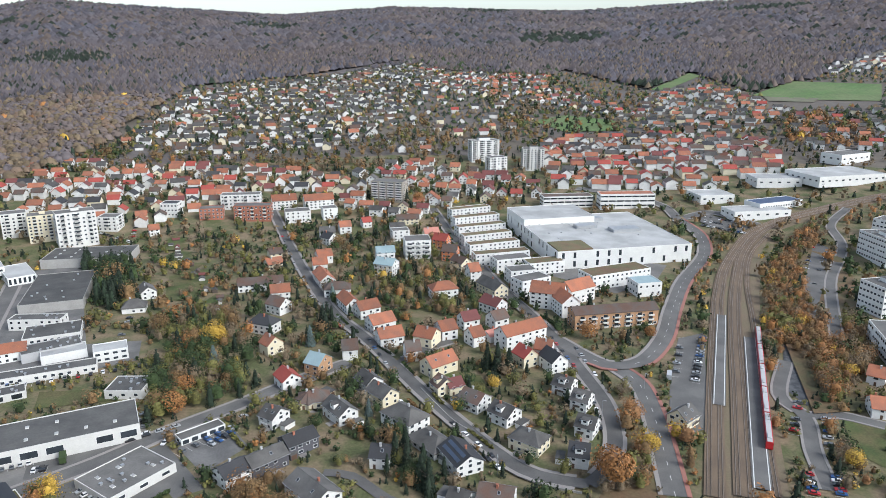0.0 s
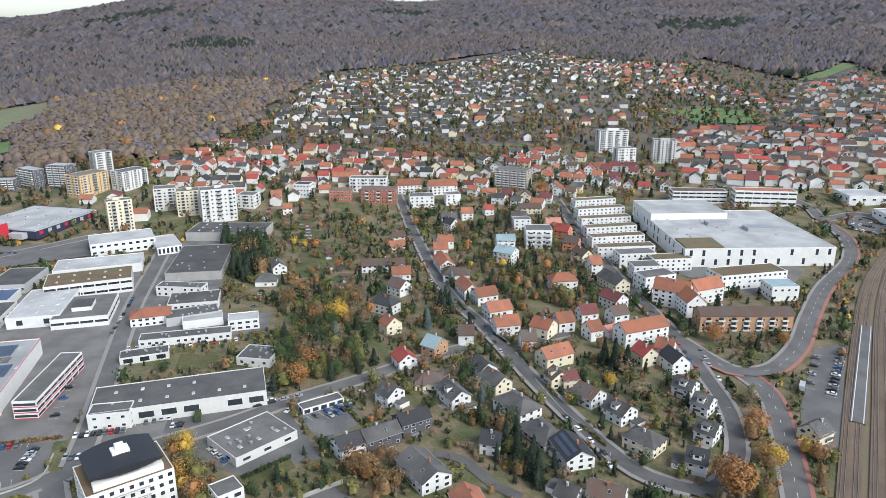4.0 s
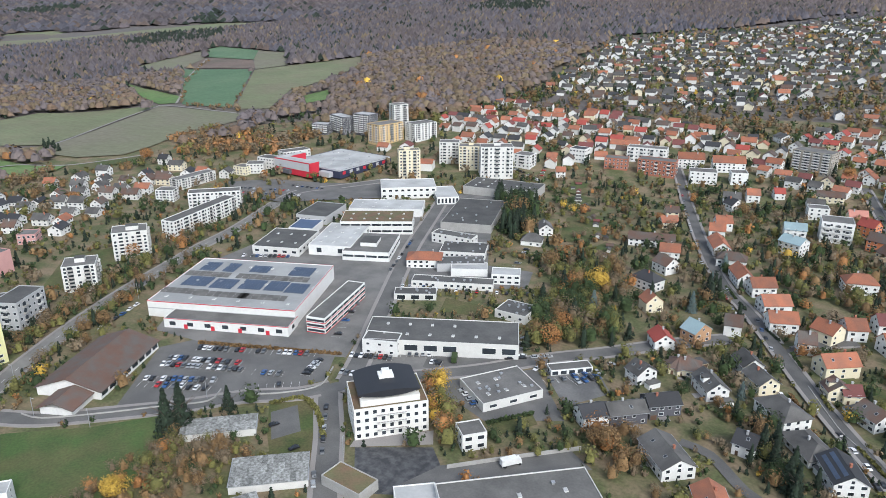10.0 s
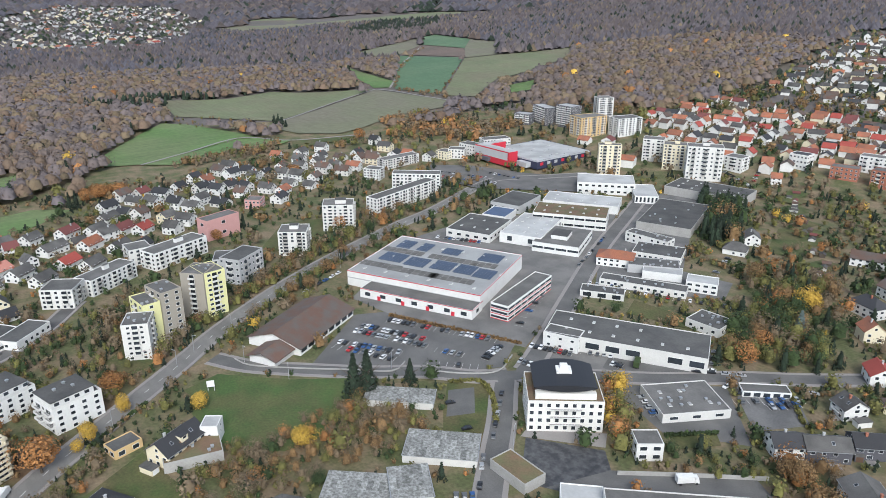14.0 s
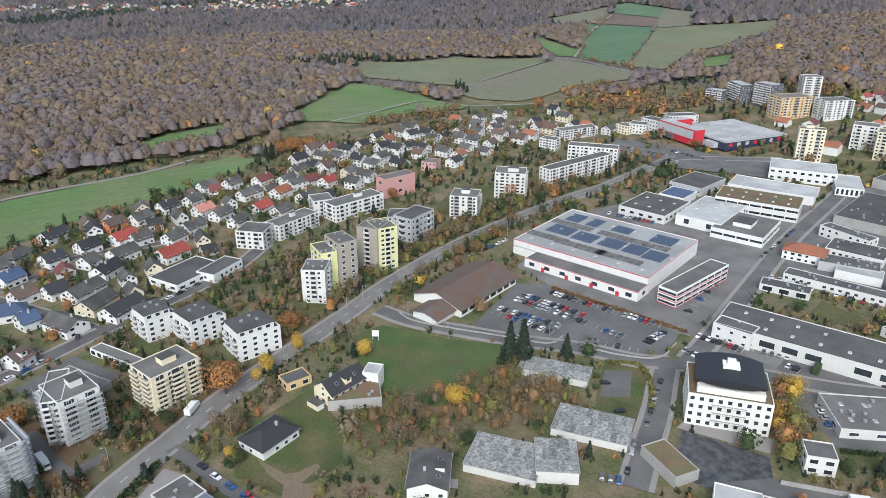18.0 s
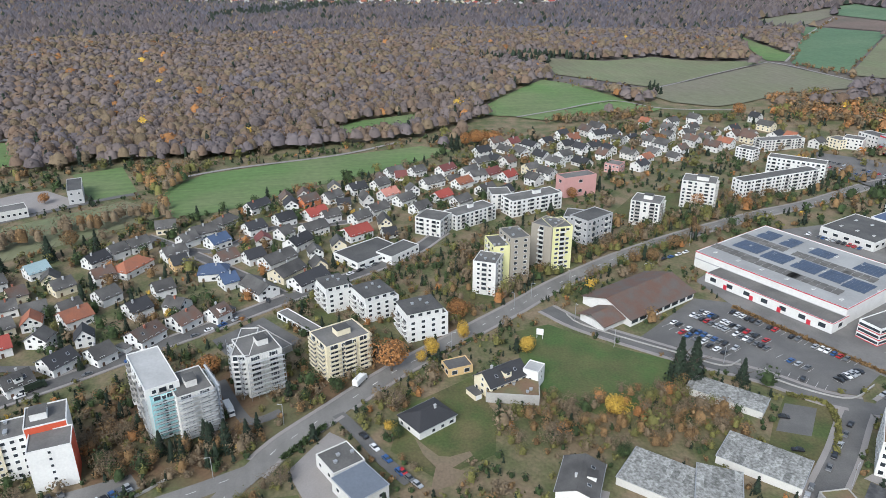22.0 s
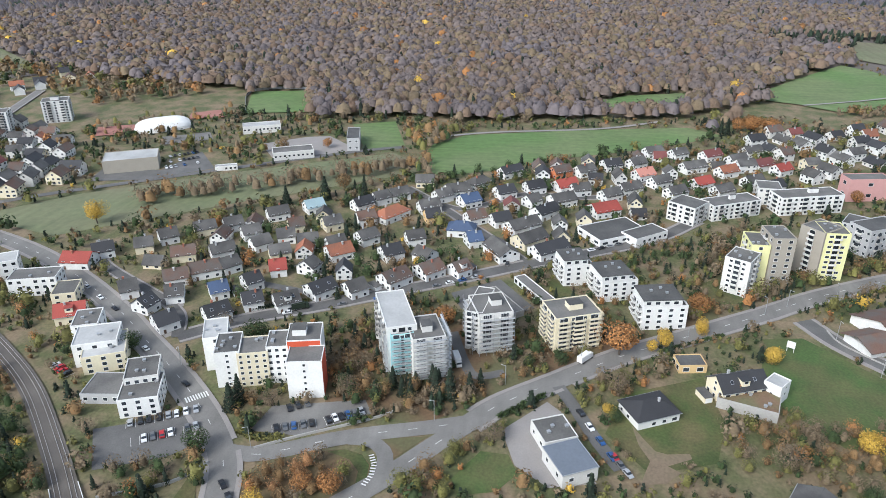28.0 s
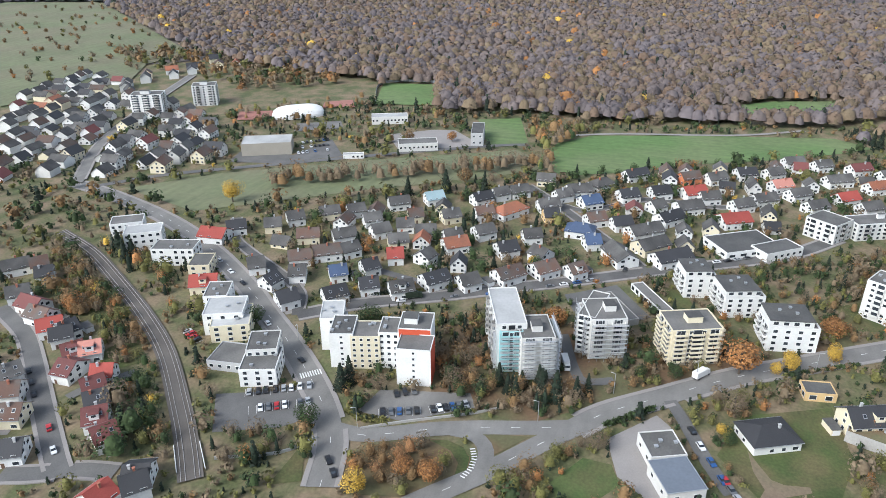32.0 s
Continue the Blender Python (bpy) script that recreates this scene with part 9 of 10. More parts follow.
wood('thicket', [(-100, 489), (-72, 464.5), (-64.4, 386), (-77.4, 394.5)], 9, 12, [('conifer', 3), ('spruce', 1), ('green', 1)], 24, 'thicket of autumn trees and shrubs', 220, 0.036, 0.92, 2.0)
wood('thicket', [(198.9, 420.2), (253.3, 527.2), (318.9, 615.9), (329.9, 592.8), (268.5, 527), (257.5, 486.3), (232.6, 420), (196.7, 314.9), (182.6, 303.7), (198.4, 384.3), (158.2, 315.1), (130.9, 233.2), (125.6, 233.2)], 5.2, 8, [('orange', 1.5), ('copper', 4), ('brown', 3), ('bare', 3), ('yellow', .4), ('olive', 1.2)], 25, 'thicket of autumn trees and shrubs', 154, 0.04, 0.92, 2.0)
wood('thicket', [(231.3, 410.5), (253.8, 419.8), (231.3, 353.4), (204.9, 314.9), (181.3, 306.5), (199.5, 353.6)], 6, 10, [('orange', 1.5), ('copper', 4), ('brown', 3), ('bare', 3), ('yellow', .4), ('olive', 1.2)], 26, 'thicket of autumn trees and shrubs', 181, 0.037, 0.92, 2.0)
wood('thicket', [(170.6, 288.1), (179.5, 288), (160.7, 233), (150, 233.1), (164.7, 264.9)], 5.5, 8, [('orange', 1.5), ('copper', 4), ('brown', 3), ('bare', 3), ('yellow', .4), ('olive', 1.2)], 27, 'thicket of autumn trees and shrubs', 154, 0.04, 0.92, 2.0)
wood('thicket', [(71.9, 291.1), (89.3, 304.2), (89, 274.1), (82.3, 233.3), (58.5, 233.4), (75.8, 265.3)], 7, 9, [('orange', 1.5), ('copper', 4), ('brown', 3), ('bare', 3), ('yellow', .4), ('olive', 1.2)], 28, 'thicket of autumn trees and shrubs', 231, 0.034, 0.92, 2.0)
wood('thicket', [(100.2, 278.7), (109.4, 269.5), (100, 233.3), (89.4, 233.3)], 7, 9, [('orange', 1.5), ('copper', 4), ('brown', 3), ('bare', 3), ('yellow', .4), ('olive', 1.2)], 29, 'thicket of autumn trees and shrubs', 100, 0.045, 0.92, 2.0)
wood('thicket', [(178.6, 486.9), (206.3, 542.6), (230.3, 588), (167, 420.4), (138.7, 353.9), (156.4, 420.5)], 7, 6, [('orange', 1.5), ('copper', 4), ('brown', 3), ('bare', 3), ('yellow', .4), ('olive', 1.2)], 30, 'thicket of autumn trees and shrubs', 60, 0.036, 0.92, 2.0)
wood('thicket', [(261.1, 656.1), (276.9, 623), (227.9, 558.3), (222.4, 575.1)], 8, 6, [('orange', 1.5), ('copper', 4), ('brown', 3), ('bare', 3), ('yellow', .4), ('olive', 1.2)], 31, 'thicket of autumn trees and shrubs', 40, 0.036, 0.92, 2.0)
wood('thicket', [(298.7, 626.8), (315.9, 631.2), (420.7, 666.3), (384.9, 603.6), (346.1, 610.7), (318.9, 615.9)], 8, 7, [('orange', 1.5), ('copper', 4), ('brown', 3), ('bare', 3), ('yellow', .4), ('olive', 1.2)], 32, 'thicket of autumn trees and shrubs', 40, 0.036, 0.92, 2.0)
wood('thicket', [(-363.7, 892.4), (-255.5, 882.9), (-156.5, 877.2), (-23.6, 859.1), (-96.3, 835.7), (-203, 835.8), (-288.6, 833.8), (-353.4, 847.8)], 13, 10, [('bare', 4), ('brown', 4), ('olive', 2.5), ('orange', .6), ('green', .8)], 33, 'thicket of autumn trees and shrubs', 26, 0.09, 0.92, 2.0)
wood('thicket', [(-166.9, 939.7), (-98.2, 1001.7), (-39, 1123.9), (37.4, 1041.8), (163.2, 1264.6), (111.2, 967.8), (36, 1002.9), (-17, 872.3)], 15, 11, [('bare', 4), ('brown', 4), ('olive', 2.5), ('orange', .6), ('green', .8)], 34, 'thicket of autumn trees and shrubs', 20, 0.1, 0.7, 2.0)
wood('thicket', [(479, 1044.8), (545.8, 1065.7), (549.2, 898.7), (483, 853.1), (433.6, 891.5)], 12, 12, [('orange', 1.5), ('copper', 4), ('brown', 3), ('bare', 3), ('yellow', .4), ('olive', 1.2)], 35, 'thicket of autumn trees and shrubs', 24, 0.09, 0.92, 2.0)
wood('thicket', [(246.1, 1287.7), (389.8, 1376), (330.6, 1095), (282.7, 1109)], 18, 10, [('bare', 4), ('brown', 4), ('olive', 2.5), ('orange', .6), ('green', .8)], 36, 'thicket of autumn trees and shrubs', 18, 0.1, 0.92, 2.0)
wood('thicket', [(-302.8, 93), (-307.9, 120.6), (-328.7, 171.9), (-357.5, 238.9), (-390.7, 316.7), (-405.5, 348.6), (-435.6, 313.7), (-395, 240.1), (-367.2, 179.8), (-348.6, 156.3), (-334.2, 139.5), (-329.1, 114.3)], 5.5, 8, [('olive', 3), ('brown', 3), ('bare', 3), ('orange', .5), ('conifer', 2), ('green', 2.5)], 37, 'thicket of autumn trees and shrubs', 132, 0.045, 0.92, 2.0)
wood('thicket', [(-355.4, 80.9), (-378.8, 107.4), (-345.3, 123.5), (-318.9, 95.2), (-299.8, 77.7), (-304.2, 67.6)], 9, 7, [('bare', 4), ('brown', 4), ('olive', 2.5), ('orange', .6), ('green', .8)], 38, 'thicket of autumn trees and shrubs', 70, 0.036, 0.92, 2.0)
wood('thicket', [(-218.7, 108.4), (-219.5, 137.8), (-223.4, 151.3), (-196.5, 169.7), (-183.7, 141.7), (-175.9, 133.9), (-188.2, 109.9), (-184.3, 98.6), (-193.6, 85), (-214.5, 75.3), (-220.9, 88.4)], 4.6, 6, [('bare', 4), ('brown', 4), ('olive', 2.5), ('orange', .6), ('green', .8)], 39, 'thicket of autumn trees and shrubs', 181, 0.037, 0.92, 2.0)
wood('thicket', [(-219.9, 67.2), (-233.2, 82.4), (-224.3, 95.9), (-195.6, 88.6), (-190, 67.2)], 4.6, 5.5, [('bare', 4), ('brown', 4), ('olive', 2.5), ('orange', .6), ('green', .8)], 40, 'thicket of autumn trees and shrubs', 165, 0.04, 0.92, 2.0)
wood('thicket', [(-228.5, 14), (-236.5, 28.4), (-235, 36.4), (-214.5, 34.3), (-194.7, 35.9), (-186.3, 33.7), (-203.2, 25.5), (-219.4, 16.1)], 5.5, 5, [('olive', 3), ('brown', 3), ('bare', 3), ('orange', .5), ('conifer', 2), ('green', 2.5)], 88, 'thicket of autumn trees and shrubs', 165, 0.04, 0.92, 2.0)
wood('thicket', [(-243.2, 28.6), (-257.1, 52.5), (-243.4, 55.2), (-230.7, 40.1), (-233.6, 31.3)], 6, 5, [('bare', 4), ('brown', 4), ('olive', 2.5), ('orange', .6), ('green', .8)], 89, 'thicket of autumn trees and shrubs', 143, 0.04, 0.92, 2.0)
hard = [p for n, p in AREAS if n.startswith(('yard', 'lawn', 'bare', 'garage', 'market', 'works'))]
wood('tower_shrubs', [(-234.7, -140), (-275, -69.7), (-311.3, -22.1), (-342.2, 25.9), (-370.3, 69.5), (-395.7, 121.2), (-360.3, 150.5), (-383, 259.5), (-405, 322.4), (-389.4, 335.7), (-338, 191.6), (-313.9, 140.8), (-290.1, 86), (-280.4, 74.8), (-251.8, 28.8), (-221.7, -12.6), (-199, -38), (-190.4, -68.9), (-181.2, -95.1)], 4.8, 5, [('olive', 3), ('brown', 3), ('bare', 3), ('orange', .5), ('conifer', 2), ('green', 2.5)], 90, 'autumn shrubs and trees between apartment towers', 70, .068, .62, 2.0, avoid=hard)
wood('thicket', [(-160.9, -41.7), (-167.4, -41.5), (-177.4, -35.4), (-189.3, -26.3), (-202.9, -14.5), (-201.7, -9.5), (-194.1, -9.6), (-184.0, -21.6), (-165.3, -24.8)], 5, 7, [('bare', 3), ('brown', 4), ('olive', 3), ('orange', .8), ('green', .6)], 41, 'thicket of autumn trees and shrubs', 231, 0.034, 0.92, 2.0)
wood('thicket', [(-149.9, -84.1), (-164.2, -87.6), (-171.6, -82.7), (-177.1, -64.5), (-170.5, -58.1), (-159.9, -58.8), (-155.4, -61.0)], 5.5, 6.5, [('brown', 4), ('copper', 2), ('bare', 2), ('orange', 1), ('yellow', .5), ('olive', 1.5)], 42, 'thicket of autumn trees and shrubs', 253, 0.034, 0.92, 2.0)
wood('thicket', [(-227.7, -81.3), (-248.5, -67.9), (-215.2, -54.5), (-220.5, -33.8), (-226.8, -16.3), (-212.9, -19.9), (-201.4, -38.6), (-202.9, -54.6), (-209.9, -75.4)], 5.5, 7.5, [('bare', 3), ('brown', 2.5), ('conifer', 2.5), ('green', 1)], 43, 'thicket of autumn trees and shrubs', 231, 0.034, 0.55, 2.0)
wood('thicket', [(-223.2, -23.4), (-232.9, -11.6), (-255.4, 26.7), (-251.6, 30.9), (-229, -0.6), (-211.9, -19.7)], 8, 4, [('olive', 3), ('brown', 3), ('bare', 3), ('orange', .5), ('conifer', 2), ('green', 2.5)], 44, 'thicket of autumn trees and shrubs', 200, 0.036, 0.7, 2.0)
wood('thicket', [(-262.3, -309.2), (-255.9, -282.3), (-223.5, -231.6), (-190.4, -188.1), (-163, -159.8), (-143, -143.9), (-141, -151.8), (-175.2, -196.2), (-205.4, -236.5), (-217.4, -265.7)], 5.5, 7, [('green', 2), ('olive', 2), ('conifer', 2), ('brown', 2), ('bare', 2), ('orange', .6), ('yellow', .4)], 45, 'thicket of autumn trees and shrubs', 181, 0.037, 0.8, 2.0)
wood('thicket', [(-280.3, -293.4), (-252.7, -246.2), (-236.6, -221), (-200.4, -180), (-164.9, -146.4), (-143.8, -128.9), (-158.3, -102.9), (-172.6, -110.4), (-158, -138.5), (-184.8, -158.9), (-202.7, -179), (-239.4, -220.1), (-267.7, -248.2), (-280.3, -279.1)], 5.5, 7, [('olive', 3), ('brown', 3), ('bare', 3), ('orange', .5), ('conifer', 2), ('green', 2.5)], 46, 'thicket of autumn trees and shrubs', 181, 0.037, 0.92, 2.0)
wood('thicket', [(-377.8, -249.1), (-417.6, -175.7), (-469.1, -86.1), (-484.9, -89.2), (-436.6, -183.2), (-391.8, -257.4)], 7, 13, [('bare', 5), ('brown', 1)], 47, 'row of leafless trees across the meadow', 60, 0.04, 0.85, 2.0)
wood('thicket', [(-465.8, -99.6), (-457.1, -76), (-526.9, -101.8), (-546.7, -117.3), (-577, -97.4), (-563.8, -67.3), (-519, -91.4)], 7, 12, [('bare', 4), ('brown', 4), ('olive', 2.5), ('orange', .6), ('green', .8)], 48, 'thicket of autumn trees and shrubs', 60, 0.036, 0.92, 2.0)
wood('thicket', [(-487.5, -360.2), (-543.4, -380.5), (-583, -341.1), (-617.2, -288.7), (-501.4, -237.4), (-522.4, -217.1), (-585.6, -252.8), (-580.2, -197.7), (-466, -203.7), (-487.6, -294)], 13, 9, [('bare', 4), ('brown', 4), ('olive', 2.5), ('orange', .6), ('green', .8)], 49, 'thicket of autumn trees and shrubs', 40, 0.036, 0.6, 2.0)
wood('thicket', [(-153.6, 231.6), (-152, 240.9), (-132.3, 217.8), (-120.4, 197.8), (-124.2, 195.8), (-135.1, 207)], 5, 10, [('orange', 2), ('yellow', 1.5), ('olive', 2), ('brown', 1)], 50, 'thicket of autumn trees and shrubs', 253, 0.033, 0.92, 2.0)
wood('thicket', [(-112.4, 212.8), (-85.8, 229.6), (-78.4, 223), (-101.9, 202), (-110.3, 195.4)], 6, 6, [('green', 3), ('olive', 2), ('brown', 1)], 51, 'thicket of autumn trees and shrubs', 220, 0.036, 0.92, 2.0)
wood('thicket', [(-84, 237.3), (-67.8, 253.2), (-54.1, 234.3), (-61.6, 207.3), (-73, 223.9)], 7, 10, [('brown', 3), ('yellow', 1), ('bare', 2), ('orange', 1)], 52, 'thicket of autumn trees and shrubs', 253, 0.033, 0.92, 2.0)
wood('thicket', [(-29.6, 291.8), (-18.4, 278.1), (-4.7, 261.4), (-0.8, 233.1), (-14.6, 225.5), (-26.6, 249.4)], 7, 11, [('conifer', 3), ('green', 2), ('olive', 1), ('brown', 1)], 53, 'thicket of autumn trees and shrubs', 275, 0.033, 0.92, 2.0)
wood('thicket', [(-330.3, 163.8), (-344.9, 190.2), (-384.8, 268.5), (-421.3, 310.5), (-435.2, 302.9), (-386.3, 217), (-366.8, 185.7)], 8, 8, [('olive', 3), ('brown', 3), ('bare', 3), ('orange', .5), ('conifer', 2), ('green', 2.5)], 54, 'thicket of autumn trees and shrubs', 70, 0.036, 0.92, 2.0)
wood('thicket', [(-217.2, 129.1), (-211.2, 143.9), (-197.1, 155.7), (-176.4, 136.6), (-202.2, 122.5)], 6, 7, [('bare', 4), ('brown', 4), ('olive', 2.5), ('orange', .6), ('green', .8)], 55, 'thicket of autumn trees and shrubs', 220, 0.036, 0.92, 2.0)
wood('thicket', [(-690.2, 513.8), (-680.7, 576.4), (-578.6, 580.6), (-547.6, 531.6), (-618.7, 470.5)], 9, 11, [('orange', .6), ('copper', 1.5), ('brown', 4), ('bare', 4), ('yellow', .2), ('olive', 1.2)], 56, 'thicket of autumn trees and shrubs', 40, 0.07, 0.92, 2.0)
wood('thicket', [(-467, 360.3), (-467.3, 411.9), (-432.1, 434), (-388.2, 403), (-375, 352.4), (-397.8, 349.9)], 9, 10, [('conifer', 2), ('green', 2), ('brown', 2)], 57, 'thicket of autumn trees and shrubs', 70, 0.036, 0.92, 2.0)
wood('thicket', [(-642.7, 232), (-638.8, 353.4), (-634.4, 446.6), (-608.3, 427.7), (-600.5, 331), (-606.2, 231.7)], 9, 9, [('bare', 4), ('brown', 4), ('olive', 2.5), ('orange', .6), ('green', .8)], 58, 'thicket of autumn trees and shrubs', 40, 0.07, 0.92, 2.0, avoid=clearings)
wood('thicket', [(-700.2, 187.6), (-707.8, 296.2), (-697.5, 352.2), (-662.5, 334.8), (-653.8, 237.4), (-646.6, 172.4)], 9, 10, [('bare', 4), ('brown', 4), ('olive', 2.5), ('orange', .6), ('green', .8)], 59, 'thicket of autumn trees and shrubs', 40, 0.07, 0.92, 2.0, avoid=clearings)

# gardens
wood('garden_trees', [(-123.3, 422.3), (-132.9, 612.6), (-13, 644.4), (38.6, 488), (66, 377), (68, 304.3), (47.6, 245.1), (3.1, 241.5), (-58.6, 294.2)], 11, 8.5, [('green', 3), ('olive', 2.2), ('brown', 1.6), ('bare', 2.2), ('conifer', 3.4), ('orange', .4), ('yellow', .2)], 71, 'garden trees in autumn colours', 150, 0.048, 0.68, 2.0)
wood('garden_trees', [(-295.3, -248.2), (-362.3, -205.3), (-437, -110.7), (-536.9, 57.1), (-587.5, 188.6), (-425.9, 147.4), (-388.6, 62.8), (-370.3, 26.4), (-330.9, -24.2), (-248, -169.5)], 12, 8, [('green', 3), ('olive', 2.2), ('brown', 1.6), ('bare', 2.2), ('conifer', 3.4), ('orange', .4), ('yellow', .2)], 73, 'garden trees in autumn colours', 110, 0.055, 0.6, 2.0)
wood('garden_shrubs', [(-498.9, 797.5), (-350.3, 839.7), (-96.3, 835.7), (110.7, 788.4), (96.9, 727.2), (-44.5, 644.1), (-180.6, 736.1), (-312.1, 657.8), (-434.8, 686.5)], 9, 7, [('green', 3), ('olive', 2.2), ('brown', 1.6), ('bare', 2.2), ('conifer', 3.4), ('orange', .4), ('yellow', .2)], 75, 'garden shrubs and hedges in autumn', 20, 0.12, 0.65, 2.0)
wood('garden_shrubs', [(-418.5, 905.4), (-489.6, 1392), (-370.1, 1576.2), (-63.5, 1880.8), (8, 1775.5), (-27.2, 1451.9), (-75.5, 1144.4), (-168.6, 949.9), (-268.8, 880.4)], 11, 8, [('green', 3), ('olive', 2.2), ('brown', 1.6), ('bare', 2.2), ('conifer', 3.4), ('orange', .4), ('yellow', .2)], 76, 'garden shrubs and hedges in autumn', 12, 0.16, 0.7, 2.0)
wood('garden_shrubs', [(-31.8, 1716.3), (254.9, 1691.3), (295.4, 1240.9), (250.1, 1007.1), (527.8, 1098.7), (641.4, 1050.3), (526.6, 850.9), (390.4, 961.7), (110.7, 788.4), (121, 985.9), (70.1, 1374.4)], 14, 9, [('green', 3), ('olive', 2.2), ('brown', 1.6), ('bare', 2.2), ('conifer', 3.4), ('orange', .4), ('yellow', .2)], 77, 'garden shrubs and hedges in autumn', 12, 0.16, 0.7, 2.0)
wood('garden_shrubs', [(-384.7, -428), (-524.1, -562.6), (-553.9, -452.2), (-487, -362.4), (-407.9, -308.9), (-365.4, -354.7)], 12, 7, [('green', 3), ('olive', 2.2), ('brown', 1.6), ('bare', 2.2), ('conifer', 3.4), ('orange', .4), ('yellow', .2)], 78, 'garden shrubs and hedges in autumn', 24, 0.1, 0.6, 2.0)
wood('thicket', [(-248, -87.9), (-261.8, -71.5), (-215.2, -54.5), (-207.6, -70.1)], 10, 6, [('bare', 4), ('brown', 4), ('olive', 2.5), ('orange', .6), ('green', .8)], 79, 'thicket of autumn trees and shrubs', 80, 0.036, 0.35, 2.0)
wood('garden_shrubs', [(-106.2, 241.9), (-65.8, 254.4), (-19.2, 300.2), (-9.5, 229), (-61.3, 200.5)], 10, 5, [('green', 3), ('olive', 2.2), ('brown', 1.6), ('bare', 2.2), ('conifer', 3.4), ('orange', .4), ('yellow', .2)], 80, 'garden shrubs and hedges in autumn', 181, 0.038, 0.6, 2.0)
wood('orchard_trees', [(-496.9, -612), (-1013.3, -1183.9), (-1070.4, -1010.1), (-746.2, -588.9), (-557.4, -534.1)], 24, 8, [('bare', 4), ('brown', 4), ('olive', 2.5), ('orange', .6), ('green', .8)], 81, 'scattered pasture trees and orchards', 16, 0.13, 0.4, 0)
wood('thicket', [(-713.8, -688.7), (-748.4, -582.2), (-722.9, -398), (-658.1, -337.9), (-599.3, -407.1), (-647.9, -537.7), (-663.7, -580.4)], 12, 12, [('bare', 4), ('brown', 4), ('olive', 2.5), ('orange', .6), ('green', .8)], 82, 'thicket of autumn trees and shrubs', 24, 0.1, 0.8, 2.0)
wood('thicket', [(-498.9, 797.5), (-470.8, 868.2), (-437.9, 950.5), (-382.5, 904.5), (-390, 839.4), (-434.8, 809.8)], 12, 10, [('olive', 3), ('brown', 3), ('bare', 3), ('orange', .5), ('conifer', 2), ('green', 2.5)], 83, 'thicket of autumn trees and shrubs', 24, 0.1, 0.8, 2.0)
wood('thicket', [(-579.1, 515.4), (-576, 623.8), (-539.4, 716.5), (-451.4, 733.3), (-445, 697.7), (-553.9, 690.1), (-541.7, 585.1), (-542.2, 510.5)], 10, 12, [('orange', .6), ('copper', 1.5), ('brown', 4), ('bare', 4), ('yellow', .2), ('olive', 1.2)], 84, 'thicket of autumn trees and shrubs', 30, 0.09, 0.85, 2.0)
wood('thicket', [(-458.1, 718.6), (-424.5, 798), (-425.8, 975.1), (-435, 1132), (-397.4, 970.6), (-392.1, 812.3), (-418.6, 730.5)], 12, 10, [('olive', 3), ('brown', 3), ('bare', 3), ('orange', .5), ('conifer', 2), ('green', 2.5)], 85, 'thicket of autumn trees and shrubs', 24, 0.1, 0.8, 2.0)
wood('thicket', [(-288.7, -334.9), (-283.2, -296.1), (-255.2, -248.2), (-258.5, -284.7), (-273.5, -320.2)], 8, 9, [('green', 2), ('olive', 2), ('conifer', 2), ('brown', 2), ('bare', 2), ('orange', .6), ('yellow', .4)], 86, 'thicket of autumn trees and shrubs', 70, 0.036, 0.92, 2.0)
wood('thicket', [(-303.4, -341.2), (-315.3, -328.2), (-293.3, -301.1), (-287.1, -310.6)], 10, 8, [('green', 2), ('olive', 2), ('conifer', 2), ('brown', 2), ('bare', 2), ('orange', .6), ('yellow', .4)], 87, 'thicket of autumn trees and shrubs', 50, 0.036, 0.92, 2.0)

# town greenery
town = [(57.9, 68.9), (45, 77.9), (30.8, 84.6), (15.6, 88.6), (0, 90), (-15.6, 88.6), (-30.8, 84.6), (-45, 77.9), (-57.9, 68.9), (-68.9, 57.9), (-77.9, 45), (-84.6, 30.8), (-88.6, 15.6), (-90, 0), (-88.6, -15.6), (-84.6, -30.8), (-77.9, -45), (-68.9, -57.9), (-57.9, -68.9), (-45, -77.9), (-330, -571.6), (-424.2, -505.6), (-505.6, -424.2), (-571.6, -330), (-620.2, -225.7), (-650, -114.6), (-660, 0), (-650, 114.6), (-620.2, 225.7), (-571.6, 330), (-505.6, 424.2), (-424.2, 505.6), (-330, 571.6), (-225.7, 620.2), (-114.6, 650), (0, 660), (114.6, 650), (225.7, 620.2), (330, 571.6), (424.2, 505.6)]
paved = [p for n, p in AREAS if n not in ('tower_lawn', 'bare_ground', 'litter')]
wood('garden_shrubs', town, 3.9, 3.2, [('green', 4), ('olive', 3), ('brown', 1.8), ('bare', 2.4), ('conifer', 3.6), ('orange', .25), ('yellow', .12)], 200, 'garden shrubs and hedges between the houses', 24, .105, .9, 1.4, avoid=paved + [forest], dist=(90, 400), clump=-.45)
wood('garden_trees', town, 12, 8.5, [('green', 4), ('olive', 3), ('brown', 1.8), ('bare', 2.4), ('conifer', 3.6), ('orange', .25), ('yellow', .12)], 201, 'garden trees in autumn colours', 92, .058, .6, 2, avoid=paved + [forest], dist=(90, 420), clump=-.6)
wood('garden_shrubs', town, 6.4, 4.6, [('green', 4), ('olive', 3), ('brown', 1.8), ('bare', 2.4), ('conifer', 3.6), ('orange', .25), ('yellow', .12)], 202, 'garden shrubs and hedges between the houses', 14, .14, .9, 1.6, avoid=paved + [forest], dist=(400, 660), clump=-.7)
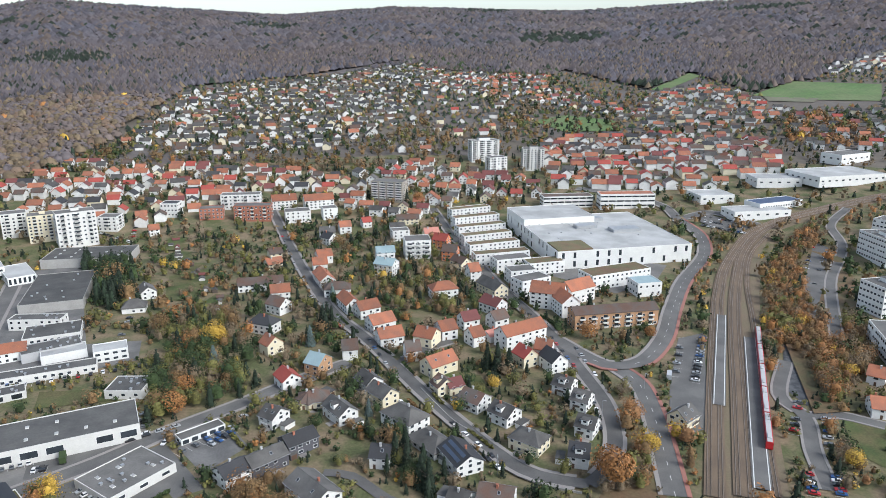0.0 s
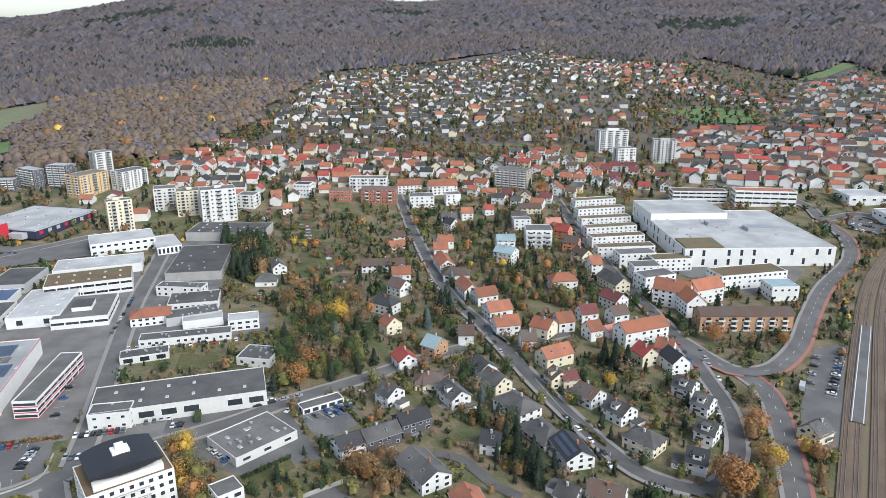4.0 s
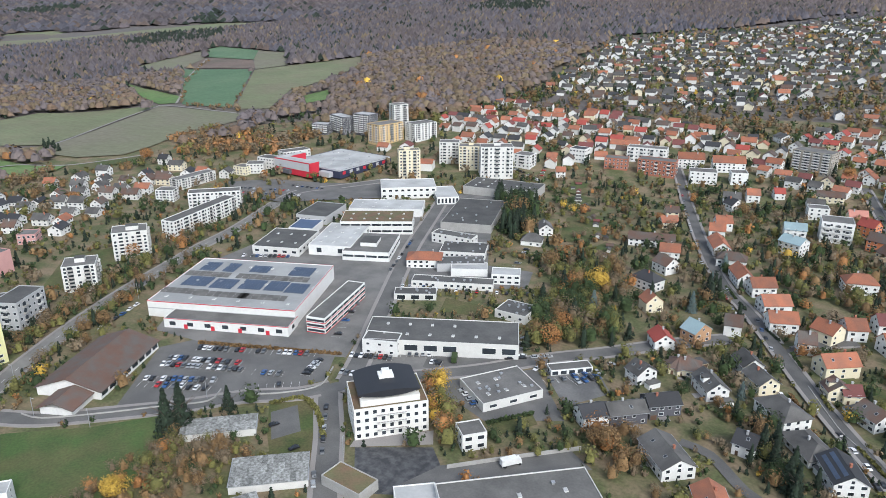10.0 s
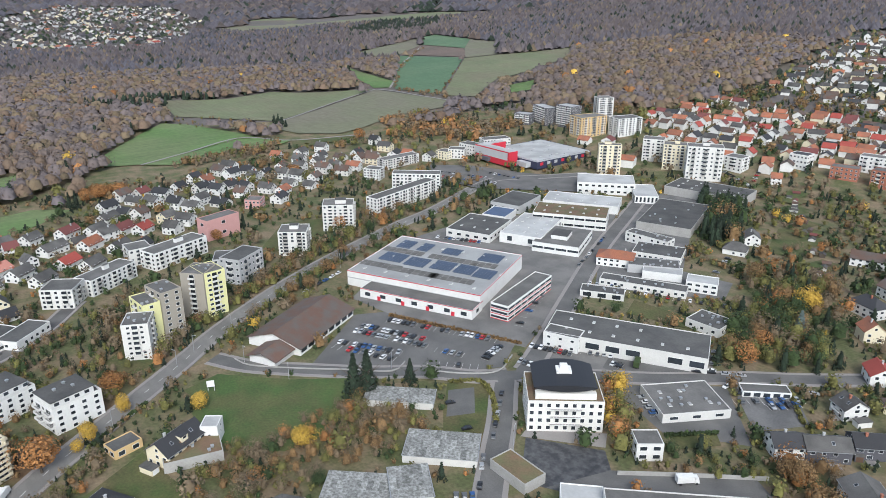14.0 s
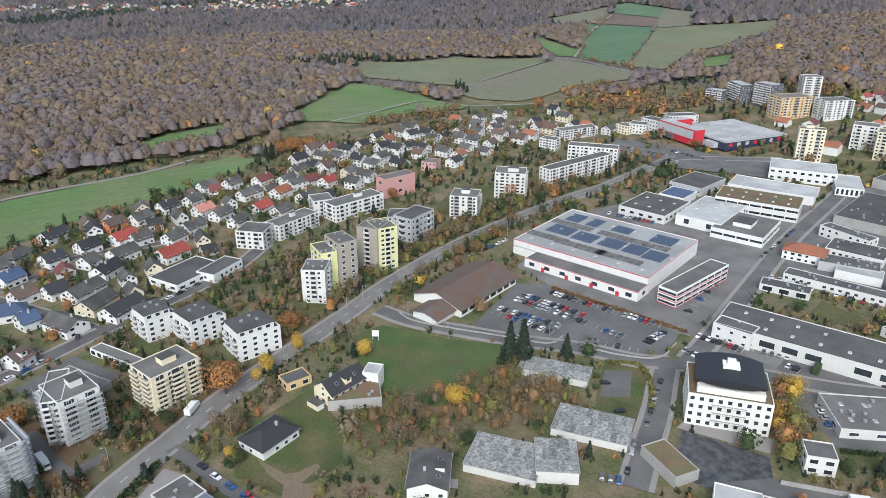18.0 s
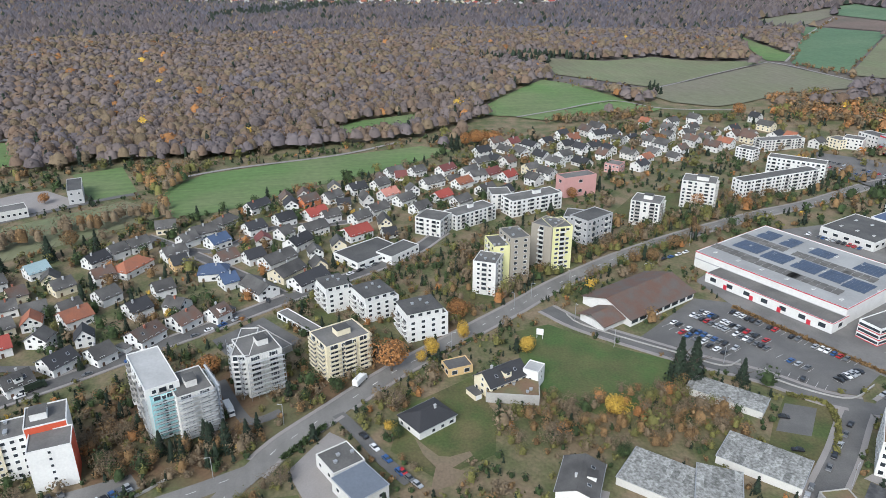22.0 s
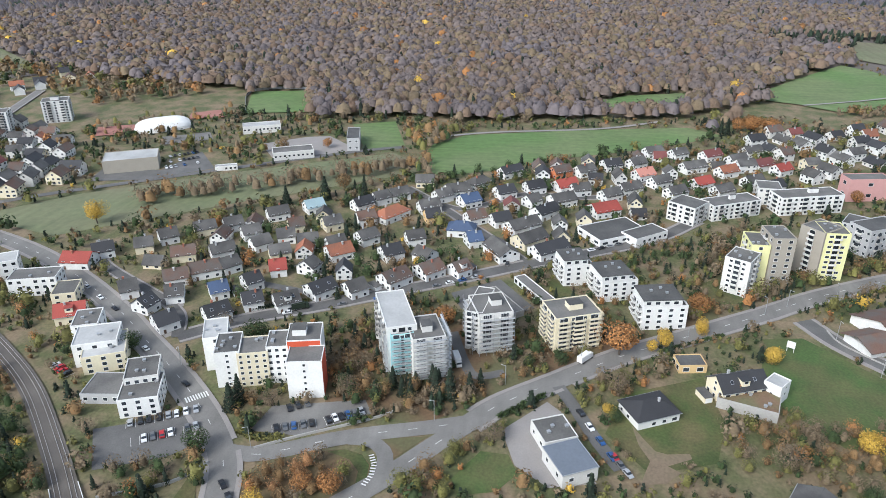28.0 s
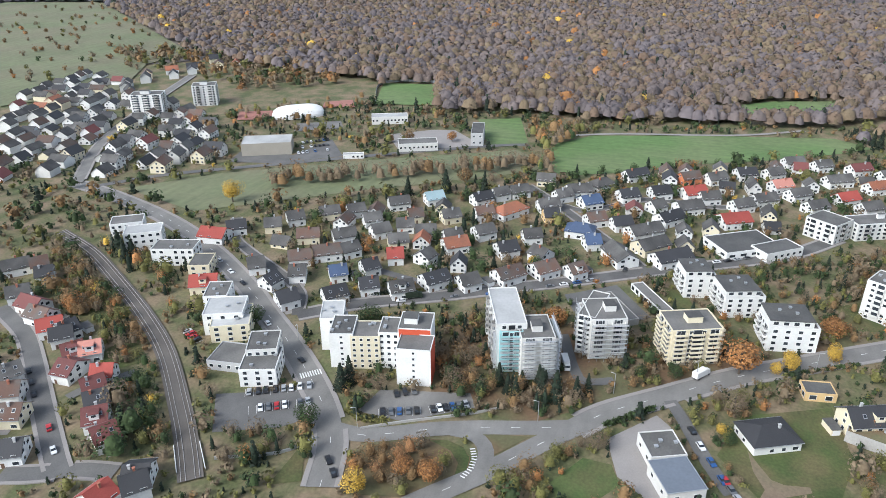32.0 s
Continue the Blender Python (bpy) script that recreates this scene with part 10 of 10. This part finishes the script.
wood('garden_trees', town, 15, 9.5, [('green', 4), ('olive', 3), ('brown', 1.8), ('bare', 2.4), ('conifer', 3.6), ('orange', .25), ('yellow', .12)], 203, 'garden trees in autumn colours', 40, .09, .6, 2, avoid=paved + [forest], dist=(420, 660), clump=-.8)
wood('thicket', [(-162.9, -195.2), (-169.5, -191.9), (-166.2, -179.9), (-148.5, -163.8), (-131.6, -155.1), (-130.4, -166.5), (-140.7, -178.3)], 5.5, 12, [('conifer', 3), ('green', 3), ('bare', 1)], 300, 'grove of dark conifers beside the railway', 200, 0.04, 0.92, 2.0)
wood('thicket', [(-270.7, -320), (-266.7, -296.7), (-236.5, -246.1), (-216.8, -221.2), (-213.7, -231), (-209.7, -243.1), (-233, -275.4), (-245, -298.1)], 5, 6, [('bare', 4), ('brown', 4), ('olive', 2.5), ('orange', .6), ('green', .8)], 301, 'thicket of autumn trees and shrubs', 140, 0.045, 0.92, 2.0)
wood('thicket', [(-275.9, -291.7), (-269, -266.9), (-235.7, -230.5), (-233.2, -238.2), (-255.4, -266)], 6, 13, [('conifer', 4), ('green', 1)], 302, 'row of dark conifers along the railway', 160, 0.045, 0.92, 2.0)
wood('thicket', [(-212.9, -257.5), (-217, -253.3), (-203.2, -239.6), (-199.5, -243.5)], 5, 11, [('orange', 2), ('brown', 1)], 303, 'thicket of autumn trees and shrubs', 200, 0.04, 0.92, 2.0)
slope = [(394, 504.3), (320, 554.3), (239.7, 593.4), (154.8, 621), (66.9, 636.5), (-22.3, 639.6), (-111.1, 630.3), (-197.8, 608.7), (-280.6, 575.2), (-357.9, 530.6), (-428.2, 475.6), (-490.3, 411.4), (-542.8, 339.1), (-584.7, 260.3), (-615.2, 176.4), (-760.8, 247.2), (-779.4, 450), (-743.1, 669.1), (-705.3, 970.8), (-767.1, 1572.9), (-540.8, 1664.3), (-303.9, 1723.4), (-61.1, 1748.9), (182.9, 1740.4), (423.4, 1698), (655.6, 1622.6), (875, 1515.5), (1077.4, 1379)]
wood('valley_trees', [(-2021.3, 381.8), (-3050.1, 597.3), (-3309.1, 897.7), (-3006, 1195.2), (-2476, 1096.5), (-1956.6, 813.6), (-1902.5, 537.9)], 21, 11, [('hill', 3), ('green', 2), ('conifer', 2), ('ochre', 2)], 320, 'trees between the houses of a distant town', 1.5, 0, .7, 0, kind='canopy')
wood('valley_trees', [(-2037.7, -243.4), (-2309.5, -271.1), (-1943.6, 797.6), (-1755.1, 644.2), (-1947.4, 127.3)], 18, 11, [('hill', 3), ('green', 2), ('conifer', 2), ('ochre', 2)], 321, 'trees between the houses of a distant town', 1.5, 0, .7, 0, kind='canopy')
wood('forest', [(-230, 1740), (-68, 2012), (26, 2134), (131, 1790), (298, 1800), (254, 1691), (8, 1775), (-63, 1880)], 11, 10, [('hill', 4), ('green', 1), ('ochre', 2)], 330, 'small wood on the hill above the estate', 1.1, 0, .9, 0, kind='canopy')
slope_mix = [('green', 3), ('olive', 2), ('bare', 4), ('brown', 2.5), ('conifer', 3.5), ('orange', .25)]
wood('slope_trees', slope, 12, 8.5, slope_mix, 210, 'garden trees and small woods on the town slope', 16, .12, .75, 1.5, avoid=clearings + [forest], clump=-1.0, dist=(0, 1000))
wood('slope_trees', slope, 11, 7, slope_mix, 211, 'garden trees and small woods on the town slope', 1.0, 0, .75, 1.0, kind='canopy', avoid=clearings + [forest], clump=-1.0, dist=(1000, 2300))

wood('hedgerow', [(-652.7, 243.0), (-675.2, 255.0), (-681.1, 310.3), (-682.8, 372.7), (-651.9, 358.4), (-643.4, 292.0)], 7, 9, [('bare', 5), ('brown', 2), ('olive', 1)], 311, 'row of leafless trees along a field', 36, .07, .8, 0)
wood('hedgerow', [(-861.2, 317.8), (-916.8, 347.1), (-850.6, 392.3), (-770.7, 418.8), (-713.0, 400.6), (-757.6, 368.0), (-819.7, 334.9)], 11, 4.5, [('bare', 4), ('olive', 3), ('brown', 2), ('orange', .4)], 312, 'loose scrub along a field', 24, .1, .6, 0)
wood('hedgerow', [(-764.6, 406.4), (-798.4, 428.2), (-780.1, 438.1), (-746.5, 417.1)], 7, 10, [('conifer', 1)], 313, 'group of dark spruces in a field', 30, .09, .8, 0)
wood('hedgerow', [(-861.7, 665.4), (-934.4, 727.8), (-1030.1, 810.5), (-1222.3, 1023.1), (-1206.7, 1019.5), (-1012.3, 805.3), (-920.3, 723.6), (-855.7, 669.3)], 9, 6, [('bare', 4), ('brown', 2), ('olive', 1)], 314, 'hedge along a farm track', 16, .12, .8, 0)
wood('hedgerow', [(-842.5, 655.7), (-792.5, 657.3), (-733.3, 658.2), (-758.2, 680.6), (-813.6, 674.9), (-858.0, 667.8)], 9, 7, [('bare', 4), ('brown', 2), ('orange', .5)], 315, 'hedge along a farm track', 16, .12, .7, 0)
wood('hedgerow', [(-761.3, 668.4), (-854.0, 774.8), (-965.3, 900.3), (-961.3, 902.2), (-849.9, 777.2), (-755.9, 672.1)], 9, 6, [('bare', 4), ('brown', 2)], 316, 'hedge between two fields', 16, .12, .6, 0)

# single trees
tree('yellow', -150.4, -81.4, 9)
tree('orange', -162.1, -70.0, 8)
tree('orange', -161.8, -61.3, 9)
tree('conifer', -216.3, -36.2, 13)
tree('conifer', -215.6, -30.8, 14)
tree('conifer', -214.8, -48.9, 9)
tree('conifer', -213.9, -45.5, 9)
tree('conifer', -219.5, -23.9, 10)
tree('conifer', -224.0, -20.3, 9)
tree('conifer', -197.5, -109.3, 12)
tree('bare', -193.4, -12.4, 9)
tree('yellow', -129.7, 376.6, 15)
tree('orange', -253.9, 33.6, 16)
tree('orange', 66.2, 239.1, 18)
tree('orange', 64.2, 245, 15)
tree('conifer', -222.2, 147.2, 21)
tree('conifer', -219.9, 152.5, 22)
tree('conifer', -213.9, 171, 13)
tree('conifer', 27.9, 340.7, 18)
tree('conifer', 22.8, 344.1, 16)
tree('conifer', 33.7, 339.4, 15)
tree('yellow', 24.5, 321.7, 8)
tree('spruce', -122, 348.4, 13)
tree('spruce', -75.8, 376.3, 13)
tree('conifer', -73.1, 403.3, 15)
tree('green', -132.9, 345, 13)
tree('orange', -124.6, 297.1, 13)
tree('orange', -126.1, 316.5, 12)
tree('brown', -168.3, 395.1, 14)
tree('yellow', -262.1, 53, 7)
tree('yellow', -273.8, 69.5, 7)
tree('yellow', -258.5, 47, 6)
tree('orange', -293.3, 71.4, 10)
tree('conifer', -201.6, -107.7, 13)
tree('green', -242.7, -117.7, 10)
tree('green', -228, -166.1, 9)
tree('conifer', -231.8, -169.8, 8)
tree('green', -174.5, -111.3, 9)
tree('conifer', -219.2, -53.3, 10)
tree('conifer', -221.2, -38.3, 11)
tree('conifer', -220, -35.8, 10)
tree('conifer', -217.1, -47.3, 9)
tree('conifer', -219.6, -44.5, 8)
tree('yellow', -349, -258.3, 15)
tree('orange', -267.1, -40.8, 10)
tree('conifer', -406.8, -112.2, 17)
tree('conifer', -405.6, -137.4, 16)
tree('conifer', -393.3, -158.5, 13)
tree('brown', -423.3, -130.2, 13)
tree('orange', -598, 163.8, 15)
tree('orange', -598.4, 176.9, 14)
tree('orange', -597.3, 150.9, 14)
tree('conifer', -587.6, 140.9, 15)
tree('conifer', -594.9, 137.8, 13)
tree('yellow', -204.7, 111.5, 10)
tree('yellow', -255.9, 93.7, 9)
tree('orange', -232.3, 77, 8)
tree('bare', -193, 82.5, 11)
tree('green', -181.8, 104.2, 7)
tree('bare', -226.6, 31, 11)
tree('green', -210.2, 29.5, 5)
tree('yellow', -214.1, 26.7, 5)
tree('orange', -563.1, 317.2, 12)
tree('orange', -561.6, 320.5, 11)
tree('yellow', -128.2, 378.1, 13)
tree('orange', -401.2, 297.8, 9)
tree('orange', -407.2, 265.2, 13)
tree('orange', -298.2, 71.6, 8)
tree('yellow', -276.6, 69.7, 7)
tree('yellow', -265.3, 52.6, 8)
tree('orange', -443.1, 189.1, 10)
tree('orange', -599.2, 159.8, 14)
tree('orange', -636.8, 444.6, 14)
tree('orange', -601.8, 161.7, 14)
tree('orange', -600.6, 169.4, 13)
tree('brown', -498.7, -198.4, 11)
tree('orange', -510.7, -167.9, 9)
tree('brown', -12.4, 354.8, 6)
tree('orange', 83.7, 385, 12)
tree('orange', 119.8, 384.8, 9)
tree('bare', 86, 312.6, 10)
tree('yellow', 87, 265.2, 9)
tree('bare', 213.1, 339.7, 13)
tree('yellow', 206.7, 333.2, 9)
tree('yellow', 165, 252.4, 9)
tree('brown', -87.9, 578, 13)
tree('orange', -138.4, 530.5, 8)
tree('conifer', -37.1, 709.6, 15)
tree('orange', -25.6, 709.8, 13)
tree('conifer', -9, 241.6, 14)
tree('conifer', -5.6, 237.9, 15)
tree('conifer', -19.9, 257.2, 15)
tree('conifer', -15.1, 253.1, 12)
tree('green', -11.3, 245.3, 11)
tree('conifer', -33.7, 279.3, 10)
tree('spruce', -34.7, 296.7, 9)
tree('brown', -41.8, 284.1, 6)
tree('green', -56.9, 284.2, 8)
tree('brown', -70.9, 229.3, 12)
tree('brown', -75.2, 229.5, 10)
tree('yellow', -207.6, 112.2, 8)
tree('bare', -227.7, -81.3, 9)
tree('bare', -211.5, -69.1, 10)
tree('bare', -226.8, -69.1, 9)
tree('bare', -201.2, -94.9, 8)
tree('bare', -250.8, -134.3, 8)
tree('green', -243.2, 10.5, 7)
tree('green', -239.9, -2.4, 6)
tree('conifer', -261.5, 50.9, 4)
tree('conifer', -282.6, -93.8, 7)
tree('conifer', -290.4, -97.6, 6)
tree('conifer', -310.3, -80.1, 9)
tree('conifer', -310, -106.9, 10)
tree('yellow', -321.1, -62.9, 6)
tree('conifer', -434.1, -333.7, 9)
tree('conifer', -281.2, -145.5, 6)
tree('bare', -342.4, 82.6, 9)
tree('brown', -320.3, 175, 8)
tree('brown', -348, 214.6, 10)
tree('brown', -333.4, 193.7, 9)
tree('brown', -364.3, 238.1, 9)

# parked cars
car_row(-269.2, 202.6, -218.3, 227.4, 22, 90, 0.3)
bay_lines(-269.2, 202.6, -218.3, 227.4, 22, 5)
car_row(-272.9, 188.6, -242, 202, 15, 90, 0.15)
bay_lines(-272.9, 188.6, -242, 202, 15, 5)
car_row(-270.7, 182.5, -236, 198.1, 16, 90, 0.2)
bay_lines(-270.7, 182.5, -236, 198.1, 16, 5)
car_row(-265.8, 169.9, -239.1, 184.6, 13, 90, 0.15)
bay_lines(-265.8, 169.9, -239.1, 184.6, 13, 5)
car_row(-263.4, 165.8, -236.7, 177.9, 9, 90, 0.4)
bay_lines(-263.4, 165.8, -236.7, 177.9, 9, 5)
car_row(-207.9, 211.8, -211.4, 224.3, 6, 90, 0.15)
bay_lines(-207.9, 211.8, -211.4, 224.3, 6, 5)
car_row(-228.1, 200.7, -218.4, 204.9, 4, 90, 0.15)
bay_lines(-228.1, 200.7, -218.4, 204.9, 4, 5)
car_row(-216.9, 193, -205.6, 201.9, 5, 90, 0.4)
bay_lines(-216.9, 193, -205.6, 201.9, 5, 5)
car_row(-201.3, 236.8, -184.2, 244.3, 9, 90, 0.05)
bay_lines(-201.3, 236.8, -184.2, 244.3, 9, 5)
car_row(-180.8, 251.2, -170.1, 257.2, 5, 90, 0.15)
bay_lines(-180.8, 251.2, -170.1, 257.2, 5, 5)
car_row(-194.6, 221.5, -187.2, 223.2, 4, 90, 0.15)
bay_lines(-194.6, 221.5, -187.2, 223.2, 4, 5)
car_row(-350.4, 307.1, -324.5, 321.3, 11, 90, 0.1)
bay_lines(-350.4, 307.1, -324.5, 321.3, 11, 5)
car_row(-139.3, 237.8, -129.8, 231, 4, 90, 0)
bay_lines(-139.3, 237.8, -129.8, 231, 4, 5)
car_row(-230.4, 320, -215.7, 328.1, 5, 90, 0.15)
bay_lines(-230.4, 320, -215.7, 328.1, 5, 5)
car_row(-210.9, 326.8, -156.3, 351.1, 11, 90, 0.2)
bay_lines(-210.9, 326.8, -156.3, 351.1, 11, 5)
car_row(-273.3, 392.1, -253, 338.9, 9, 0, 0.2)
car_row(-222, 250.5, -238.2, 285.1, 8, 90, 0.15)
bay_lines(-222, 250.5, -238.2, 285.1, 8, 5)
car_row(-120, 272.1, -113.7, 270.7, 2, 90, 0)
car_row(-99.5, 271.5, -93.8, 280.4, 4, 90, 0.1)
bay_lines(-99.5, 271.5, -93.8, 280.4, 4, 5)
car_row(150.6, 384.6, 127.6, 330.5, 14, 90, 0.1)
bay_lines(150.6, 384.6, 127.6, 330.5, 14, 5)
car_row(136.5, 380.6, 120.9, 340.2, 5, 90, 0.4)
bay_lines(136.5, 380.6, 120.9, 340.2, 5, 5)
car_row(242.4, 652.5, 272.3, 626.6, 15, 90, 0.15)
car_row(238.4, 640.6, 268, 615.7, 15, 90, 0.15)
car_row(234.5, 629.1, 263.8, 605, 15, 90, 0.15)
car_row(168.5, 306.5, 154.5, 280.8, 6, 90, 0.15)
bay_lines(168.5, 306.5, 154.5, 280.8, 6, 5)
car_row(173.7, 290.6, 163.9, 269.3, 5, 90, 0)
bay_lines(173.7, 290.6, 163.9, 269.3, 5, 5)
car_row(144.5, 247.8, 140.4, 235.2, 5, 90, 0)
bay_lines(144.5, 247.8, 140.4, 235.2, 5, 5)
car_row(154.4, 245.5, 150.8, 234.5, 5, 90, 0)
bay_lines(154.4, 245.5, 150.8, 234.5, 5, 5)
car_row(257.5, 486.3, 303.2, 565.2, 9, 90, 0.15)
car_row(262.5, 480, 308.3, 552.3, 8, 90, 0.15)
car_row(-42.5, 381.7, -31.4, 351.4, 4, 0, 0.1)
car_row(74.3, 369.1, 77.9, 337.2, 5, 0, 0.2)
car_row(-142.8, 612, -106.6, 502.1, 8, 0, 0.2)
car_row(-95.4, 464.7, -65.4, 417.1, 6, 0, 0.4)
car_row(-6.9, 304.6, 19.7, 261.2, 6, 0, 0.5)
car_row(16.2, 560.2, 59.7, 402.4, 9, 0, 0.5)
car_row(-165.1, 251.8, -161.2, 252.9, 4, 90, 0)
bay_lines(-165.1, 251.8, -161.2, 252.9, 4, 5)
car_row(-139, 297.2, -131.3, 279.7, 4, 90, 0.1)
bay_lines(-139, 297.2, -131.3, 279.7, 4, 5)
car_row(-196.5, 418, -190.1, 390.9, 5, 90, 0.2)
bay_lines(-196.5, 418, -190.1, 390.9, 5, 5)
car_row(-298.6, 603.6, -267.5, 587.3, 10, 90, 0.15)
car_row(-270.4, 600.4, -276.2, 621.1, 4, 90, 0.15)
car_row(-183.8, -141, -194.4, -121.7, 8, 90, 0.1)
bay_lines(-183.8, -141, -194.4, -121.7, 8, 5)
car_row(-175.5, -134.5, -185.8, -117.2, 8, 90, 0.2)
bay_lines(-175.5, -134.5, -185.8, -117.2, 8, 5)
car_row(-188.6, -88.6, -193.4, -77.4, 5, 90, 0)
bay_lines(-188.6, -88.6, -193.4, -77.4, 5, 5)
car_row(-195.8, -71.8, -202.2, -61.5, 6, 90, 0.1)
bay_lines(-195.8, -71.8, -202.2, -61.5, 6, 5)
car_row(-200.2, -88.1, -203.8, -82.3, 3, 90, 0)
car_row(-296.9, -55.6, -320.3, -20.3, 7, 0, 0.3)
car_row(-352.3, 26.1, -374.7, 61.5, 8, 0, 0.1)
car_row(-229.4, -160.9, -208.5, -132.7, 4, 0, 0.3)
car_row(-212.6, 17.1, -191.1, 27, 4, 0, 0)
car_row(-190.5, 27.9, -183.8, 31.6, 3, 0, 0)
car_row(-262.2, -119.9, -284.6, -74.9, 7, 0, 0.4)
car_row(-181.2, 194.8, -161.9, 170.3, 5, 0, 0.2)
car_row(-155.1, 158, -144.3, 146, 4, 0, 0.1)
car_row(-470, -279.4, -484.6, -262.1, 8, 90, 0.25)
car_row(-458.6, -273.2, -472.8, -256.2, 8, 90, 0.25)
car_row(-447.7, -267.2, -461.4, -250.5, 8, 90, 0.25)
car_row(-481.7, 426.9, -441.7, 443.7, 12, 90, 0.15)
car_row(-474.2, 416.6, -423.8, 438.4, 14, 90, 0.25)
car_row(-452.8, 455.5, -415.6, 465, 9, 90, 0.2)
car_row(-283.7, 231.4, -298, 256.6, 3, 90, 0)
car_row(-330, 189.1, -340.7, 218.3, 6, 0, 0.1)
car_row(-275.5, -217.5, -257.8, -191.7, 3, 0, 0)
car_row(-160.2, -95.8, -155.3, -91.4, 2, 0, 0)
car_row(-212.7, -190.2, -208.2, -182.3, 4, 90, 0)
bay_lines(-212.7, -190.2, -208.2, -182.3, 4, 5)
car_row(-351.9, -13.3, -318.1, -19.2, 4, 0, 0.2)
car_row(-145.8, 135.9, -142.2, 140, 3, 90, 0.2)
car_row(-135.8, 274, -120.3, 285.8, 4, 0, 0.2)
car_row(-172.4, 165.9, -190.4, 173.5, 2, 90, 0)
car_row(-63.7, 405, -45.7, 366, 4, 0, 0.2)
car_row(-34, 333.2, -11.8, 291.4, 6, 0, 0.25)
car_row(10.7, 269.9, 21.5, 253, 4, 0, 0.3)
car_row(62.4, 385.2, 68.9, 347.3, 5, 0, 0.2)
car_row(71.8, 307, 69.5, 283.6, 4, 0, 0.2)
car_row(-92.4, 294.4, -62.4, 316.2, 5, 0, 0.4)
car_row(-110.1, 265.7, -95.1, 283.9, 5, 90, 0.2)
bay_lines(-110.1, 265.7, -95.1, 283.9, 5, 5)
car_row(-173.8, -238.7, -157.4, -217.5, 4, 0, 0.3)
car_row(-143.8, -196.7, -135.2, -186.1, 2, 0, 0)
box_truck(-185, 251.6, 28.8, M_YELLOWPAINT, 'yellow delivery truck beside a warehouse')
box_truck(-97.5, 201.7, 52.2, WALL['white'], 'white box truck in a yard')
box_truck(-247.5, 19.7, 142.9, WALL['white'], 'white van beside an apartment tower')
box_truck(-238.5, -31.2, 20.1, WALL['white'], 'white van in a tower courtyard')
box_truck(115.4, 333.7, 70.8, WALL['silver'], 'white bus at the station forecourt')
box_truck(-157, 259.2, 115.3, LEAF['green'], 'green lorry in a forecourt')
box_truck(-270.7, -107.9, 120.7, LEAF['conifer'], 'dark green lorry parked in the street')

# street lamps
street_lamp(-279.2, 125.4, 7)
street_lamp(-304.6, 112.2, 43)
street_lamp(-347.9, 224.7, 151)
street_lamp(-201.5, -34.5, 270)
street_lamp(-226.4, -11, 249)
street_lamp(-264.3, 61.8, 103)
street_lamp(-245.1, 18, 328)
street_lamp(-178.4, -93.9, 293)
street_lamp(-221, -140.7, 8)
street_lamp(99.3, 321.3, 300)
street_lamp(72.4, 293.6, 332)
street_lamp(21.2, 249.1, 270)
street_lamp(-7.2, 321.9, 84)
street_lamp(-42.1, 394.3, 149)
street_lamp(-152.9, 172, 118)
street_lamp(-163.8, 191.2, 173)
street_lamp(-226.5, 314.4, 351)
street_lamp(-295.4, 100.3, 214)
street_lamp(-313.2, 135.9, 184)
street_lamp(181.2, 513.5, 52)
street_lamp(147.5, 420.5, 256)
street_lamp(-229.6, 173, 109)
street_lamp(-252.3, 133.1, 322)

finish_cars()
finish_roads()
